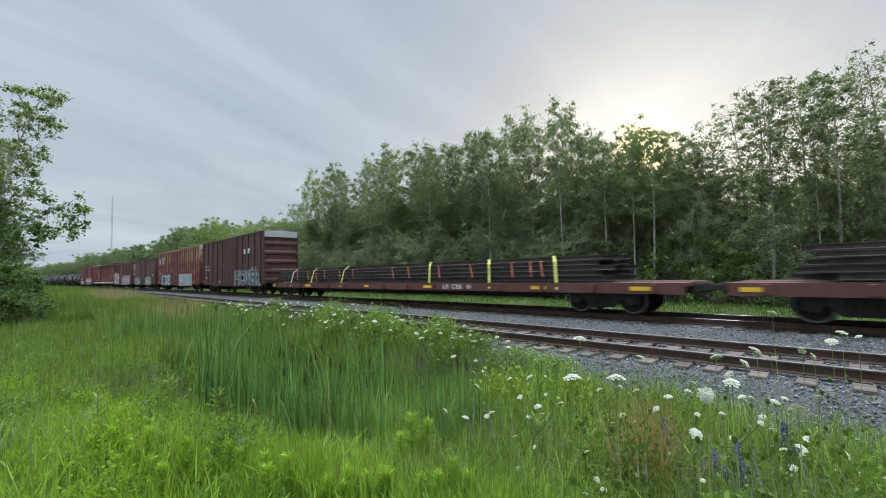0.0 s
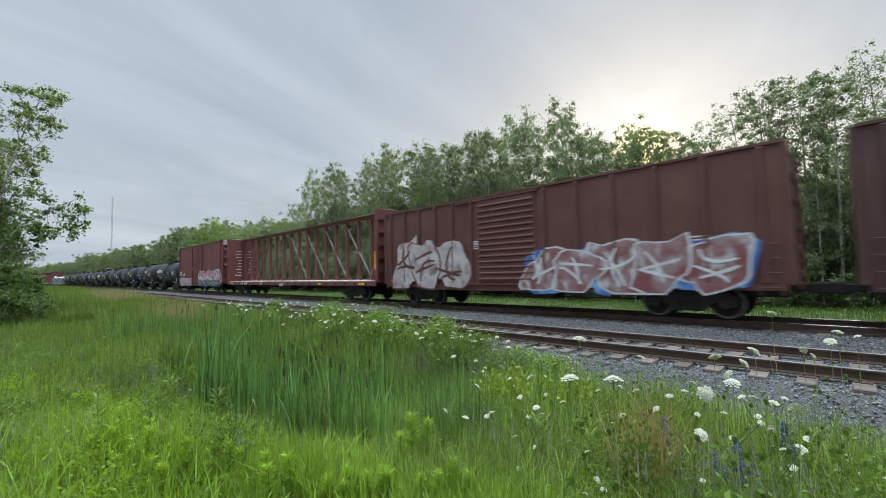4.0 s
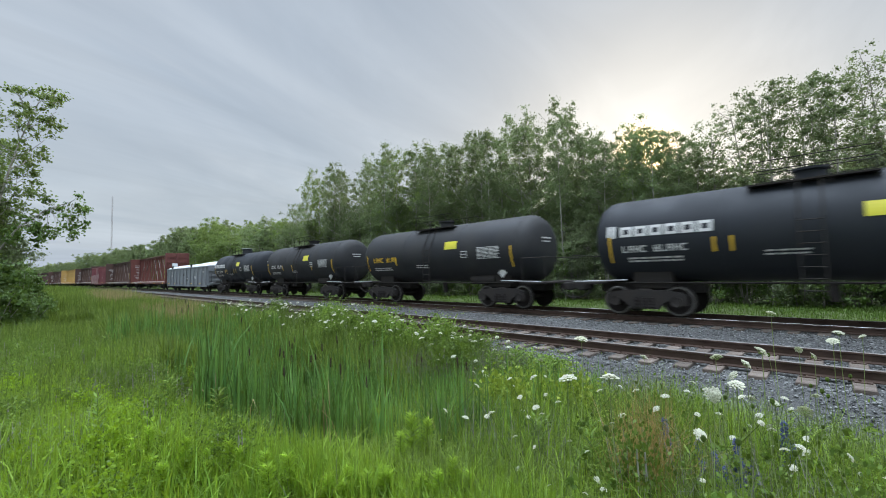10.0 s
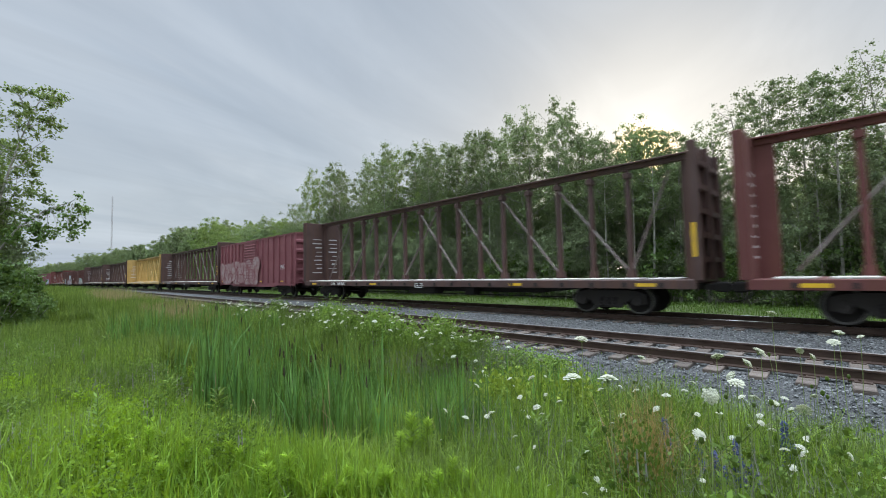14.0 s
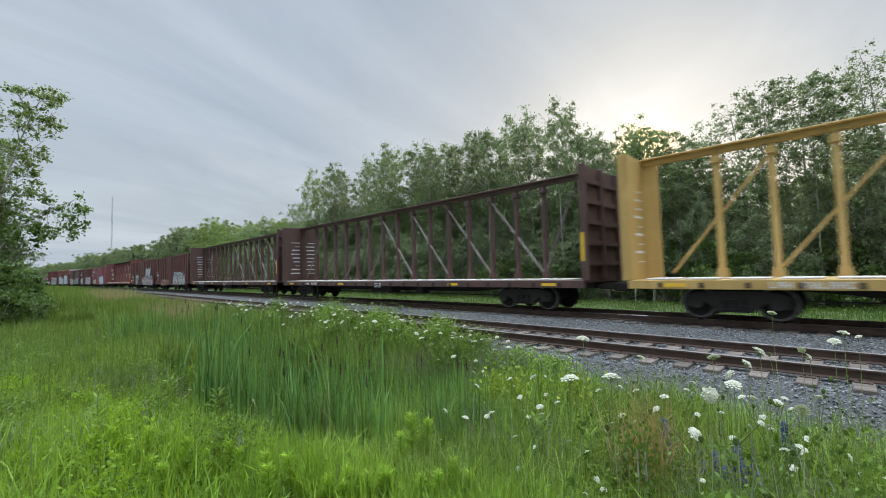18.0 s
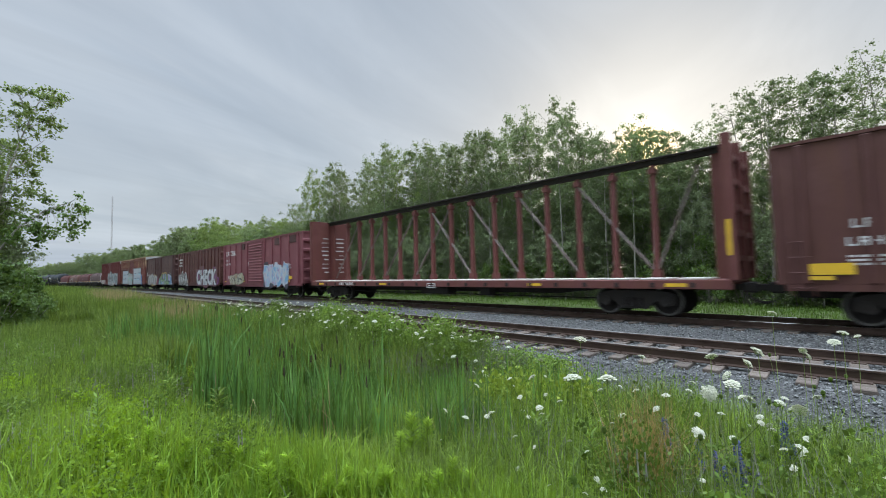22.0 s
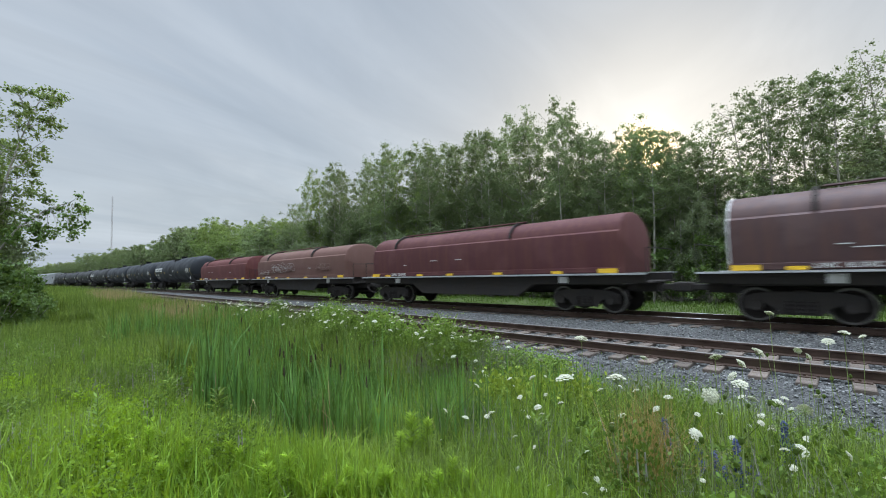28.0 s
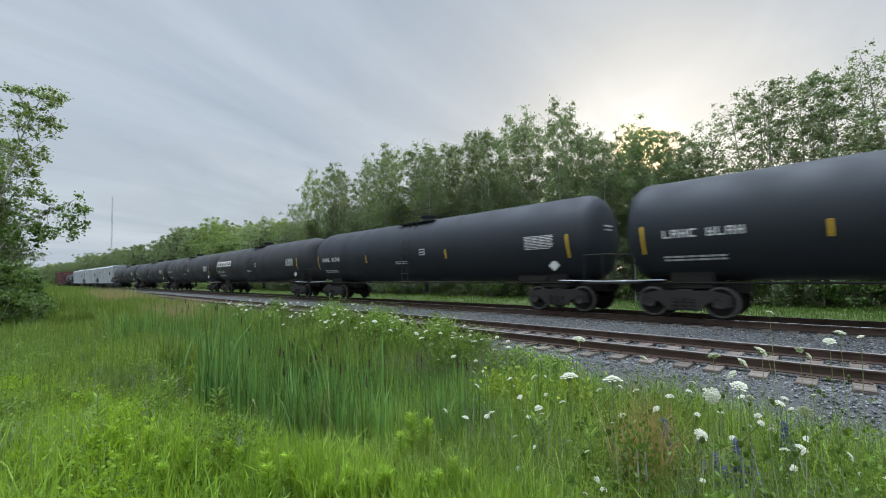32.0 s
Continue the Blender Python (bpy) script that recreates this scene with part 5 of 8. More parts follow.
def word_bars(x, z, h, letters, gap=0.3):
    """A word as plain strokes: x, z, letter height, number of letters (0: a space)."""
    rows = []
    w, e = h * 0.72, h * 0.20
    for i, k in enumerate(letters):
        if k:
            rows += [(x, z, e, h), (x + w - e, z, e, h)] if i % 3 else [(x, z, e, h)]
            rows += [(x + e, z + (h - e) * (0.0, 0.5, 1.0)[(i * 2) % 3], w - (2 * e if i % 3 else e), e)]
            if i % 2:
                rows += [(x + e, z + (h - e) * (1.0, 0.0, 0.5)[(i * 2) % 3], w - (2 * e if i % 3 else e), e)]
        x += w + h * gap
    return rows


def text_block(rng, x, z, w, n, h=0.05, step=0.09):
    """n ragged lines of small lettering."""
    rows = []
    for i in range(n):
        a = x
        while a < x + w - 0.12:
            b = rng.uniform(0.1, 0.34)
            rows.append((a, z - i * step, min(b, x + w - a), h))
            a += b + 0.05
    return rows


def flat_text(body, size, offset=0.0, shear=0.0):
    """Mesh points and faces of a word in the plain built-in lettering."""
    cu = bpy.data.curves.new("word", "FONT")
    cu.body, cu.size, cu.offset, cu.shear = body, size, offset, shear
    cu.resolution_u = 2
    cu.space_character = 0.98
    ob = bpy.data.objects.new("word", cu)
    me = bpy.data.meshes.new_from_object(ob)
    vs = [(v.co.x, v.co.y) for v in me.vertices]
    fs = [tuple(p.vertices) for p in me.polygons]
    bpy.data.objects.remove(ob)
    bpy.data.curves.remove(cu)
    bpy.data.meshes.remove(me)
    return vs, fs


GRAF = {}


def spray(name, c1, c2, c3, scale=1.2):
    """Spray paint: drifts of two or three colours."""
    if name in GRAF:
        return GRAF[name]
    m, N, L, b, out = node_kit("spray_" + name)
    vec = N("ShaderNodeTexCoord").outputs["Object"]
    a = noise_fac(N, L, vec, scale, 3, (1, 1, 1.6), 0.40, 0.62)
    d = noise_fac(N, L, vec, scale * 2.3, 4, (1, 1, 0.6), 0.52, 0.66)
    f = noise_fac(N, L, vec, 26, 3, (1, 1, 1), 0.3, 0.8)
    col = mix_col(N, L, a, c1, c2)
    col = mix_col(N, L, d, col, c3)
    col = mix_col(N, L, times(N, L, f, 0.2), col, (0.12, 0.06, 0.05))
    L(col, b.inputs["Base Color"])
    b.inputs["Roughness"].default_value = 0.55
    GRAF[name] = m
    return m


def blob(rng, cx, cz, w, h, n=14, rough=0.18):
    """A rounded uneven outline."""
    out = []
    for i in range(n):
        t = 2 * math.pi * i / n
        k = 1 + rng.uniform(-rough, rough)
        e = 0.55
        out.append((cx + w / 2 * k * math.copysign(abs(math.cos(t)) ** e, math.cos(t)), cz + h / 2 * k * math.copysign(abs(math.sin(t)) ** e, math.sin(t))))
    return out


def sheet(polys, y, thick=0.004):
    sh = Shape()
    for p in polys:
        sh.slab(p, y - thick, y + 0.002)
    return sh


def ribbon(p, q, r, wide):
    """A bent stroke from p over q to r, thin at both ends."""
    left, right = [], []
    for i in range(7):
        t = i / 6
        x = (1 - t) ** 2 * p[0] + 2 * t * (1 - t) * q[0] + t * t * r[0]
        z = (1 - t) ** 2 * p[1] + 2 * t * (1 - t) * q[1] + t * t * r[1]
        dx, dz = (q[0] - p[0]) * (1 - t) + (r[0] - q[0]) * t, (q[1] - p[1]) * (1 - t) + (r[1] - q[1]) * t
        d = math.hypot(dx, dz) or 1.0
        k = wide * (0.25 + 0.75 * math.sin(math.pi * (0.12 + 0.76 * t)))
        left.append((x - dz / d * k, z + dx / d * k))
        right.append((x + dz / d * k, z - dx / d * k))
    return left + right[::-1]


def letters_like(rng, x, z, w, h, n):
    """Swollen interlocking shapes with pointed corners and bent strokes: sprayed lettering that says nothing."""
    fills, lines = [], []
    step = w / n
    for i in range(n):
        cx, cz = x + (i + 0.5 + rng.uniform(-0.12, 0.12)) * step, z + h / 2 + rng.uniform(-0.05, 0.06) * h
        hh, ww = h * rng.uniform(0.82, 1.12), step * rng.uniform(1.15, 1.6)
        sh = rng.uniform(-0.25, 0.45)
        ph = [rng.uniform(0, 6.28) for _ in range(3)]
        spike, up = rng.uniform(0.9, 2.4), rng.uniform(0.15, 0.42)
        out = []
        for k in range(22):
            t = 2 * math.pi * k / 22
            rad = 1 + 0.13 * math.sin(2 * t + ph[0]) + 0.12 * math.sin(3 * t + ph[1]) + 0.08 * math.sin(5 * t + ph[2])
            rad += up * max(0.0, 1 - abs(t - spike) / 0.32) + 0.25 * max(0.0, 1 - abs(t - spike - 2.9) / 0.3)
            px = ww / 2 * rad * math.copysign(abs(math.cos(t)) ** 0.75, math.cos(t))
            pz = hh / 2 * rad * math.copysign(abs(math.sin(t)) ** 0.75, math.sin(t))
            out.append((cx + px + sh * pz, max(cz + pz, z - 0.06 * h)))
        fills.append(out)
        for k in range(3):
            a = rng.uniform(0, 6.28)
            b = a + rng.uniform(1.6, 3.4)
            p = (cx + 0.36 * ww * math.cos(a), cz + 0.40 * hh * math.sin(a))
            q = (cx + rng.uniform(-0.3, 0.3) * ww, cz + rng.uniform(-0.3, 0.3) * hh)
            r = (cx + 0.36 * ww * math.cos(b), cz + 0.40 * hh * math.sin(b))
            lines.append(ribbon(p, q, r, 0.035 * h))
    return fills, lines


def graffiti(car, rng, x, z, w, h, n, fill, line, y, halo=None, word="", shear=0.0):
    """A sprayed piece on the camera's side: halo, dark outline, fill and inner strokes, each 4 mm over the last."""
    base = part("graffiti", sheet([blob(rng, x + w * (i + 0.5) / 5, z + h * 0.48 + rng.uniform(-0.1, 0.1) * h, w / 5 * 1.5, h * rng.uniform(0.9, 1.25), 14, 0.2) for i in range(5)], y), halo, car,
                "sprayed graffiti") if halo else None
    if base:
        base["kind"] = "stuff"
    top = base or car
    if word:
        for mat, off, lift in ((line, 0.100, 0.005), (fill, 0.045, 0.010)):
            vs, fs = flat_text(word, 1.0, off, shear)
            x0, x1 = min(v[0] for v in vs), max(v[0] for v in vs)
            z0, z1 = min(v[1] for v in vs), max(v[1] for v in vs)
            grow = 1.0 if mat is fill else 1.04
            sh = Shape()
            sh.add([(x + w / 2 + ((v[0] - x0) / (x1 - x0) - 0.5) * w * grow, y - lift, z + h / 2 + ((v[1] - z0) / (z1 - z0) - 0.5) * h * grow) for v in vs], fs)
            part("graffiti_letters", sh, mat, top, "sprayed lettering")
        return
    fills, lines = letters_like(rng, x, z, w, h, n)
    cxz = [(sum(p[0] for p in f) / len(f), sum(p[1] for p in f) / len(f)) for f in fills]
    edge = [[(c[0] + (px - c[0]) * 1.09, c[1] + (pz - c[1]) * 1.07) for px, pz in f] for f, c in zip(fills, cxz)]
    for i, (e, f) in enumerate(zip(edge, fills)):
        lift = 0.006 + 0.010 * (i % 2)
        letter = part("graffiti_letter", sheet([e], y - lift), line, top, "sprayed outline")
        part("letter_fill", sheet([f], y - lift - 0.005), fill[i % len(fill)] if isinstance(fill, list) else fill, letter if top is car else top, "sprayed fill")
    part("graffiti_stroke", sheet(lines, y - 0.026), line, top, "sprayed strokes")["kind"] = "stuff"


def block_letters(car, x, z, w, h, shapes, fill, line, inner, y):
    """Sprayed block letters: a dark ground, one pale block a letter, and slots cut by dark and tinted bars. Slots: from, to (0 to 1 across), height, tinted share."""
    ground = part("graffiti", sheet([[(x - 0.06, z - 0.05), (x + w + 0.10, z - 0.03), (x + w + 0.05, z + h + 0.07), (x - 0.03, z + h + 0.08)]], y - 0.020), line, car, "sprayed dark ground of block lettering")
    step = w / len(shapes)
    for i, slots in enumerate(shapes):
        a, b = x + i * step + 0.03, x + (i + 1) * step - 0.03
        lean = 0.04 * (-1) ** i
        part("letter_block", sheet([[(a, z), (b, z + 0.02), (b + lean, z + h - 0.03), (a + lean, z + h)]], y - 0.026), fill, ground, "sprayed pale block letter")
        for p, q, at, tint in slots:
            u, v, e = a + (b - a) * p, a + (b - a) * q, 0.13 * h
            part("letter_slot", sheet([[(u, z + at * h), (v, z + at * h), (v, z + at * h + e), (u, z + at * h + e)]], y - 0.032), line, ground, "dark slot")
            if tint:
                part("letter_slot", sheet([[(u + 0.04, z + at * h), (v, z + at * h), (v, z + at * h + e * tint), (u + 0.04, z + at * h + e * tint)]], y - 0.038), inner, ground, "tinted slot")


def mural(car, x, z, w, h, ground, pieces, line, y):
    """An angular sprayed piece: a dark ground, and on it slanted strokes, each on a pale edge of its own. Corners run from 0 to 1 across and up."""
    def put(p):
        return [(x + a * w, z + b * h) for a, b in p]
    base = part("graffiti", sheet([put(ground)], y - 0.004), line, car, "sprayed dark ground")
    pale = spray("pale_line", (0.62, 0.64, 0.64), (0.5, 0.52, 0.52), (0.62, 0.64, 0.64))
    for i, (p, col) in enumerate(pieces):
        p = put(p)
        cx, cz = sum(a for a, b in p) / len(p), sum(b for a, b in p) / len(p)
        lift = 0.010 + 0.012 * (i % 3)
        part("stroke_edge", sheet([[(cx + (a - cx) * 1.07, cz + (b - cz) * 1.05) for a, b in p]], y - lift), pale, base, "sprayed pale edge")
        part("stroke", sheet([p], y - lift - 0.006), col, base, "sprayed stroke")


def ladder(car, x, y, z0, z1, w=0.42, mat=None, rungs=6, end=False):
    sh = Shape()
    if end:
        for dy in (0, w):
            sh.rod((x, y + dy, z0), (x, y + dy, z1), 0.018, 5)
        for i in range(rungs):
            z = z0 + (z1 - z0) * (i + 0.5) / rungs
            sh.rod((x, y, z), (x, y + w, z), 0.014, 5)
    else:
        for dx in (0, w):
            sh.rod((x + dx, y, z0), (x + dx, y, z1), 0.018, 5)
        for i in range(rungs):
            z = z0 + (z1 - z0) * (i + 0.5) / rungs
            sh.rod((x, y, z), (x + w, y, z), 0.014, 5)
    part("ladder", sh, mat, car)


def boxcar(label, L, top, mat, seed, door=(0.0, 3.0), ribs=None, white_top=False, frame_rows=False, door_mat=None, door_kind="plug",
           dark_patches=False, sill=None, roof_mat=None, z0=0.98, beads=False):
    """A boxcar: body, ribs, doors, corrugated ends, roof, sill, ladders and trucks. top: height of the eaves."""
    rng = random.Random(seed)
    car = thing("boxcar", label, "boxcar", "wagons of the train")
    hw, hl = 1.38, L / 2
    body = part("body", Shape().box(-hl + 0.06, hl - 0.06, -hw, hw, z0, top, 0.03), mat, car)
    # roof with a shallow ridge and cross seams
    rise = 0.16
    rf = Shape().prism([(-hw - 0.05, top - 0.02), (-hw - 0.05, top + 0.05), (0, top + rise), (hw + 0.05, top + 0.05), (hw + 0.05, top - 0.02)], -hl, hl)
    roof = part("roof", rf, roof_mat or mat, car)
    seam = Shape().prism([(-hw - 0.06, top + 0.0), (-hw - 0.06, top + 0.075), (0, top + rise + 0.03), (hw + 0.06, top + 0.075), (hw + 0.06, top + 0.0)], -0.03, 0.03).data("roof_seam", roof_mat or mat)
    n = int(L / 1.2)
    for i in range(n):
        part("roof_seam", seam, None, roof, at=pose(-hl + L * (i + 0.5) / n, 0, 0))
    # ends: pressed horizontal corrugations
    prof = [(0.0, z0)]
    steps = 5
    band = (top - z0 - (0.45 if white_top else 0.1)) / steps
    for i in range(steps):
        z = z0 + band * i
        prof += [(0.02, z + 0.05), (0.10, z + 0.16), (0.10, z + band * 0.42), (0.02, z + band * 0.58)]
    prof += [(0.02, top - 0.02), (0.0, top)]
    end = Shape()
    k = len(prof)
    end.add([(x, y, z) for y in (-hw + 0.05, hw - 0.05) for x, z in prof], [(i, i + 1, k + i + 1, k + i) for i in range(k - 1)] + [tuple(range(k)), tuple(range(2 * k - 1, k - 1, -1))])
    endm = end.data("end_panel", mat)
    for s in (-1, 1):
        e = part("end_panel", endm, None, car, at=pose(s * (hl - 0.06), 0, 0, 0, 0, 0 if s > 0 else 180))
        for y in (-hw + 0.02, hw - 0.02):
            part("corner_post", Shape().box(-0.02, 0.13, y - 0.05, y + 0.05, z0, top, 0.015), mat, e)
        if white_top:
            part("end_cap", Shape().prism([(-hw + 0.04, top - 0.42), (-hw + 0.04, top + 0.03), (0, top + 0.13), (hw - 0.04, top + 0.03), (hw - 0.04, top - 0.42)], 0.02, 0.135), M["galv"], e, "bare galvanised cap")
        ladder(e, 0.17, -hw + 0.1, z0 - 0.1, z0 + 1.9, 0.42, mat, 6, True)
    # side sills and centre sill
    sp = sill or [(-hl + 0.1, z0 + 0.02), (hl - 0.1, z0 + 0.02), (hl - 0.1, z0 - 0.14), (hl - 3.0, z0 - 0.14), (hl - 3.6, z0 - 0.26), (-hl + 3.6, z0 - 0.26), (-hl + 3.0, z0 - 0.14), (-hl + 0.1, z0 - 0.14)]
    for y in (-hw + 0.01, hw - 0.07):
        part("side_sill", Shape().slab(sp, y - 0.02, y + 0.06), mat, car)
    part("centre_sill", Shape().box(-hl + 0.2, hl - 0.2, -0.3, 0.3, 0.62, z0, 0.02).box(-0.5, 1.3, -0.9, -0.3, 0.45, 0.85, 0.03).box(-3.0, -1.4, 0.2, 0.8, 0.5, 0.9, 0.03), M["under"], car)
    part("brake_rod", Shape().rod((-hl + 3, -0.55, 0.52), (hl - 3, -0.55, 0.50), 0.02, 5), M["under"], car)
    # ribs
    dx, dw = door
    rib_n = ribs if ribs is not None else 7
    rib = Shape().box(-0.055, 0.055, -0.10, 0.02, z0 + 0.03, top - 0.05, 0.02).data("rib", M["p_rib"] if frame_rows else mat)
    spans = [(-hl + 0.5, dx - dw / 2 - 0.35), (dx + dw / 2 + 0.35, hl - 0.5)]
    total = sum(b - a for a, b in spans)
    for a, b in spans:
        cnt = max(2, round(rib_n * 2 * (b - a) / total))
        for i in range(cnt):
            x = a + (b - a) * i / (cnt - 1)
            part("rib", rib, None, body, at=pose(x, -hw, 0))
            part("rib", rib, None, body, at=pose(x, hw, 0, 0, 0, 180))
        if frame_rows:
            for z in (z0 + 0.06, z0 + (top - z0) * 0.60, top - 0.36):
                part("rail_rib", Shape().box(a - 0.3, b + 0.3, -hw - 0.085, -hw + 0.01, z, z + 0.10, 0.02), M["p_rib"], body)
    # smooth sides: lap seams, or pressed lengthwise beads in staggered runs
    if rib_n == 0:
        seam = Shape().box(-0.035, 0.035, -0.014, 0.01, z0 + 0.03, top - 0.05).data("panel_seam", mat)
        bead = Shape().prism([(-0.0, 0), (-0.03, 0.025), (-0.03, 0.055), (-0.0, 0.08)], 0, 1).data("side_bead", mat)
        for a, b in spans:
            cnt = max(2, round((b - a) / 1.3))
            for i in range(1, cnt):
                part("panel_seam", seam, None, body, at=pose(a + (b - a) * i / cnt, -hw, 0))
            if beads:
                for i, z in enumerate((1.7, 2.35, 3.0, 3.65)):
                    m = 0.35 + 0.5 * (i % 2)
                    part("side_bead", bead, None, body, at=pose(a + m, -hw, z) @ Matrix.Diagonal((b - a - 2 * m, 1, 1, 1)))
    # doors with their tracks
    for s in (-1, 1):
        at = pose(0, -hw, 0) if s < 0 else pose(2 * dx, hw, 0, 0, 0, 180)
        ob = part("door", Shape().box(dx - dw / 2, dx + dw / 2, -0.06, 0.03, z0 + 0.06, top - 0.14, 0.02), door_mat or mat, car, at=at)
        if door_kind == "corrugated":
            m = 14
            ridge = Shape().prism([(-0.055, 0), (-0.11, 0.045), (-0.11, 0.075), (-0.055, 0.13)], dx - dw / 2 + 0.08, dx + dw / 2 - 0.08).data("door_ridge", door_mat or mat)
            for i in range(m):
                part("door_ridge", ridge, None, ob, at=pose(0, 0, z0 + 0.14 + (top - z0 - 0.34) * i / m))
        elif door_kind == "plug":
            ridge = Shape().prism([(-0.055, 0), (-0.085, 0.02), (-0.085, 0.05), (-0.055, 0.07)], dx - dw / 2 + 0.06, dx + dw / 2 - 0.06).data("door_ridge", door_mat or mat)
            for i in range(5):
                part("door_ridge", ridge, None, ob, at=pose(0, 0, z0 + 0.30 + (top - z0 - 0.7) * i / 4.4))
            rod = Shape().rod((0, -0.10, z0 + 0.15), (0, -0.10, top - 0.3), 0.022, 5).data("lock_rod", door_mat or mat)
            for x in (-0.9, -0.3, 0.3, 0.9):
                part("lock_rod", rod, None, ob, at=pose(dx + x * dw / 2.6, 0, 0))
            part("door_lever", Shape().box(dx - 0.28, dx + 0.28, -0.14, -0.05, z0 + 0.75, z0 + 0.82), door_mat or mat, ob)
        else:
            stile = Shape().box(-0.04, 0.04, -0.10, -0.05, z0 + 0.1, top - 0.2).data("door_stile", door_mat or mat)
            for i in range(4):
                part("door_stile", stile, None, ob, at=pose(dx - dw / 2 + dw * (i + 0.5) / 4, 0, 0))
        for za, zb in ((top - 0.13, top - 0.05), (z0 - 0.02, z0 + 0.05)):
            part("door_track", Shape().box(dx - dw * 0.95, dx + dw * 0.55, -0.09, 0.02, za, zb), mat, car,
                 at=pose(0, -hw if s < 0 else hw, 0) if s < 0 else pose(2 * dx, hw, 0, 0, 0, 180))
    # small darker patches near the eaves
    if dark_patches:
        for x in dark_patches:
            part("side_patch", Shape().box(x, x + 1.0, -hw - 0.035, -hw + 0.01, top - 0.62, top - 0.12, 0.01), M["p_brown"], body, "darker patch")
    ladder(car, hl - 0.62, -hw - 0.07, z0 - 0.25, z0 + 1.2, 0.42, mat, 4)
    ladder(car, -hl + 0.2, -hw - 0.07, z0 - 0.25, z0 + 1.2, 0.42, mat, 4)
    # lettering and reflectors
    y = -hw - 0.002
    rows = []
    rows += text_block(rng, -hl + 1.2, z0 + 0.62, 0.7, 3, 0.05)
    rows += text_block(rng, hl - 2.4, z0 + 1.3, 0.8, 4, 0.04)
    rows += text_block(rng, dx - dw / 2 - 0.28, z0 + 1.7, 0.5, 4, 0.05)
    part("stencils", bars(rows, y), M["white"], car, "small white stencilled lettering as plain bars")
    for x in (-hl + 0.5, dx - dw / 2 - 1.2, dx + dw / 2 + 0.9, hl - 2.2):
        part("reflector", bars([(x, z0 + 0.12, 0.45, 0.09)], y - 0.08), M["yellow"], car, "yellow reflector strip")
    add_gear(car, L, hl - 2.35, hl - 0.05)
    return car, -hw - 0.084, hl


def tank_car(label, L, r, zc, mat, seed, dome=0, brand=0, lime=0, ybars=(), marks="white"):
    """A tank car on stub sills: shell, saddles, ladders, top platform and rails."""
    rng = random.Random(seed)
    car = thing("tank_car", label, "tank car", "wagons of the train")
    hl = L / 2
    prof = [(-hl, 0.05), (-hl + 0.02, r * 0.35), (-hl + 0.10, r * 0.68), (-hl + 0.24, r * 0.88), (-hl + 0.46, r * 0.985), (-hl + 0.62, r)]
    prof += [(-hl / 3, r), (0, r), (hl / 3, r)] + [(-a, b) for a, b in reversed(prof)]
    shell = part("shell", Shape().turned(prof, "x", 40, (0, 0, zc)), mat, car, smooth=True)
    for x in (-hl / 3, hl / 3, -hl + 0.64, hl - 0.64):
        part("weld_band", Shape().turned([(x - 0.025, r + 0.001), (x - 0.02, r + 0.008), (x + 0.02, r + 0.008), (x + 0.025, r + 0.001)], "x", 40, (0, 0, zc)), mat, shell, smooth=True)
    # manway with its platform and railings
    top = zc + r
    if dome:
        part("dome", Shape().turned([(top - 0.15, 0.44), (top + 0.34, 0.43), (top + 0.40, 0.38), (top + 0.42, 0.1)], "z", 18), mat, car, smooth=True)
        part("dome_cap", Shape().turned([(top + 0.42, 0.50), (top + 0.47, 0.50), (top + 0.49, 0.2)], "z", 18), M["galv"], car, "pale flat cap")
    else:
        part("manway", Shape().turned([(top - 0.1, 0.34), (top + 0.16, 0.33), (top + 0.20, 0.40), (top + 0.26, 0.40), (top + 0.28, 0.1)], "z", 16), mat, car, smooth=True)
    plat = Shape()
    for y in (-0.72, 0.72):
        plat.box(-1.25, 1.25, y - 0.22, y + 0.22, top - 0.16, top - 0.12)
    part("walkway", plat, M["under"], car)
    rails = Shape()
    for y in (-0.93, 0.93):
        for x in (-1.2, -0.4, 0.4, 1.2):
            rails.rod((x, y, top - 0.3), (x, y, top + 0.45), 0.014, 5)
        for z in (0.2, 0.45):
            rails.rod((-1.2, y, top + z), (1.2, y, top + z), 0.012, 5)
    part("handrail", rails, M["under"], car)
    lad = Shape()
    for x in (-0.22, 0.22):
        lad.rod((x, -r - 0.12, 0.75), (x, -r - 0.1, zc + 0.2), 0.018, 5)
        lad.rod((x, -r - 0.1, zc + 0.2), (x, -0.85, top - 0.05), 0.018, 5)
    for i in range(7):
        z = 0.85 + (zc - 0.7) * i / 6
        lad.rod((-0.22, -r - 0.11, z), (0.22, -r - 0.11, z), 0.013, 5)
    part("ladder", lad, M["under"], car)
    for s in (-1, 1):
        x = s * (hl - 1.75)
        sad = Shape().box(-0.55, 0.55, -0.85, 0.85, 0.84, zc - r * 0.72, 0.03)
        part("saddle", sad, M["under"], car, at=pose(x, 0, 0))
        st = Shape().box(-1.9, 1.15, -0.32, 0.32, 0.70, 1.02, 0.02)
        part("stub_sill", st, M["under"], car, at=pose(s * (hl - 1.1), 0, 0, 0, 0, 0 if s > 0 else 180))
        dk = Shape().box(-0.35, 0.72, -1.35, 1.35, 1.0, 1.05)
        for y in (-1.3, -0.45, 0.45, 1.3):
            dk.rod((0.68, y, 1.05), (0.68, y, 1.95), 0.016, 5)
        dk.rod((0.68, -1.3, 1.95), (0.68, 1.3, 1.95), 0.016, 5)
        dk.rod((-0.3, -1.3, 1.95), (0.68, -1.3, 1.95), 0.016, 5)
        dk.rod((-0.3, -1.3, 1.05), (-0.3, -1.3, 1.95), 0.016, 5)
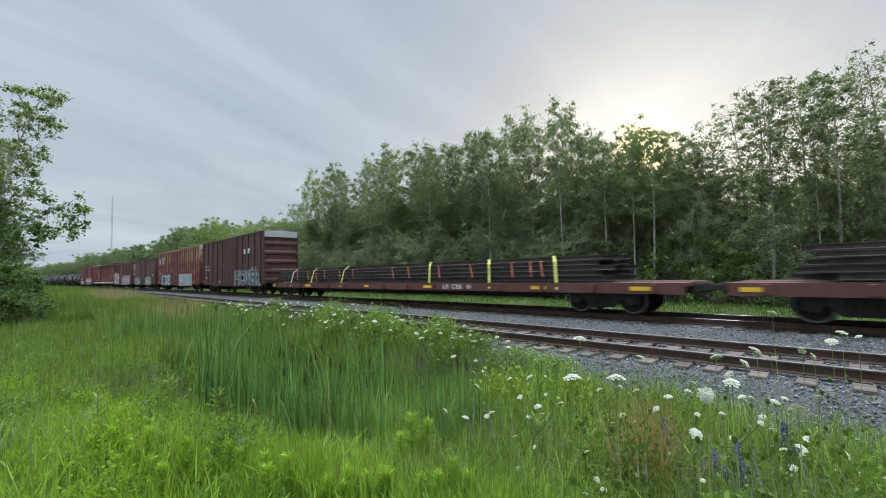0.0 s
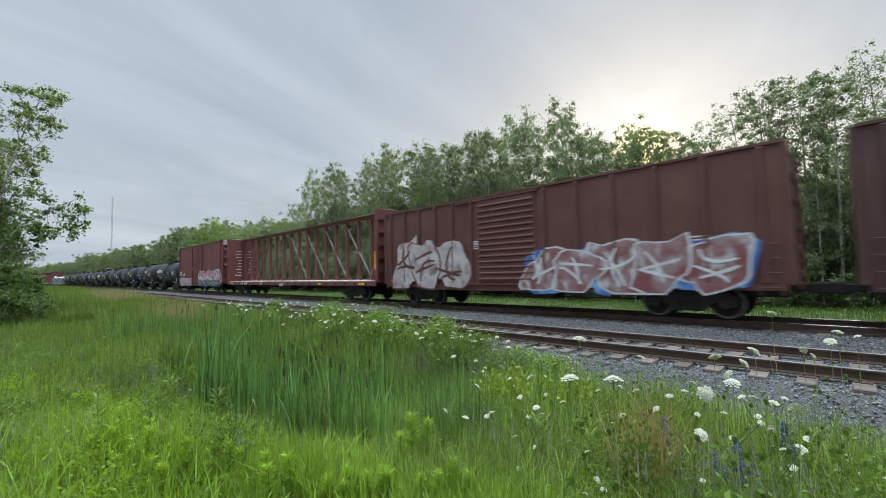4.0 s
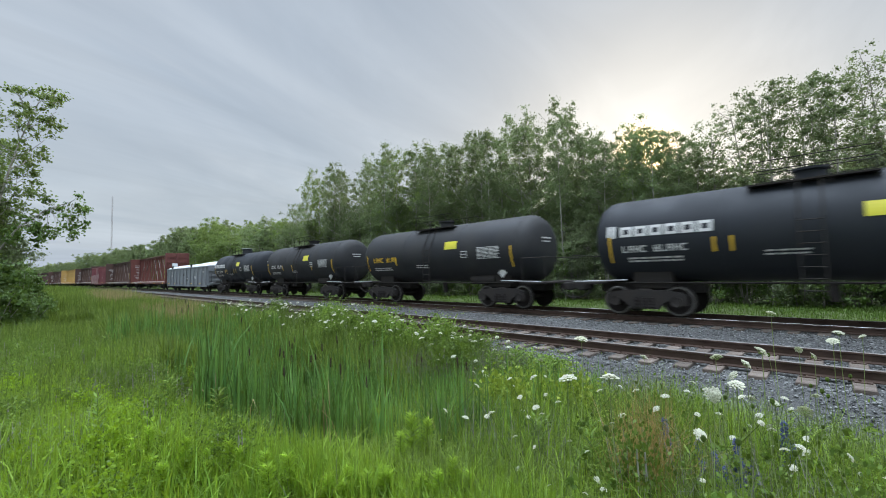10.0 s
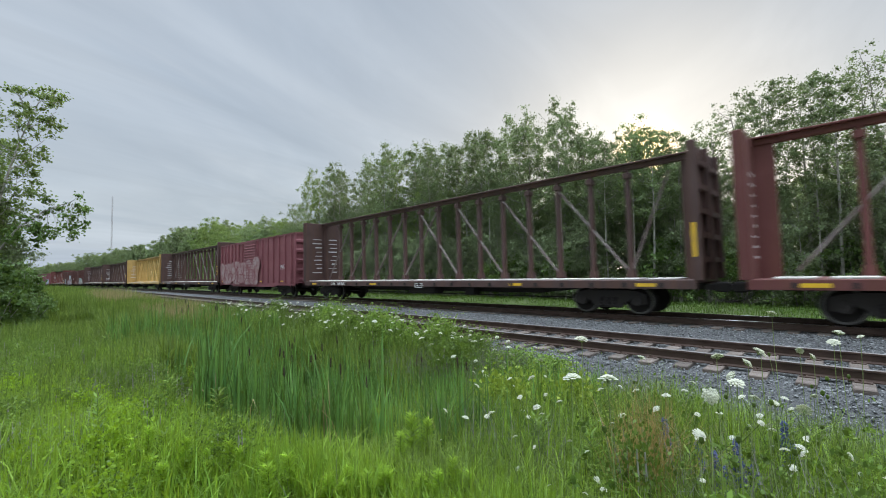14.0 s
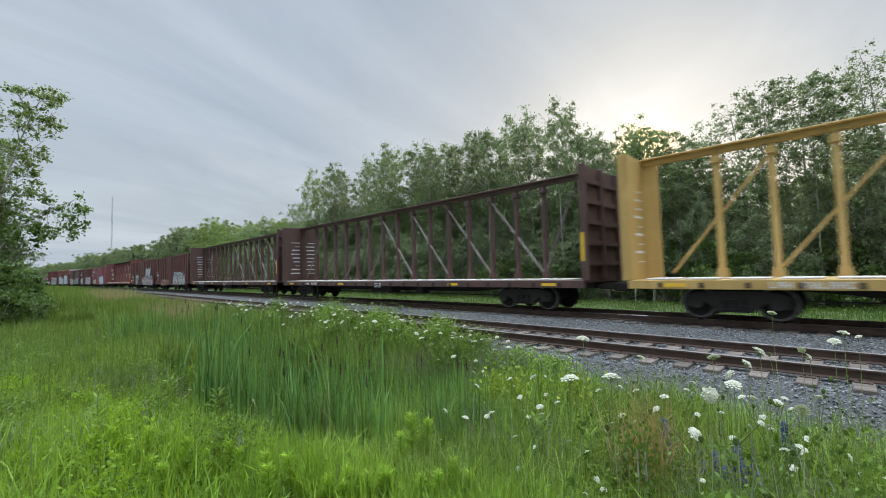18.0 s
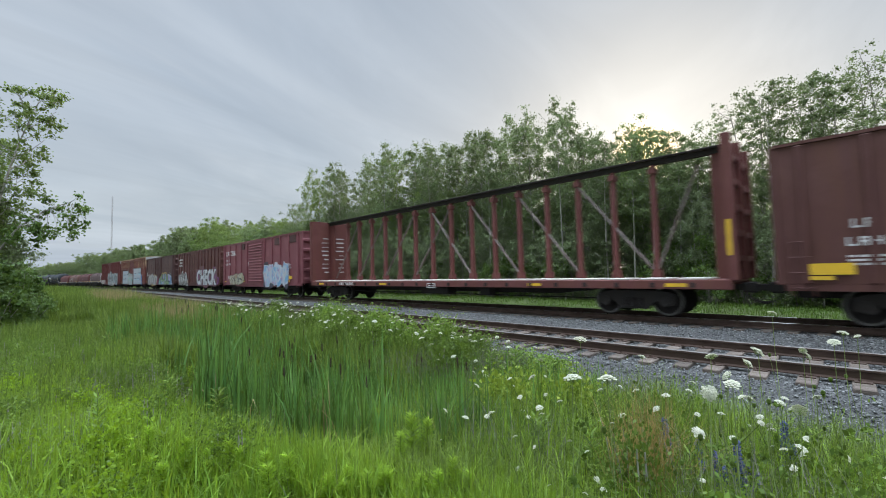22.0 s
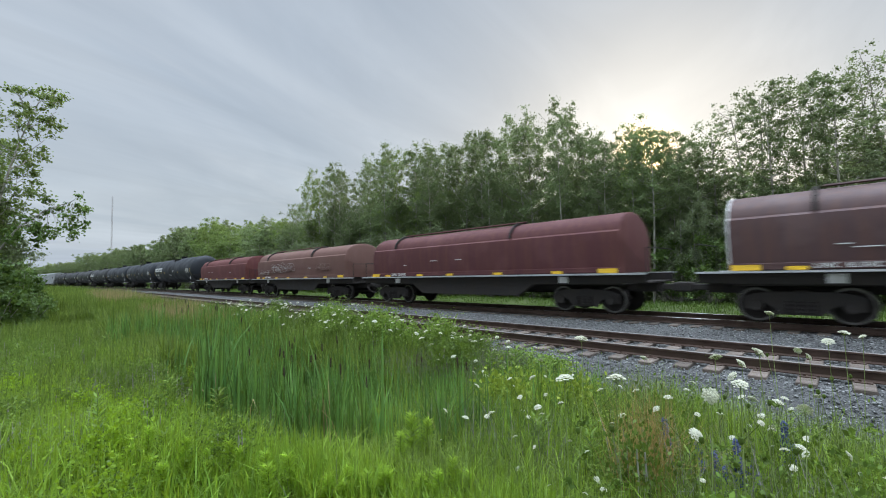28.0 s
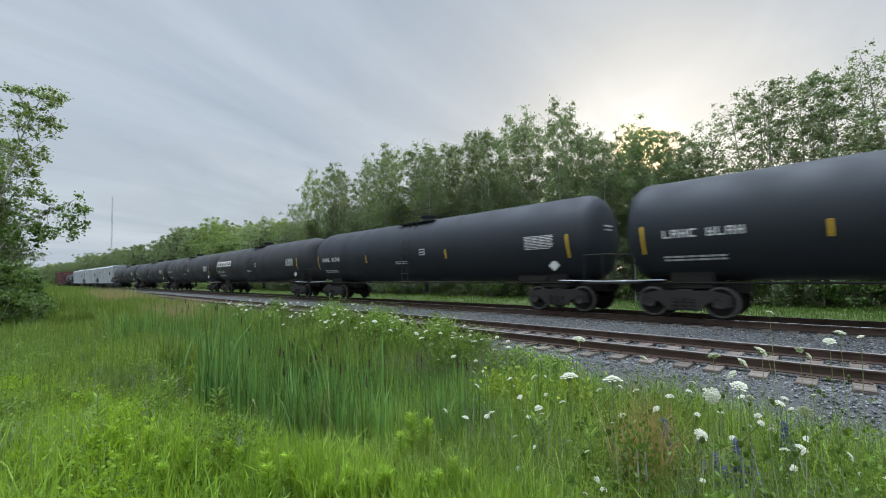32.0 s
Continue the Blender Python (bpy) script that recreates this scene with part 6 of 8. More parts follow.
        part("end_platform", dk, M["under"], car, at=pose(s * (hl - 0.05), 0, 0, 0, 0, 0 if s > 0 else 180))
        part("grab_rail", Shape().rod((s * (hl - 1.2), -1.42, 1.12), (s * (hl + 0.5), -1.42, 1.08), 0.02, 5), M["galv"], car, "pale worn grab rail")
    part("running_pipe", Shape().rod((-hl + 1, -0.9, 1.02), (hl - 1, -0.9, 1.02), 0.03, 5).rod((0.3, -0.5, zc - r), (0.3, -0.5, 0.55), 0.11, 8), M["under"], car)
    part("air_tank", Shape().turned([(-0.7, 0.06), (-0.6, 0.2), (0.6, 0.2), (0.7, 0.06)], "x", 12, (hl - 2.6, -0.75, 1.15)), M["under"], car, smooth=True)

    def wrap(rows, mat_, label_, lift=0.012, name="marking"):
        """Patches that lie on the curved shell."""
        sh = Shape()
        for x, z, w, h in rows:
            n = max(1, math.ceil(h / 0.10))
            vs = []
            for i in range(n + 1):
                q = z + h * i / n
                y = -math.sqrt(max((r + lift) ** 2 - (q - zc) ** 2, 0.01))
                vs += [(x, y, q), (x + w, y, q)]
            sh.add(vs, [(2 * i, 2 * i + 1, 2 * i + 3, 2 * i + 2) for i in range(n)])
        ob = part(name, sh, mat_, shell, label_)
        if len(rows) > 1:
            ob["kind"] = "stuff"

    short = L < 15
    ink = M["yellow"] if marks == "yellow" else M["white"]
    if brand:
        h, z, x0 = (0.31, zc + 0.06, -hl + 1.02) if short else (0.47, zc - 0.06, -hl + 0.95)
        pitch = 0.42 if short else 0.64
        for i in range(6):
            x, w, e = x0 + i * pitch, pitch * 0.86, pitch * 0.23
            v = h * 0.26
            frame_rows = [(x, z, w, v), (x, z + h - v, w, v), (x, z + v, e, h - 2 * v), (x + w - e, z + v, e, h - 2 * v)]
            wrap(frame_rows, M["white"], "white open block of the brand lettering", name="brand_block")
        if short:
            wrap([(x0 - 0.40, z + 0.02, 0.10, 0.34)], M["white"], "white emblem")
            wrap([(x0 - 0.26, z - 0.02, 0.12, 0.38)], M["white"], "white emblem")
        wrap(word_bars(x0 + 0.05, zc - (0.42 if short else 0.62), 0.20, [1, 1, 1, 1, 0, 1, 1, 1, 1, 1], 0.18), M["white"], "white reporting marks as plain bars")
    else:
        wrap(word_bars(-hl + 1.25, zc - 0.30, 0.23, [1, 1, 1, 1, 0, 1, 1, 1, 1], 0.22), ink, "reporting marks as plain bars")
    wrap(text_block(rng, -hl + 1.2, zc - 0.62 if short else zc - 0.85, 1.5, 2, 0.05, 0.09), M["white"], "small stencilled bars")
    wrap(text_block(rng, hl - 2.5, zc + 0.08, 1.15, 9, 0.03, 0.055), M["white"], "stencilled panel of fine bars")
    wrap(text_block(rng, -0.9, zc - 0.55, 0.9, 2, 0.04, 0.09), M["white"], "small stencilled bars")
    for x in ybars:
        wrap([(x, zc - 0.50, 0.07, 0.40)], M["yellow"], "yellow reflector strip", name="reflector")
    for x in (-hl + 0.66, hl - 0.85):
        wrap([(x, zc - 0.72, 0.065, 0.80)], M["yellow"], "yellow reflector strip", name="reflector")
    if lime:
        wrap([(lime, zc + 0.12, 0.72, 0.34)], M["lime"], "yellow panel")
    wrap([(lime + 0.95, zc - 0.28, 0.36, 0.28)], M["white"], "white outlined box")
    wrap([(lime + 0.98, zc - 0.25, 0.30, 0.09)], mat, "dark inner shape", 0.016)
    wrap([(lime + 0.98, zc - 0.12, 0.30, 0.09)], mat, "dark inner shape", 0.016)
    d = 0.20
    x, z = hl - 1.45, zc - 0.95
    y = -math.sqrt(r * r - 0.95 ** 2) - 0.10
    part("placard", Shape().slab([(x - d, z), (x, z - d), (x + d, z), (x, z + d)], y, y + 0.03), M["white"], car, "white diamond placard")
    part("placard_holder", Shape().box(x - 0.05, x + 0.05, y + 0.03, y + 0.16, z - 0.05, z + 0.05), M["under"], car)
    part("end_stencil", Shape().box(hl - 0.02, hl + 0.004, -0.35, 0.25, zc + 0.35, zc + 0.40).box(hl - 0.02, hl + 0.002, -0.3, 0.2, zc + 0.22, zc + 0.26), M["white"], shell, "white stencilled bars")
    add_gear(car, L, hl - 1.55, hl + 0.62 if L < 15 else hl + 0.75)
    return car, hl


def centre_beam(label, L, mat, seed, top=5.0, pads=True, cap=None):
    """A bulkhead flat with a braced centre beam, empty."""
    rng = random.Random(seed)
    car = thing("centre_beam_flatcar", label, "flatcar", "wagons of the train")
    hl = L / 2
    deck = part("deck", Shape().box(-hl, hl, -1.36, 1.36, 1.02, 1.12, 0.02), mat, car)
    for y in (-1.38, 1.32):
        part("side_sill", Shape().slab([(-hl, 1.10), (hl, 1.10), (hl, 0.86), (-hl, 0.86)], y, y + 0.06), mat, car)
    part("centre_sill", Shape().slab([(-hl + 0.2, 1.0), (hl - 0.2, 1.0), (hl - 0.2, 0.8), (hl - 4, 0.78), (hl - 5.5, 0.62), (-hl + 5.5, 0.62), (-hl + 4, 0.78), (-hl + 0.2, 0.8)], -0.35, 0.35), M["under"], car)
    part("brake_gear", Shape().box(-1.2, 0.6, -1.0, -0.35, 0.52, 0.85, 0.04).rod((-hl + 3, -0.6, 0.55), (hl - 3, -0.6, 0.5), 0.02, 5).box(2.4, 2.9, -0.9, -0.4, 0.5, 0.86, 0.03), M["under"], car)
    n = int(L / 1.05)
    pad = Shape().box(-0.40, 0.40, -1.34, -0.28, 1.12, 1.165, 0.01).data("deck_pad", M["deckpad"])
    pin = Shape().box(-0.05, 0.05, -1.42, -1.36, 0.9, 1.04).data("winch", M["under"])
    for i in range(n):
        x = -hl + 0.9 + (L - 1.8) * i / (n - 1)
        if pads:
            part("deck_pad", pad, None, deck, "pale worn deck pad" if i == 0 else "", at=pose(x, 0, 0))
        part("winch", pin, None, deck, at=pose(x, 0, 0))
    # bulkheads
    for s in (-1, 1):
        bh = part("bulkhead", Shape().box(-0.10, 0.0, -1.36, 1.36, 1.1, top + 0.02, 0.02), mat, car, at=pose(s * hl, 0, 0, 0, 0, 0 if s > 0 else 180))
        for z in (1.6, 2.3, 3.0, 3.7, 4.4):
            part("end_rib", Shape().prism([(-1.3, z), (1.3, z), (1.3, z + 0.16), (-1.3, z + 0.16)], 0.0, 0.10), mat, bh)
        for y in (-1.33, 1.33, 0.0):
            part("end_post", Shape().box(-0.02, 0.16, y - 0.07, y + 0.07, 1.1, top, 0.015), mat, bh)
        if s < 0:
            sh = Shape()
            for col in (0.2, -0.95):
                for k in range(9):
                    z = 3.9 - 0.28 * k
                    w = rng.uniform(0.3, 0.7)
                    sh.box(-0.110, -0.10, col, col + w, z, z + rng.uniform(0.03, 0.09))
            part("stencils", sh, M["white"], bh, "white stencilled instructions as plain bars")
        part("reflector", Shape().box(-0.05, 0.05, -1.405, -1.395, 1.75, 2.70), M["yellow"], bh, "yellow reflector strip")
        # solid web behind each bulkhead
        part("web_plate", Shape().box(-0.58, -0.1, -0.05, 0.05, 1.1, top - 0.2), mat, bh)
    # beam: top chord, posts, braces
    ch = Shape().box(-hl, hl, -0.24, 0.24, top - 0.05, top, 0.01).box(-hl, hl, -0.10, 0.10, top - 0.20, top - 0.05)
    part("top_chord", ch, cap or mat, car)
    bays = 16
    post = Shape().box(-0.075, 0.075, -0.10, 0.10, 1.1, top - 0.19, 0.02).slab([(-0.15, 1.1), (0.15, 1.1), (0.10, 1.42), (-0.10, 1.42)], -0.14, 0.14).box(-0.12, 0.12, -0.16, 0.16, top - 0.5, top - 0.3, 0.02).data("post", mat)
    xs = [-hl + 0.9 + (L - 1.8) * i / bays for i in range(bays + 1)]
    for x in xs[1:-1]:
        part("post", post, None, car, at=pose(x, 0, 0))
    lo, hi = 1.3, top - 0.45
    runs = [(0, 2), (2, 4), (4, 6), (6, 8), (9, 7), (11, 9), (13, 11), (15, 13), (15, 16)]
    for a, b in runs:
        part("brace", Shape().rod((xs[a], -0.06, lo), (xs[b], -0.06, hi), 0.042, 6), mat if mat is M["p_yellow"] else M["brace"], car, "diagonal tie bar")
    part("stencil_box", bars([(-0.3, 0.80, 0.5, 0.03), (-0.3, 0.98, 0.5, 0.03), (-0.3, 0.80, 0.03, 0.2), (0.18, 0.80, 0.03, 0.2), (-0.2, 0.88, 0.3, 0.05)], -1.39), M["white"], car, "white stencilled box")
    part("reporting_marks", bars(word_bars(-hl + 3.4, 0.90, 0.15, [1, 1, 1, 0, 1, 1, 1, 1, 1, 1], 0.3), -1.385), M["white"], car, "white reporting marks as plain bars")
    for x in (-hl + 1.0, hl - 1.6, hl * 0.45, -hl * 0.35):
        part("reflector", bars([(x, 0.92, 0.55, 0.10)], -1.385), M["yellow"], car, "yellow reflector strip")
    add_gear(car, L, hl - 2.6, hl - 0.02)
    return car, hl


def gondola(label, L, seed):
    rng = random.Random(seed)
    car = thing("gondola_car", label, "gondola car", "wagons of the train")
    hl, m = L / 2, M["p_grey"]
    part("body", Shape().box(-hl, hl, -1.36, 1.36, 0.78, 2.70, 0.03), m, car)
    part("rim", Shape().box(-hl - 0.03, hl + 0.03, -1.44, 1.44, 2.66, 2.78, 0.02), m, car)
    rib = Shape().slab([(-0.12, 0.80), (0.12, 0.80), (0.09, 2.68), (-0.09, 2.68)], -0.10, 0.02).data("rib", m)
    n = 12
    for i in range(n):
        x = -hl + 0.25 + (L - 0.5) * i / (n - 1)
        part("rib", rib, None, car, at=pose(x, -1.36, 0))
        part("rib", rib, None, car, at=pose(x, 1.36, 0, 0, 0, 180))
    for y in (-1.40, 1.34):
        part("side_sill", Shape().box(-hl, hl, y, y + 0.06, 0.62, 0.80), m, car)
    part("centre_sill", Shape().box(-hl, hl, -0.3, 0.3, 0.6, 0.8).box(-1.0, 0.8, -0.9, -0.3, 0.45, 0.78, 0.03), M["under"], car)
    arc = [(-1.42, 2.74)] + [(1.38 * math.cos(math.pi - math.pi * i / 8), 2.78 + 0.38 * math.sin(math.pi * i / 8)) for i in range(9)] + [(1.42, 2.74)]
    low = [(y, 2.74 + (z - 2.74) * 0.45) for y, z in arc]
    cover = Shape().loft([(-hl + 0.1, low), (-hl + 0.9, [(y, 2.74 + (z - 2.74) * 0.8) for y, z in arc]), (-hl + 2.6, arc), (-hl + 2.64, arc), (hl - 5.6, arc), (hl - 5.55, [(y, z + 0.02 if z > 2.8 else z) for y, z in arc]), (hl - 1.2, [(y, 2.74 + (z - 2.74) * 1.25) for y, z in arc]), (hl - 0.05, low)])
    cov = part("cover", cover, M["tarp"], car, "white fabric-covered lid", smooth=True)
    part("cover_block", Shape().box(-hl + 1.55, -hl + 2.0, -1.25, -0.7, 2.9, 3.5, 0.04), M["tarp"], cov)
    for x in (-hl + 2.62, hl - 5.58):
        part("cover_latch", Shape().box(x - 0.10, x + 0.10, -1.46, -1.30, 2.74, 3.12, 0.02), M["under"], cov, "dark latch")
    for s in (-1, 1):
        e = part("end_wall", Shape().box(0, 0.10, -1.3, 1.3, 0.85, 2.65, 0.02), m, car, at=pose(s * hl, 0, 0, 0, 0, 0 if s > 0 else 180))
        for z in (1.2, 1.7, 2.2):
            part("end_rib", Shape().box(0.09, 0.2, -1.28, 1.28, z, z + 0.12, 0.02), m, e)
        ladder(e, 0.24, -1.3, 0.6, 2.5, 0.42, m, 6, True)
    y = -1.366
    part("sign_panel", bars([(-hl + 2.0, 2.12, 0.95, 0.32), (-hl + 2.0, 1.74, 0.95, 0.32)], y), M["under"], car, "black number panels")
    part("reporting_marks", bars(word_bars(-hl + 2.06, 2.17, 0.22, [1] * 4, 0.15) + word_bars(-hl + 2.06, 1.79, 0.22, [1] * 4, 0.15), y - 0.006), M["white"], car, "white reporting marks as plain bars")
    part("small_panel", bars([(-0.9, 1.85, 0.55, 0.26)], y), M["under"], car, "small dark panel")
    z, x, d = 1.5, 1.0, 0.24
    part("placard", Shape().slab([(x - d, z), (x, z - d), (x + d, z), (x, z + d)], y - 0.02, y), M["under"], car, "dark diamond placard")
    part("placard_mark", Shape().slab([(x - d * 0.7, z), (x, z - d * 0.7), (x + d * 0.7, z), (x, z + d * 0.7)], y - 0.03, y - 0.021), M["white"], car)
    part("stencils", bars(text_block(rng, hl - 4.4, 1.7, 0.5, 3, 0.06, 0.1) + text_block(rng, hl - 1.5, 2.2, 0.6, 2), y), M["white"], car)
    for x in (-hl + 0.5, -hl + 3.5, -1.2, 2.4, hl - 2.5):
        part("reflector", bars([(x, 0.88, 0.5, 0.09)], y - 0.035), M["yellow"], car, "yellow reflector strip")
    add_gear(car, L, hl - 2.2, hl)
    return car, hl


def coil_car(label, L, mat, seed, top=3.36, light_edge=False):
    rng = random.Random(seed)
    car = thing("coil_car", label, "coil car", "wagons of the train")
    hl = L / 2
    sillp = [(-hl - 0.7, 1.30), (hl + 0.7, 1.30), (hl + 0.7, 1.02), (hl - 3.2, 0.98), (hl - 3.9, 0.55), (-hl + 3.9, 0.55), (-hl + 3.2, 0.98), (-hl - 0.7, 1.02)]
    for y in (-1.30, 1.22):
        part("side_sill", Shape().slab(sillp, y, y + 0.08), M["under"], car)
    part("trough", Shape().box(-hl + 0.1, hl - 0.1, -1.2, 1.2, 0.95, 1.3, 0.02).box(-hl - 0.7, hl + 0.7, -0.3, 0.3, 0.72, 1.0), M["under"], car)
    part("walkway", Shape().box(-hl - 0.7, hl + 0.7, -1.52, -1.24, 1.28, 1.33).box(-hl - 0.7, hl + 0.7, 1.24, 1.52, 1.28, 1.33), M["galv"], car, "pale worn walkway edge")
    arc = [(-1.30, 1.34), (-1.34, 2.30), (-1.28, 2.66)] + [(1.18 * math.cos(math.pi - math.pi * i / 10), 2.72 + (top - 2.72) * math.sin(math.pi * i / 10)) for i in range(11)] + [(1.28, 2.66), (1.34, 2.30), (1.30, 1.34)]
    small = [(y * 0.93, 1.34 + (z - 1.34) * 0.93) for y, z in arc]
    hood = part("hood", Shape().loft([(-hl, small), (-hl + 0.10, arc), (hl - 0.10, arc), (hl, small)]), mat, car, smooth=True)
    part("hood_skirt", Shape().box(-hl + 0.06, hl - 0.06, -1.40, -1.30, 1.36, 1.52, 0.01).box(-hl + 0.06, hl - 0.06, 1.30, 1.40, 1.36, 1.52, 0.01), mat, hood)
    for x in (-hl * 0.72, hl * 0.35):
        p = Shape()
        for i in range(6):
            t0, t1 = math.pi - math.pi * i / 12, math.pi - math.pi * (i + 1) / 12
            p.rod((x, 1.24 * math.cos(t0), 2.74 + (top - 2.68) * math.sin(t0)), (x, 1.24 * math.cos(t1), 2.74 + (top - 2.68) * math.sin(t1)), 0.05, 5)
        part("lifting_bracket", p, M["under"], hood, "dark lifting bracket")
    part("stacking_rail", Shape().rod((-hl * 0.7, -0.55, top + 0.02), (hl * 0.4, -0.55, top + 0.02), 0.035, 5).rod((-hl * 0.7, 0.55, top + 0.02), (hl * 0.4, 0.55, top + 0.02), 0.035, 5), mat, hood)
    if light_edge:
        for x in (-hl + 0.06, hl - 0.06):
            ring = [(y * 1.012, 1.34 + (z - 1.34) * 1.008) for y, z in arc]
            part("hood_band", Shape().loft([(x - 0.02, ring), (x + 0.02, ring)]), M["white"], hood, "white end band")
    for s in (-1, 1):
        e = Shape().box(-0.2, 0.5, -1.3, 1.3, 1.02, 1.06)
        for y in (-1.25, 1.25):
            e.rod((0.45, y, 1.06), (0.45, y, 2.1), 0.016, 5)
        e.rod((0.45, -1.25, 2.1), (0.45, 1.25, 2.1), 0.016, 5)
        part("end_platform", e, M["under"], car, at=pose(s * (hl + 0.25), 0, 0, 0, 0, 0 if s > 0 else 180))
    y = -1.525
    part("reporting_marks", bars(word_bars(-hl + 1.7, 1.385, 0.11, [1, 1, 1, 1, 0, 1, 1, 1, 1, 1], 0.3), -1.406), M["white"], car, "white reporting marks as plain bars")
    for x in (-hl + 0.1, -hl + 1.2, -hl + 3.6, -1.0, 1.6, hl - 2.4, hl - 0.75):
        w = 0.62 if x in (-hl + 0.1, hl - 0.75) else 0.4
        part("reflector", bars([(x, 1.345, w, 0.14 if w > 0.5 else 0.09)], -1.41), M["yellow"], car, "yellow reflector strip")
    for x in (-hl + 1.9, hl - 2.2):
        part("placard", bars([(x, 1.02, 0.34, 0.22)], -1.305), M["white"], car, "pale tag plate")
    sm = [(rng.uniform(-hl + 2, hl - 2.5), rng.uniform(1.75, 2.1), rng.uniform(0.2, 0.6), 0.025) for _ in range(3)]
    part("stencils", bars(sm, -1.352), M["white"], hood, "faint chalked marks")
    add_gear(car, L, hl - 1.4, hl + 0.65)
    return car, hl


def rail_flat(label, L, seed, load_front, load_rear, straps=(0.114, 0.230, 0.378, 0.673, 0.813, 0.932)):
    """A flatcar stacked with long used rails under straps."""
    rng = random.Random(seed)
    car = thing("flatcar", label, "flatcar", "wagons of the train")
    hl, m = L / 2, M["p_brown2"]
    part("deck", Shape().box(-hl, hl, -1.34, 1.34, 0.92, 1.03, 0.01), m, car)
    sp = [(-hl, 1.03), (hl, 1.03), (hl, 0.70), (hl - 3.8, 0.68), (hl - 5.5, 0.45), (-hl + 5.5, 0.45), (-hl + 3.8, 0.68), (-hl, 0.70)]
    for y in (-1.36, 1.30):
        part("side_sill", Shape().slab(sp if y > 0 else [(-hl, 1.03), (hl, 1.03), (hl, 0.70), (-hl, 0.70)], y, y + 0.06), m, car)
    part("centre_sill", Shape().slab(sp, -0.35, 0.35), M["under"], car)
    n = 15
    pocket = Shape().box(-0.08, 0.08, -0.10, 0.0, 0.74, 1.0, 0.01).data("stake_pocket", m)
    for i in range(n):
        part("stake_pocket", pocket, None, car, at=pose(-hl + 0.8 + (L - 1.6) * i / (n - 1), -1.36, 0))
    x0, x1 = -hl + load_rear, hl - load_front
    tiers, per = 5, 13
    prof = [(-0.066, 0), (0.066, 0), (0.066, 0.014), (0.010, 0.035), (0.010, 0.125), (0.034, 0.135), (0.034, 0.165), (-0.034, 0.165), (-0.034, 0.135), (-0.010, 0.125), (-0.010, 0.035), (-0.066, 0.014)]
    rail = Shape().prism(prof, x0, x1).data("rail", M["oldrail"])
    stack = part("rail_stack", Shape().box(x0 + 1.0, x0 + 1.2, -1.1, 1.1, 1.03, 1.08), M["deckpad"], car, "stack of long dark used rails")
    z = 1.08
    for t in range(tiers):
        cnt = per if t < 4 else per - 3
        for i in range(cnt):
            y = (i - (cnt - 1) / 2) * 0.175 + rng.uniform(-0.012, 0.012)
            if t not in (0, 4) and 1 < i < cnt - 2:
                continue
            part("rail", rail, None, stack, at=pose(rng.uniform(-0.7, 0.4), y, z))
        z += 0.178
    for k in range(4):
        part("spacer", Shape().box(x0 + 2.2 + k * (x1 - x0 - 5) / 3, x0 + 2.55 + k * (x1 - x0 - 5) / 3, -1.22, 1.22, 1.25 + 0.178, 1.262 + 0.178), M["deckpad"], stack, "pale timber spacer")
    # straps
    def strap(x, mat, y0, z1, lean, full):
        w = 0.042 if full else 0.026
        sh = Shape()
        top = 1.08 + 5 * 0.178
        if full:
            pts = [(x + lean, -1.37, 0.80), (x, -1.16, top - 0.20), (x - lean, -0.95, top + 0.01), (x + 3 * lean, 0.95, top + 0.01), (x + 3 * lean, 1.16, top - 0.2), (x + 2 * lean, 1.37, 0.8)]
        else:
            pts = [(x + lean, y0, z1 - 0.55), (x, y0, z1), (x - 0.02, y0 + 0.2, z1 + 0.02), (x - lean, 0.2, z1 + 0.02)]
        vs, fs = [], []
        for p in pts:
            vs += [(p[0] - w, p[1], p[2]), (p[0] + w, p[1], p[2])]
        for i in range(len(pts) - 1):
            fs.append((2 * i, 2 * i + 1, 2 * i + 3, 2 * i + 2))
        o = len(vs)
        vs += [(a, b - 0.006, c + 0.006) for a, b, c in vs]
        fs += [tuple(o + i for i in f) for f in fs]
        sh.add(vs, fs)
        part("strap", sh, mat, car, "fabric tie-down strap")
    span = x1 - x0
    for f in straps:
        strap(x0 + span * f, M["strap_y"] if f > 0.2 else M["strap_w"], 0, 0, 0.14 if f > 0.6 else -0.14, True)
    top = 1.08 + 5 * 0.178
    for f in (0.134, 0.197, 0.242, 0.284, 0.357, 0.414, 0.56, 0.61, 0.696, 0.772, 0.857, 0.891, 0.909):
        strap(x0 + span * f, M["strap_o"], -1.17, top - rng.choice((0.18, 0.35)), rng.uniform(0.03, 0.16), False)
    part("reporting_marks", bars(word_bars(hl - 9.5, 0.78, 0.18, [1, 1, 0, 1, 1, 1, 1, 1, 1], 0.3), -1.366), M["white"], car, "white reporting marks as plain bars")
    for x in (-hl + 0.25, -hl + 5.2, -2.0, 3.0, hl - 5.0, hl - 1.5):
        part("reflector", bars([(x, 0.80, 0.62, 0.12)], -1.366), M["yellow"], car, "yellow reflector strip")
    add_gear(car, L, hl - 2.5, hl)
    return car, hl


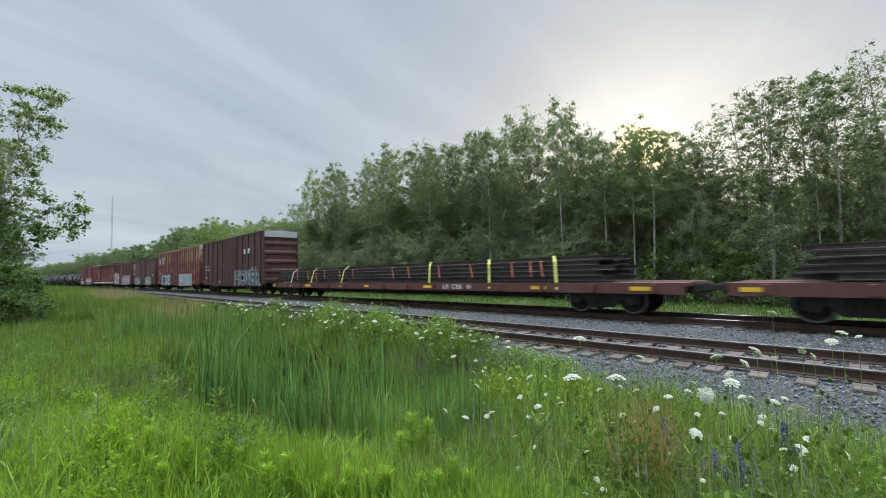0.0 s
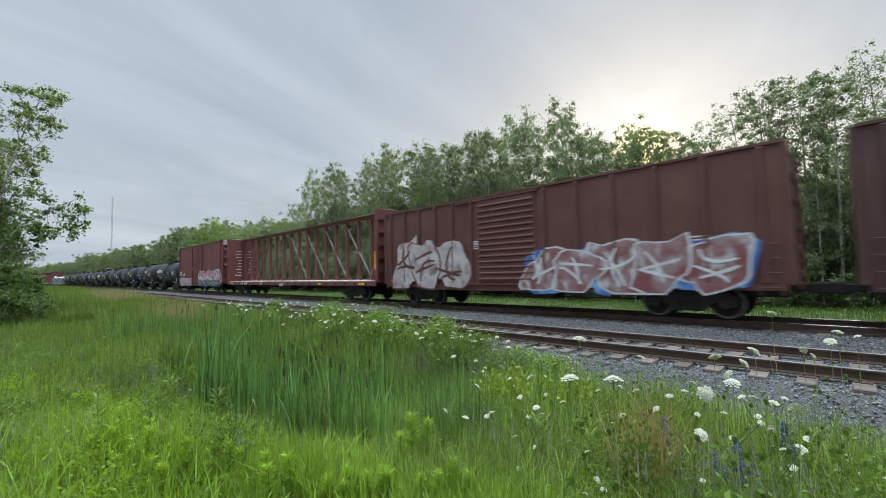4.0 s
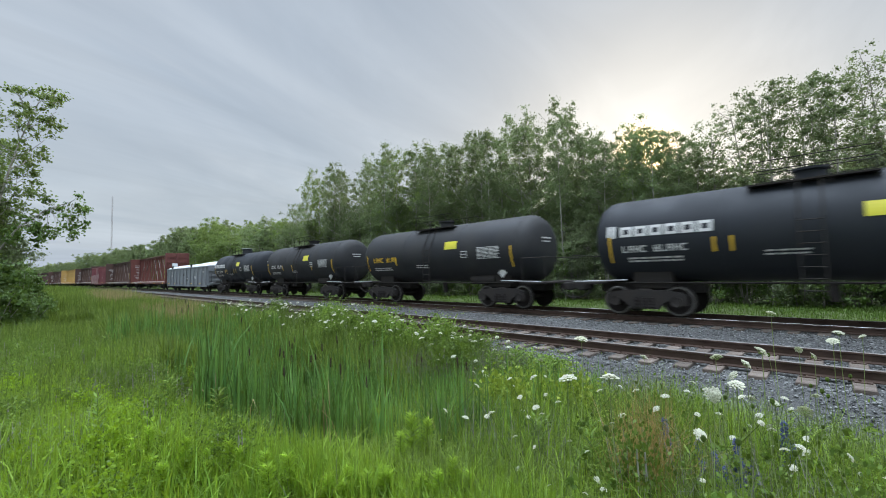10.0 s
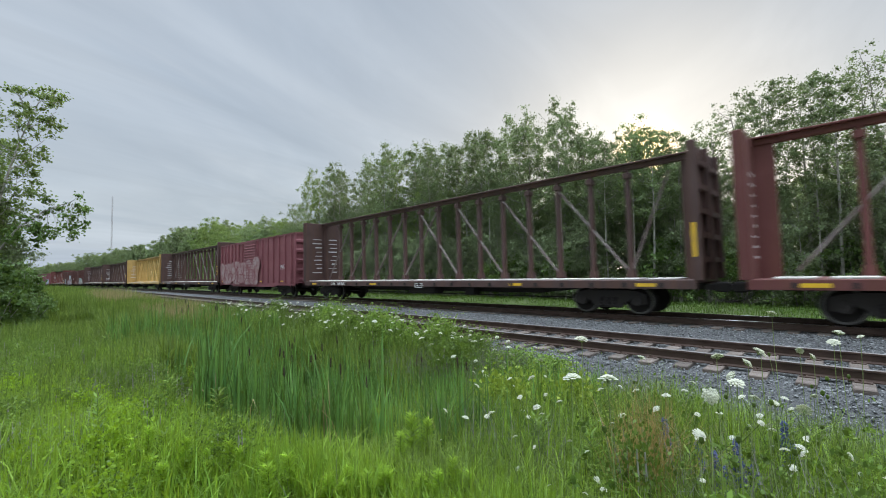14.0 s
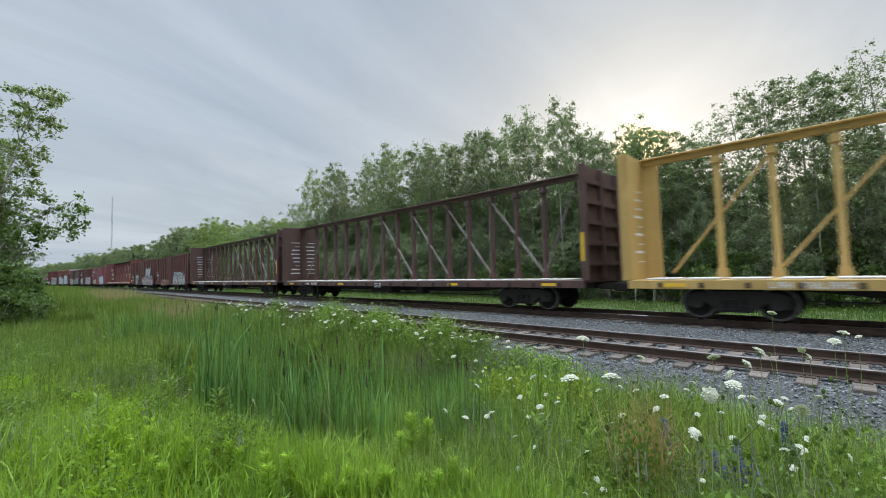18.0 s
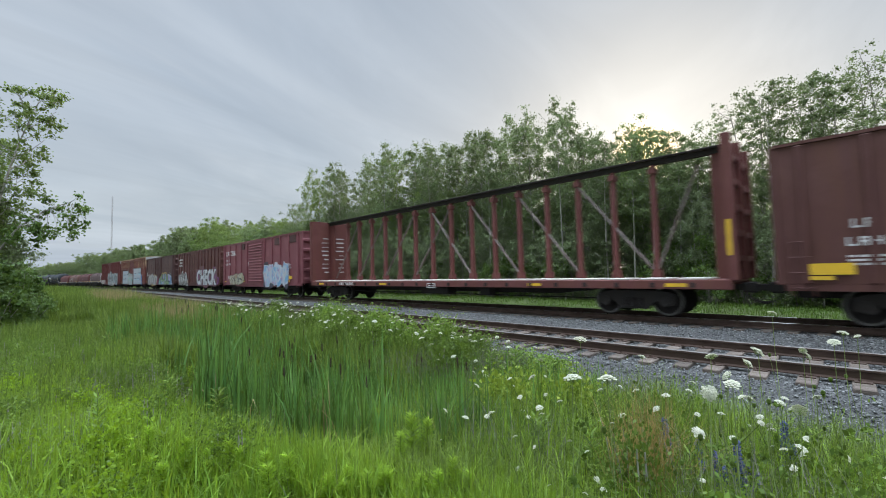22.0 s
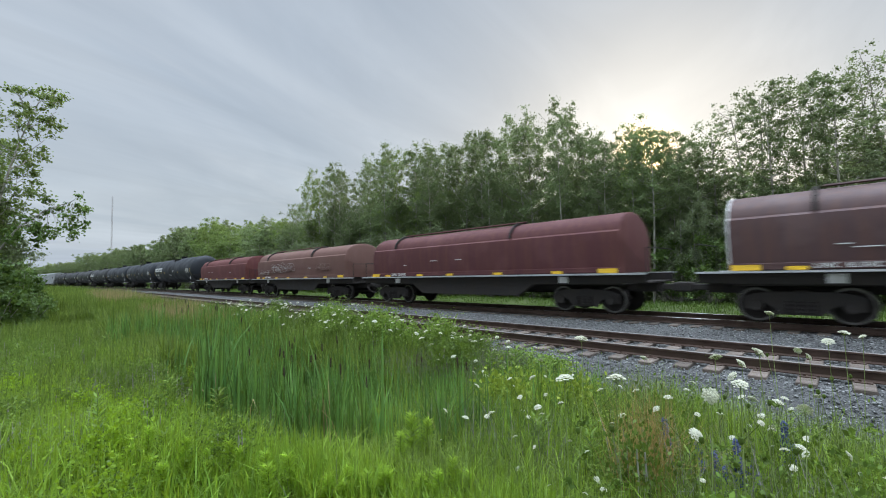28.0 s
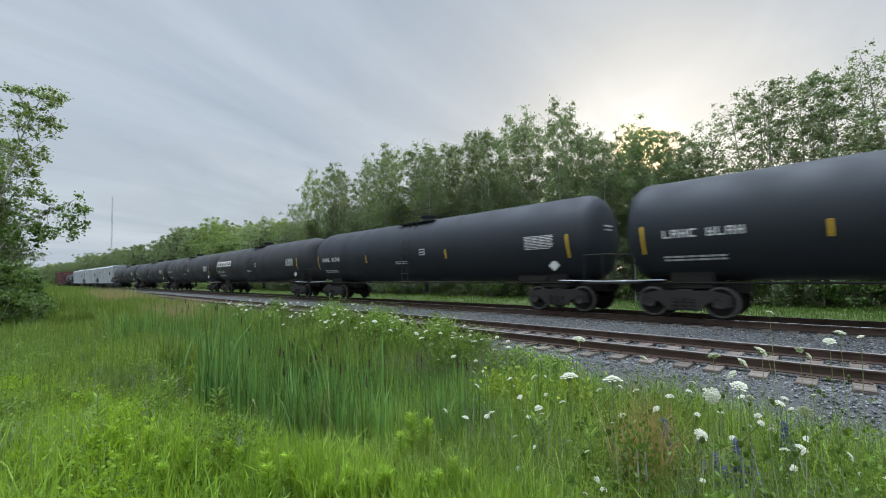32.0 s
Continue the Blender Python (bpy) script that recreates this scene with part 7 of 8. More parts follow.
def hopper_car(label, L, seed):
    car = thing("hopper_car", label, "covered hopper car", "wagons of the train")
    hl, m = L / 2, M["p_hopper"]
    prof = [(-hl + 2.0, 1.2), (-hl + 0.3, 2.2), (-hl + 0.2, 4.2), (hl - 0.2, 4.2), (hl - 0.3, 2.2), (hl - 2.0, 1.2)]
    part("body", Shape().slab(prof, -1.42, 1.42), m, car)
    part("roof", Shape().prism([(-1.44, 4.18), (-1.2, 4.42), (0, 4.55), (1.2, 4.42), (1.44, 4.18)], -hl + 0.15, hl - 0.15), m, car)
    part("roof_walk", Shape().box(-hl + 0.3, hl - 0.3, -0.35, 0.35, 4.58, 4.66), M["galv"], car)
    for i in range(9):
        x = -hl + 1.6 + (L - 3.2) * i / 8
        part("rib", Shape().box(x - 0.05, x + 0.05, -1.48, -1.40, 1.4, 4.15), m, car)
    for k in (-1, 0, 1):
        x = k * (hl - 2.6) * 0.62
        part("outlet", Shape().loft([(-0.35, [(-0.4, 0.42), (0.4, 0.42), (1.2, 1.25), (-1.2, 1.25)]), (0.35, [(-0.4, 0.42), (0.4, 0.42), (1.2, 1.25), (-1.2, 1.25)])]), m, car, at=pose(x, 0, 0))
    part("side_sill", Shape().box(-hl, hl, -1.44, -1.36, 1.02, 1.25).box(-hl, hl, 1.36, 1.44, 1.02, 1.25).box(-hl, hl, -0.3, 0.3, 0.72, 1.0), m, car)
    part("stencils", bars([(-hl + 2, 3.2, 1.2, 0.25), (hl - 3.6, 2.6, 1.2, 0.6)], -1.43), M["under"], car, "dark lettering as plain bars")
    add_gear(car, L, hl - 1.9, hl)
    return car, hl


TRAIN = []          # wagon, place of its middle at 0 s


def enter(car, front, rear):
    TRAIN.append((car, (front + rear) / 2))


def build_train():
    R = random.Random
    W, K = (0.62, 0.64, 0.64), (0.02, 0.02, 0.025)
    ink = spray("ink", K, (0.05, 0.05, 0.06), (0.03, 0.03, 0.05))
    silver = spray("silver", (0.50, 0.52, 0.53), (0.62, 0.64, 0.65), (0.36, 0.40, 0.42))
    tealw = spray("teal_white", (0.55, 0.62, 0.64), (0.16, 0.36, 0.36), (0.60, 0.62, 0.60))
    teal = spray("teal", (0.05, 0.26, 0.24), (0.10, 0.42, 0.40), (0.45, 0.55, 0.55))
    pink = spray("pink", (0.46, 0.20, 0.24), (0.55, 0.30, 0.33), (0.28, 0.10, 0.16))
    sky = spray("pale_blue", (0.20, 0.42, 0.62), (0.55, 0.60, 0.66), (0.45, 0.22, 0.40))
    rose = spray("rose_teal", (0.26, 0.05, 0.08), (0.17, 0.05, 0.07), (0.10, 0.34, 0.36))
    grey = spray("grey", (0.30, 0.33, 0.35), (0.42, 0.46, 0.50), (0.16, 0.17, 0.19))
    ochre = spray("ochre", (0.44, 0.27, 0.05), (0.50, 0.33, 0.08), (0.24, 0.16, 0.06))
    violet = spray("violet", (0.24, 0.05, 0.26), (0.12, 0.03, 0.16), (0.30, 0.10, 0.30))
    blue = spray("blue", (0.04, 0.10, 0.34), (0.09, 0.22, 0.50), (0.20, 0.40, 0.60))
    chalk = spray("chalk", (0.40, 0.36, 0.35), (0.52, 0.50, 0.48), (0.20, 0.12, 0.11))

    c, h = rail_flat("brown flatcar stacked with used rails under straps", 27.0, 1, 1.6, 1.85, (0.5, 0.8))
    enter(c, 24.7, -2.3)
    c, h = rail_flat("brown flatcar stacked with used rails under yellow and orange straps", 27.6, 2, 2.4, 0.3)
    enter(c, -3.2, -31.0)

    c, y, h = boxcar("dark brown high boxcar with galvanised end caps and silver graffiti", 16.0, 5.08, M["p_brown"], 3, (0.3, 3.2), 5, True)
    part("brand_block", bars([(h - 4.0, 3.45, 0.40, 0.40), (h - 3.1, 3.47, 0.42, 0.42)], y), M["white"], c, "white line initials as plain blocks")
    part("reporting_marks", bars(word_bars(-h + 1.4, 2.58, 0.18, [1, 1, 0, 1, 1], 0.5) + word_bars(-h + 1.45, 2.22, 0.18, [1, 1, 0, 1, 1, 0, 1], 0.5), y), M["white"], c, "white reporting marks as plain bars")
    graffiti(c, R(31), 1.9, 0.82, 5.6, 1.30, 6, spray("dusk_teal", (0.06, 0.10, 0.11), (0.10, 0.17, 0.17), (0.05, 0.05, 0.06)), spray("pale_edge", (0.46, 0.50, 0.50), (0.40, 0.46, 0.46), (0.55, 0.56, 0.55)), y, None, "HOSER", 0.05)
    enter(c, -32.55, -48.55)

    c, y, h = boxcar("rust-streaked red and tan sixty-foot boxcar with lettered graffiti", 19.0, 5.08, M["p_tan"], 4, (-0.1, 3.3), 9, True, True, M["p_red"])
    block_letters(c, 1.75, 0.74, 5.2, 1.25, [[(0.4, 1.0, 0.6, 0), (0.4, 1.0, 0.25, 0)], [(0.35, 0.7, 0.6, 0.5), (0.35, 0.7, 0.0, 0)], [(0.4, 1.0, 0.62, 0), (0.5, 0.8, 0.28, 0.6)], [(0.0, 0.35, 0.3, 0), (0.65, 1.0, 0.5, 0)], [(0.45, 1.0, 0.75, 0.5), (0.45, 1.0, 0.45, 0)], [(0.5, 1.0, 0.5, 0), (0.6, 1.0, 0.05, 0)]], grey, spray("pale_edge_grey", (0.44, 0.45, 0.46), (0.36, 0.37, 0.39), (0.16, 0.14, 0.14)), ink, y)
    sky_blue = spray("light_blue", (0.28, 0.42, 0.62), (0.42, 0.50, 0.66), (0.52, 0.55, 0.6))
    for k, (ch, col, x, w) in enumerate((("R", sky_blue, -6.95, 0.95), ("T", teal, -6.02, 1.0), ("D", silver, -4.98, 0.85), ("I", silver, -4.05, 0.24), ("E", tealw, -3.70, 0.75), ("K", teal, -2.88, 0.95))):
        graffiti(c, R(44 + k), x, 0.74, w, 1.35, 1, col, ink, y - 0.012 * (k % 2), None, ch, 0.05)
    part("emblem", Shape().turned([(0, 0.48), (0.008, 0.46)], "y", 20, (-h + 1.5, y - 0.01, 3.9)), spray("emblem", (0.04, 0.13, 0.12), (0.07, 0.17, 0.15), (0.2, 0.22, 0.2)), c, "round dark green emblem")
    part("emblem_face", Shape().turned([(0, 0.36), (0.006, 0.35)], "y", 18, (-h + 1.5, y - 0.02, 3.88)), spray("emblem_pale", (0.50, 0.52, 0.50), (0.42, 0.44, 0.40), (0.12, 0.16, 0.15), 2.6), c, "pale worn face of the emblem")
    part("brand_lettering", bars(word_bars(-h + 2.6, 4.15, 0.2, [1] * 8) + word_bars(-h + 2.6, 3.85, 0.2, [1] * 7) + word_bars(-h + 2.6, 3.55, 0.2, [1] * 5), y), M["white"], c, "faded white line name as plain bars")
    part("reporting_marks", bars(word_bars(-h + 1.0, 2.55, 0.2, [1, 1]) + word_bars(-h + 1.0, 2.2, 0.2, [1, 1, 1, 0, 1, 1, 1]), y), M["white"], c, "white reporting marks as plain bars")
    enter(c, -49.75, -68.75)

    c, y, h = boxcar("dark brown boxcar with grey graffiti and white line name", 15.7, 4.50, M["p_brown"], 5, (-0.2, 2.8), 0, door_kind="corrugated")
    part("brand_lettering", bars(word_bars(-h + 0.7, 3.85, 0.2, [1] * 8) + word_bars(-h + 0.7, 3.5, 0.2, [1] * 7) + word_bars(-h + 0.7, 3.15, 0.2, [1] * 7), y), M["white"], c, "white line name as plain bars")
    part("reporting_marks", bars(word_bars(-h + 0.7, 2.65, 0.18, [1, 1]) + word_bars(-h + 0.7, 2.3, 0.18, [1, 1, 1, 0, 1, 1, 1]), y), M["white"], c, "white reporting marks as plain bars")
    graffiti(c, R(51), 1.5, 0.80, 3.6, 1.02, 4, chalk, ink, y, spray("pale_base", (0.34, 0.31, 0.29), (0.22, 0.16, 0.14), (0.10, 0.06, 0.05)), "SEAV", 0.0)
    graffiti(c, R(52), -5.7, 0.82, 3.6, 0.98, 5, grey, ink, y, None)
    enter(c, -69.9, -85.6)

    c, y, h = boxcar("brown boxcar with white and blue graffiti", 15.9, 4.48, M["p_brown2"], 6, (-0.4, 2.7), 6, door_kind="corrugated")
    graffiti(c, R(61), 0.7, 0.82, 6.3, 1.35, 5, spray("oxide", (0.2, 0.06, 0.06), (0.3, 0.2, 0.2), (0.5, 0.5, 0.5)), spray("white_line", W, (0.5, 0.52, 0.55), W), y, blue)
    graffiti(c, R(62), -h + 0.8, 0.9, 4.4, 1.9, 3, chalk, M["p_brown2"], y, None)
    enter(c, -86.75, -102.7)

    c, h = centre_beam("brown centre-beam flatcar with a white-lettered bulkhead", 23.0, M["p_rust"], 7)
    enter(c, -103.6, -126.6)

    c, y, h = boxcar("oxide red high boxcar with a long pink and teal mural", 15.5, 5.08, M["p_red"], 8, (-0.3, 3.0), 0, True, beads=True)
    graffiti(c, R(81), 0.55, 0.86, 6.8, 1.22, 7, spray("mauve", (0.40, 0.16, 0.19), (0.30, 0.09, 0.12), (0.48, 0.26, 0.28)), spray("white_line", W, W, W), y, teal)
    graffiti(c, R(82), 0.7, 0.74, 6.6, 0.52, 8, ink, spray("aqua", (0.25, 0.5, 0.5), (0.5, 0.6, 0.62), (0.2, 0.4, 0.4)), y - 0.03, None)
    graffiti(c, R(83), -6.8, 0.78, 4.4, 0.74, 6, pink, teal, y, teal)
    part("reporting_marks", bars([(-h + 0.75, 2.15, 0.75, 0.2), (-h + 0.85, 1.88, 0.5, 0.18), (-h + 2.2, 1.88, 0.55, 0.18)], y), M["white"], c, "white painted-out number panels")
    enter(c, -128.1, -143.6)

    T1 = "black tank car with white brand blocks and yellow strips"
    T2 = "dusty black tank car with a rounded shell"
    L, r, zc = 10.9, 1.33, 2.37
    specs = [(-155.9, "black", 0, 1, 1.2, (-1.6, -1.1)), (-169.3, "black2", 0, 0, 1.0, (-1.4, 0.6)), (-182.6, "black", 0, 0, 1.3, (-2.0, 0.9)), (-195.0, "black", 0, 0, 1.0, ()),
             (-207.9, "black", 1, 1, 0.6, (-1.9, -1.4, 0.2, 0.7)), (-220.5, "black", 0, 1, 0.9, (-2.0, -1.6, 2.2)), (-233.7, "black2", 0, 0, 1.1, (-2.4,)), (-246.9, "black2", 0, 0, 0.9, (-2.3, -0.8, 2.0)),
             (-259.7, "black", 1, 1, 1.0, (-1.9, -1.5, 0.3, 0.9))]
    for i, (rear, m, dome, brand, lime, yb) in enumerate(specs):
        c, h = tank_car(T1 if brand else T2, L, r, zc, M[m], 90 + i, dome, brand, lime if i != 0 else 0, yb, "yellow" if i in (3, 6) else "white")
        enter(c, rear + L - 0.05, rear - 0.05)

    c, h = gondola("light grey ribbed gondola with a white covered lid", 16.4, 100)
    enter(c, -261.65, -278.05)

    red, brn = "red centre-beam flatcar with braces and a lettered bulkhead", "dark brown centre-beam flatcar with braces"
    c, h = centre_beam(red, 22.7, M["p_rust"], 110)
    enter(c, -279.5, -302.15)
    c, h = centre_beam(brn, 22.7, M["p_dbeam"], 111)
    enter(c, -303.3, -326.0)
    c, y, h = boxcar("faded red boxcar with washed-out silver graffiti", 15.6, 4.46, M["p_pink"], 12, (-0.4, 2.6), 7, door_kind="corrugated")
    graffiti(c, R(121), -7.0, 1.0, 8.6, 1.8, 6, spray("faint_chalk", (0.30, 0.17, 0.17), (0.38, 0.28, 0.27), (0.24, 0.09, 0.09)), M["p_pink"], y, None)
    enter(c, -327.35, -343.0)
    c, h = centre_beam(red, 23.0, M["p_dbeam"], 113)
    enter(c, -344.2, -367.3)
    c, h = centre_beam("yellow centre-beam flatcar with sturdy braces", 22.3, M["p_yellow"], 114)
    enter(c, -368.65, -390.9)
    c, h = centre_beam(brn, 22.7, M["p_dbeam"], 115)
    enter(c, -392.3, -415.05)
    c, h = centre_beam(brn, 23.0, M["p_dbeam"], 116)
    enter(c, -416.2, -439.3)

    c, y, h = boxcar("brown boxcar with pale teal rounded graffiti", 15.7, 4.36, M["p_brown2"], 13, (-0.6, 2.7), 7)
    graffiti(c, R(131), 1.9, 0.85, 4.9, 0.95, 7, [spray("pale_teal", (0.24, 0.33, 0.33), (0.34, 0.44, 0.43), (0.30, 0.17, 0.11)), spray("umber", (0.20, 0.10, 0.06), (0.28, 0.18, 0.12), (0.24, 0.32, 0.32))], spray("pale_line", W, W, W), y, None)
    graffiti(c, R(133), 2.6, 1.55, 3.2, 0.75, 3, spray("pale_teal_top", (0.26, 0.36, 0.37), (0.36, 0.46, 0.46), (0.22, 0.14, 0.11)), M["p_brown2"], y - 0.03, None)
    graffiti(c, R(132), -4.2, 0.78, 3.8, 0.60, 6, spray("dull_tan", (0.26, 0.15, 0.10), (0.18, 0.09, 0.07), (0.34, 0.24, 0.15)), M["p_brown2"], y, None)
    part("reporting_marks", bars(word_bars(-h + 1.0, 2.3, 0.2, [1, 1]) + word_bars(-h + 0.9, 1.95, 0.2, [1, 1, 1, 0, 1, 1, 1]), y), M["white"], c, "white reporting marks as plain bars")
    enter(c, -440.4, -456.05)
    c, y, h = boxcar("brown boxcar with layered teal, red and white graffiti", 15.8, 4.34, M["p_brown2"], 14, (0.0, 3.0), 6)
    graffiti(c, R(141), 1.1, 0.80, 6.2, 1.05, 8, rose, spray("pale_line", W, W, W), y, teal)
    graffiti(c, R(142), 3.4, 2.05, 2.7, 1.05, 4, spray("steel", (0.25, 0.30, 0.34), (0.32, 0.37, 0.41), (0.2, 0.23, 0.26)), spray("pale_line", W, W, W), y - 0.03, None)
    graffiti(c, R(143), -3.9, 0.85, 2.1, 1.35, 3, spray("sage", (0.28, 0.36, 0.34), (0.36, 0.42, 0.40), (0.2, 0.22, 0.22)), ink, y, None)
    part("reporting_marks", bars(word_bars(-h + 1.3, 2.25, 0.2, [1, 1]) + word_bars(-h + 1.2, 1.85, 0.2, [1, 1, 1, 0, 1, 1, 1]), y), M["white"], c, "white reporting marks as plain bars")
    part("yellow_panel", bars([(-h + 0.55, 1.22, 0.75, 0.26)], y), M["yellow"], c, "yellow panel")
    enter(c, -457.35, -473.1)
    c, h = centre_beam("dark red centre-beam flatcar with a black top chord", 22.6, M["p_rust"], 117, cap=M["under"])
    enter(c, -474.1, -496.7)
    c, y, h = boxcar("faded pinkish red boxcar with a ribbed door and blue graffiti", 15.8, 4.46, M["p_pink"], 15, (-0.1, 2.9), 5, door_kind="corrugated", dark_patches=(-3.6, 3.5, 6.0))
    graffiti(c, R(151), 1.75, 0.85, 4.1, 1.45, 5, sky, spray("white_line", W, W, W), y, spray("smoke", (0.03, 0.03, 0.04), (0.06, 0.06, 0.09), (0.1, 0.1, 0.12)))
    graffiti(c, R(152), -5.9, 0.90, 3.2, 0.85, 4, spray("cream", (0.42, 0.40, 0.26), (0.5, 0.5, 0.4), (0.3, 0.2, 0.12)), ink, y, None)
    part("brand_lettering", bars(word_bars(-6.9, 3.45, 0.42, [1, 1, 0, 1, 1, 1, 1], 0.16), y), M["white"], c, "white line name as plain shapes")
    part("reporting_marks", bars(word_bars(-h + 0.9, 2.95, 0.18, [1, 1, 0, 0, 1]) + word_bars(-h + 0.9, 2.62, 0.18, [1, 1, 1, 0, 1, 1, 1]), y), M["white"], c, "white reporting marks as plain bars")
    part("yellow_panel", bars([(h - 1.9, 1.30, 0.55, 0.2)], y), M["yellow"], c, "yellow panel")
    enter(c, -497.95, -513.75)
    c, y, h = boxcar("brown boxcar with bold silver lettered graffiti", 15.3, 4.48, M["p_brown2"], 16, (-0.9, 2.7), 6)
    graffiti(c, R(161), 0.3, 0.80, 6.5, 1.6, 5, silver, ink, y, spray("violet_mist", (0.115, 0.040, 0.050), (0.125, 0.044, 0.046), (0.19, 0.045, 0.19)), "CHECK", 0.05)
    part("graffiti_wash", sheet([blob(R(6), 7.1, 1.3, 0.6, 0.8, 16, 0.35)], y + 0.003), violet, c, "sprayed violet wash")
    graffiti(c, R(162), -h + 0.7, 0.82, 3.4, 1.15, 4, spray("murk", (0.10, 0.10, 0.09), (0.2, 0.2, 0.18), (0.06, 0.05, 0.05)), spray("pale_line", W, W, W), y, None)
    part("brand_lettering", bars(word_bars(-h + 0.8, 3.62, 0.2, [1] * 8) + word_bars(-h + 0.8, 3.27, 0.2, [1] * 7) + word_bars(-h + 0.8, 2.92, 0.2, [1] * 7), y), M["white"], c, "white line name as plain bars")
    enter(c, -514.9, -530.2)
    c, y, h = boxcar("plain dark brown boxcar with ochre and green lettered graffiti", 15.6, 4.50, M["p_brown"], 17, (-0.4, 2.6), 0, door_kind="smooth")
    deep = [spray("leaf_green", (0.10, 0.24, 0.07), (0.20, 0.34, 0.10), (0.10, 0.12, 0.30)), spray("lilac", (0.36, 0.33, 0.52), (0.28, 0.24, 0.46), (0.12, 0.26, 0.10)), spray("sea_blue", (0.06, 0.16, 0.36), (0.16, 0.36, 0.44), (0.30, 0.28, 0.46))]
    round_head = [(0.665 + 0.075 * math.cos(t * math.pi / 6), 0.72 + 0.20 * math.sin(t * math.pi / 6)) for t in range(12)]
    cyan = spray("cyan_wedge", (0.16, 0.46, 0.56), (0.10, 0.34, 0.46), (0.30, 0.56, 0.60))
    edge = [(0, 0), (0.08, 0.38), (0.15, 0.70), (0.36, 0.82), (0.38, 1.02), (0.54, 1.06), (0.62, 1.0), (0.78, 1.07), (1.01, 1.03), (1.02, -0.02)]
    part("graffiti_wash", sheet([[(0.26 + a * 4.2, 0.80 + b * 1.52) for a, b in edge]], y + 0.002), ochre, c, "sprayed ochre rim")
    mural(c, 0.3, 0.78, 4.1, 1.5, [(0, 0), (0.08, 0.35), (0.14, 0.66), (0.36, 0.78), (0.38, 0.97), (0.55, 1.0), (0.62, 0.95), (0.78, 1.02), (1.0, 0.98), (1.0, 0)],
          [([(0.0, 0.02), (0.10, 0.05), (0.16, 0.60), (0.10, 0.50)], cyan), ([(0.17, 0.60), (0.41, 0.72), (0.40, 0.58), (0.27, 0.50), (0.22, 0.06), (0.14, 0.06)], deep[0]),
           ([(0.40, 0.88), (0.52, 0.92), (0.47, 0.50), (0.58, 0.30), (0.56, 0.20), (0.32, 0.42), (0.40, 0.52)], deep[0]), ([(0.26, 0.06), (0.55, 0.06), (0.44, 0.28), (0.30, 0.36)], deep[2]),
           (round_head, deep[1]), ([(0.60, 0.48), (0.76, 0.50), (0.74, 0.36), (0.60, 0.34)], deep[0]), ([(0.57, 0.05), (0.74, 0.05), (0.72, 0.31), (0.61, 0.31)], deep[1]),
           ([(0.79, 0.95), (0.88, 0.92), (0.85, 0.34), (0.98, 0.27), (0.98, 0.05), (0.77, 0.05)], deep[0]), ([(0.90, 0.92), (0.99, 0.90), (0.99, 0.34), (0.88, 0.40)], deep[2])], ink, y)
    mural(c, 4.45, 0.78, 2.9, 1.45, [(0, 0), (0.04, 0.9), (0.4, 1.02), (0.7, 0.95), (0.92, 0.7), (1.0, 0)],
          [([(0.04, 0.06), (0.08, 0.85), (0.26, 0.92), (0.24, 0.30), (0.46, 0.22), (0.46, 0.06)], deep[0]), ([(0.34, 0.92), (0.62, 0.86), (0.58, 0.36), (0.32, 0.40)], deep[1]),
           ([(0.66, 0.86), (0.86, 0.66), (0.94, 0.06), (0.54, 0.06), (0.64, 0.30)], deep[2])], ink, y)
    part("graffiti_wash", sheet([blob(R(9), -0.7, 1.3, 1.5, 1.0, 12, 0.3)], y + 0.002), spray("crimson", (0.22, 0.02, 0.06), (0.16, 0.02, 0.07), (0.3, 0.06, 0.08)), c, "sprayed crimson wash")
    graffiti(c, R(172), -5.7, 0.80, 4.6, 1.3, 4, spray("bone", (0.36, 0.37, 0.38), (0.44, 0.44, 0.42), (0.3, 0.28, 0.2)), ink, y, ochre)
    part("reporting_marks", bars(word_bars(-h + 0.95, 2.35, 0.2, [1, 1]) + word_bars(-h + 0.95, 2.05, 0.2, [1, 1, 1, 0, 1, 1, 1]), y), M["white"], c, "white reporting marks as plain bars")
    enter(c, -532.15, -547.75)
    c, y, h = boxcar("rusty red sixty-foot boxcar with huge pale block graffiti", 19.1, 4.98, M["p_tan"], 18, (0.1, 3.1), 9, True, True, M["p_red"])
    block = spray("block_grey", (0.36, 0.40, 0.43), (0.42, 0.45, 0.47), (0.28, 0.34, 0.40))
    ice = spray("ice_blue", (0.28, 0.48, 0.58), (0.34, 0.54, 0.62), (0.24, 0.40, 0.52))
    block_letters(c, 1.75, 0.84, 5.5, 2.5, [[(0.35, 0.72, 0.58, 0.6), (0.35, 0.72, 0.26, 0.6)], [(0.30, 1.0, 0.60, 0.6), (0.0, 0.66, 0.28, 0.6)]], block, ink, ice, y)
    part("graffiti_wash", sheet([blob(R(5), 7.55, 1.5, 0.7, 1.4, 12, 0.25)], y), blue, c, "sprayed blue wash")
    block_letters(c, -7.2, 0.86, 4.9, 2.25, [[(0.30, 1.0, 0.60, 0.5), (0.0, 0.66, 0.28, 0.5)], [(0.55, 1.0, 0.62, 0.5), (0.0, 0.2, 0.35, 0)]], block, ink, ice, y)
    graffiti(c, R(183), -2.4, 0.82, 3.6, 1.5, 3, spray("bone", W, (0.4, 0.3, 0.2), W), teal, y - 0.06, None)
    enter(c, -548.8, -567.9)
    c, y, h = boxcar("red ribbed sixty-foot boxcar with grey-blue graffiti", 19.0, 5.02, M["p_red"], 19, (-0.2, 3.0), 9, True)
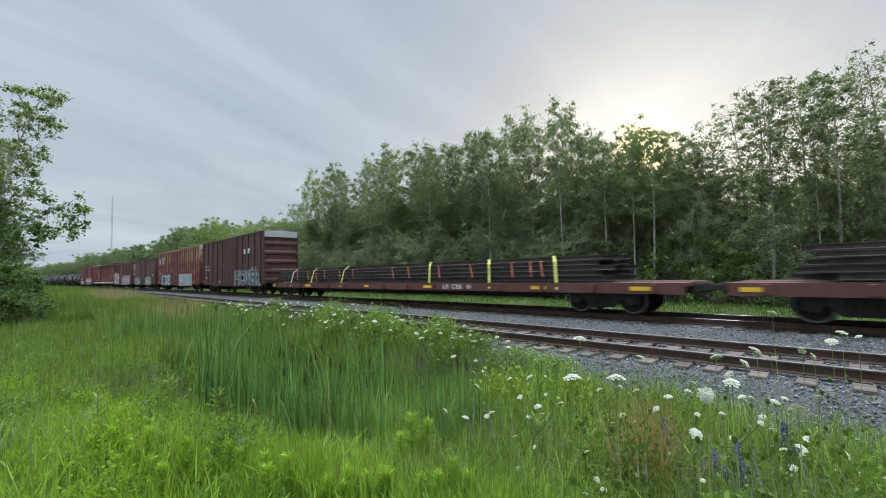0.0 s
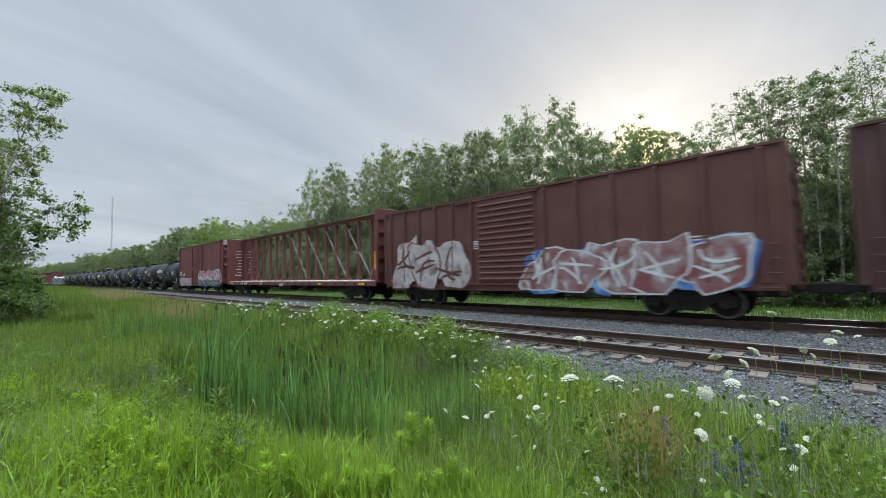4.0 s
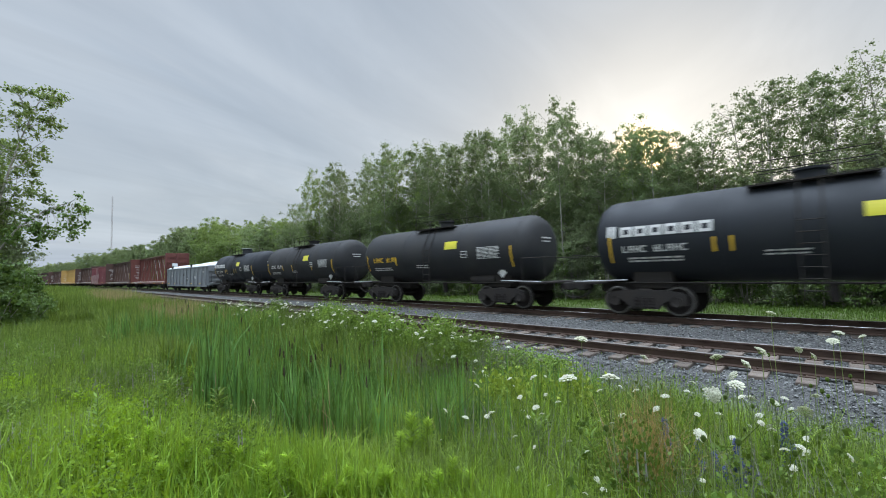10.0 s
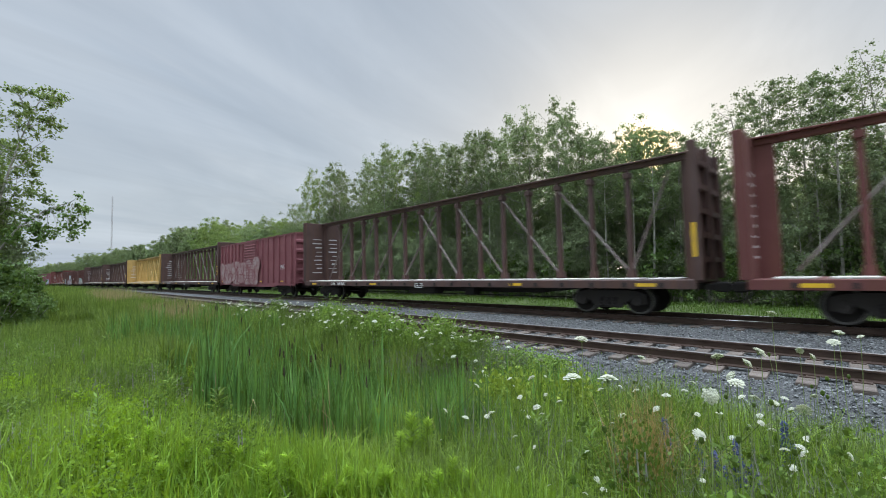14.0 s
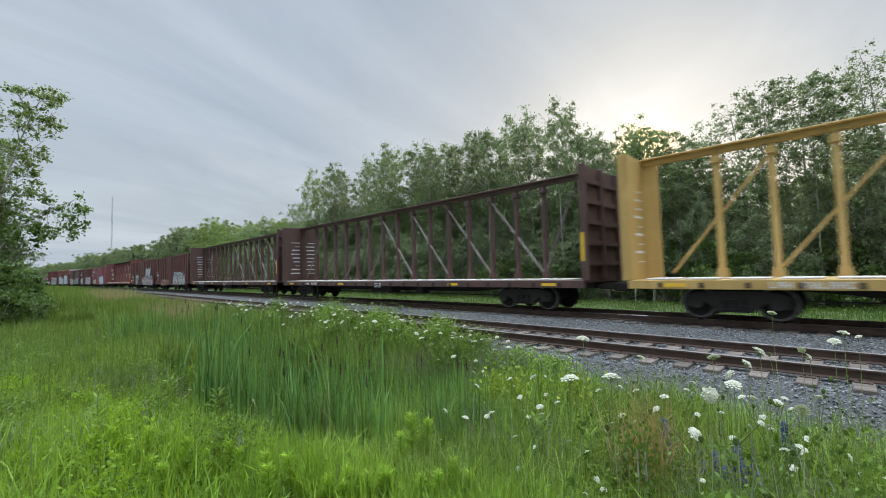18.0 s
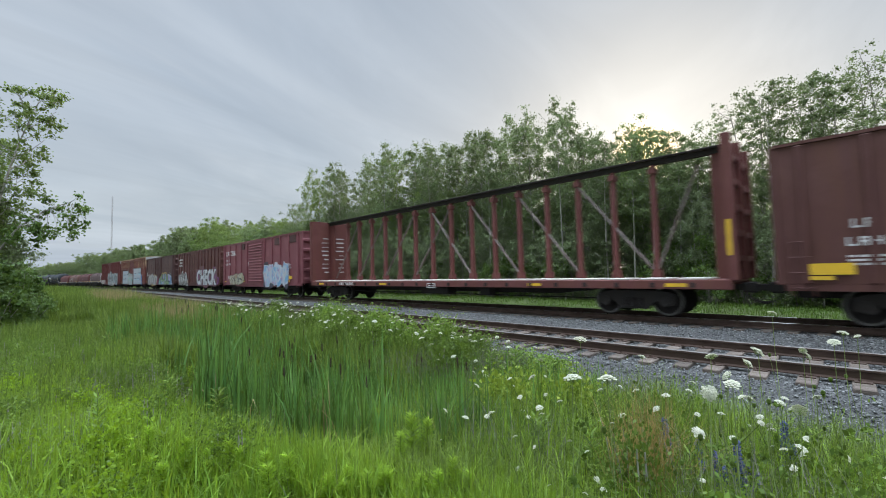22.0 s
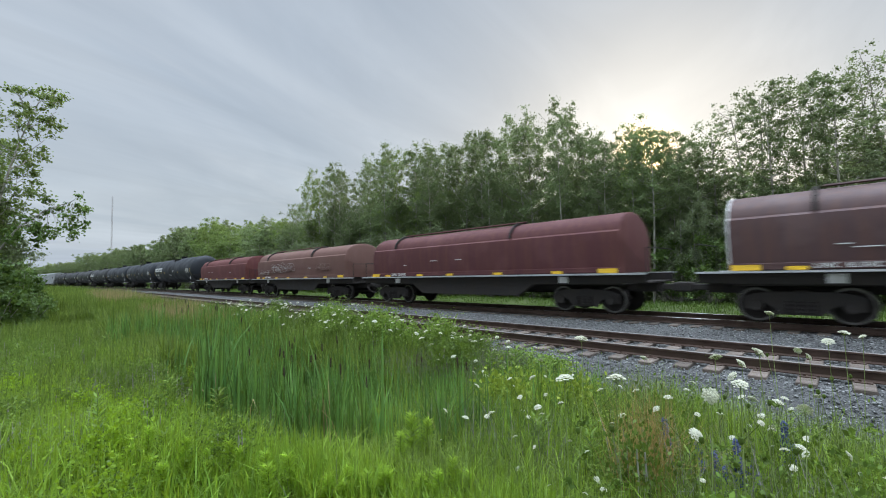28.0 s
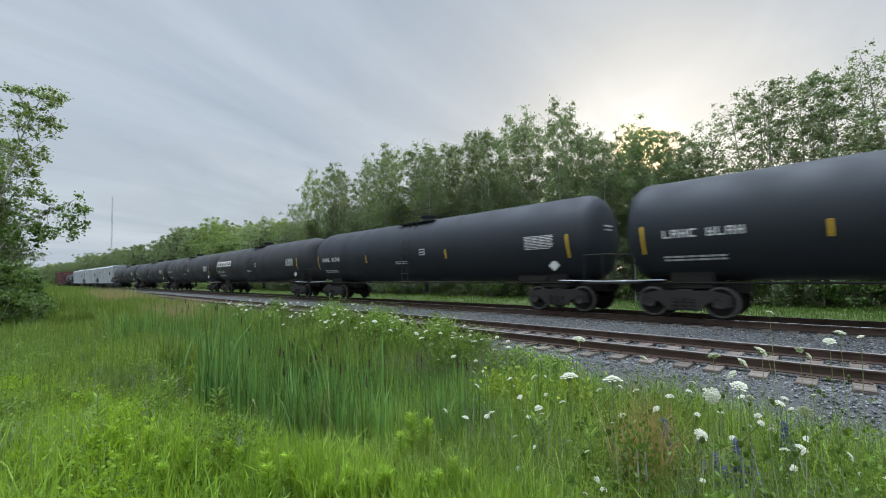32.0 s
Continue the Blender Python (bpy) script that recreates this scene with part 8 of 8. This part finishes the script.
    graffiti(c, R(191), -1.4, 0.82, 9.0, 2.0, 5, spray("slate", (0.16, 0.24, 0.26), (0.34, 0.38, 0.38), (0.44, 0.44, 0.42)), ink, y, chalk)
    graffiti(c, R(192), -8.6, 0.80, 4.0, 0.9, 3, chalk, M["p_red"], y, None)
    enter(c, -569.1, -588.1)

    for i, (f, r_, m, edge, w) in enumerate(((-590.1, -602.9, "p_coil", True, "dull brown coil car hood with white end bands"), (-605.6, -618.7, "p_coil2", False, "dark red coil car with a rounded hood"),
                                             (-621.4, -634.5, "p_coil3", False, "faded pink coil car hood with chalked marks"), (-637.1, -650.1, "p_coil4", False, "bright red coil car with a rounded hood"))):
        c, h = coil_car(w, f - r_, M[m], 200 + i, 3.36, edge)
        if i == 2:
            graffiti(c, R(301), -h + 2.9, 1.82, 3.6, 0.52, 7, M["p_coil3"], chalk, -1.354)
            graffiti(c, R(302), -h + 0.7, 1.66, 1.7, 0.26, 7, M["p_coil3"], chalk, -1.354)
            graffiti(c, R(303), h - 3.2, 1.85, 1.5, 0.34, 4, M["p_coil3"], spray("faint_mark", (0.26, 0.17, 0.15), (0.30, 0.20, 0.18), (0.18, 0.10, 0.08)), -1.354)
        enter(c, f, r_)
    L, r, zc = 18.4, 1.53, 2.59
    specs = [(-671.1, 1, (-5.0, -3.2, 3.2)), (-691.4, 0, (-4.5, -2.3, 0.8, 3.3)), (-710.7, 0, (-3.4, 2.6)), (-730.6, 1, ()), (-750.2, 0, ()), (-769.6, 0, ()), (-788.9, 0, ())]
    for i, (rear, brand, yb) in enumerate(specs):
        c, h = tank_car("long black tank car with white brand blocks" if brand else "long dusty black tank car", L, r, zc, M["black" if i in (0, 1, 2) else "black2"], 300 + i, 0, brand, 0, yb)
        enter(c, rear + L, rear)
    for i, (f, r_) in enumerate(((-790.4, -806.6), (-808.0, -824.2), (-825.6, -841.8))):
        c, h = hopper_car("light grey covered hopper car", 16.2, i)
        enter(c, f, r_)
    c, h = tank_car(T2, 10.9, 1.35, 2.42, M["black2"], 320)
    enter(c, -844.5, -855.4)
    c, y, h = boxcar("brown boxcar at the tail of the visible train", 15.7, 4.5, M["p_brown2"], 30, (0, 2.7), 6)
    enter(c, -858.0, -873.7)


build_train()

# ---------------------------------------------------------------- what moves


def motions():
    stops = [0.0, 0.1] + [float(k) for k in range(1, 32)] + [31.9, 32.0]
    middles = {}
    for car, middle in TRAIN:
        middles[car] = middle
        walk(car, [(t, on_track(middle + SPEED * t)) for t in stops])
    for plant, foot, phase, period, most in SWAY:
        rows = []
        for k in range(65):
            t, w = k / 2, 2 * math.pi / period
            rows.append((t, pose(*foot, most * math.sin(w * t + phase), 0.7 * most * math.sin(0.63 * w * t + 2 * phase), 0)))
        walk(plant, rows)
    # wheels turn while their wagon passes near the camera
    for car, wheel, x in SPIN:
        a, b = (-40.0 - middles[car]) / SPEED, (9.0 - middles[car]) / SPEED
        k0, k1 = max(0, math.ceil(a * FPS)), min(32 * FPS, math.floor(b * FPS))
        rows = [(0.0, pose(x, 0, 0.47))] if k0 > 0 else []
        angle = 0.0
        for k in range(k0, k1 + 1):
            rows.append((k / FPS, pose(x, 0, 0.47, 0, angle, 0)))
            angle += math.degrees(SPEED / FPS / 0.47)
        if k1 < k0:
            continue
        if k1 < 32 * FPS:
            rows.append((32.0, rows[-1][1]))
        if len(rows) > 1:
            walk(wheel, rows)


motions()
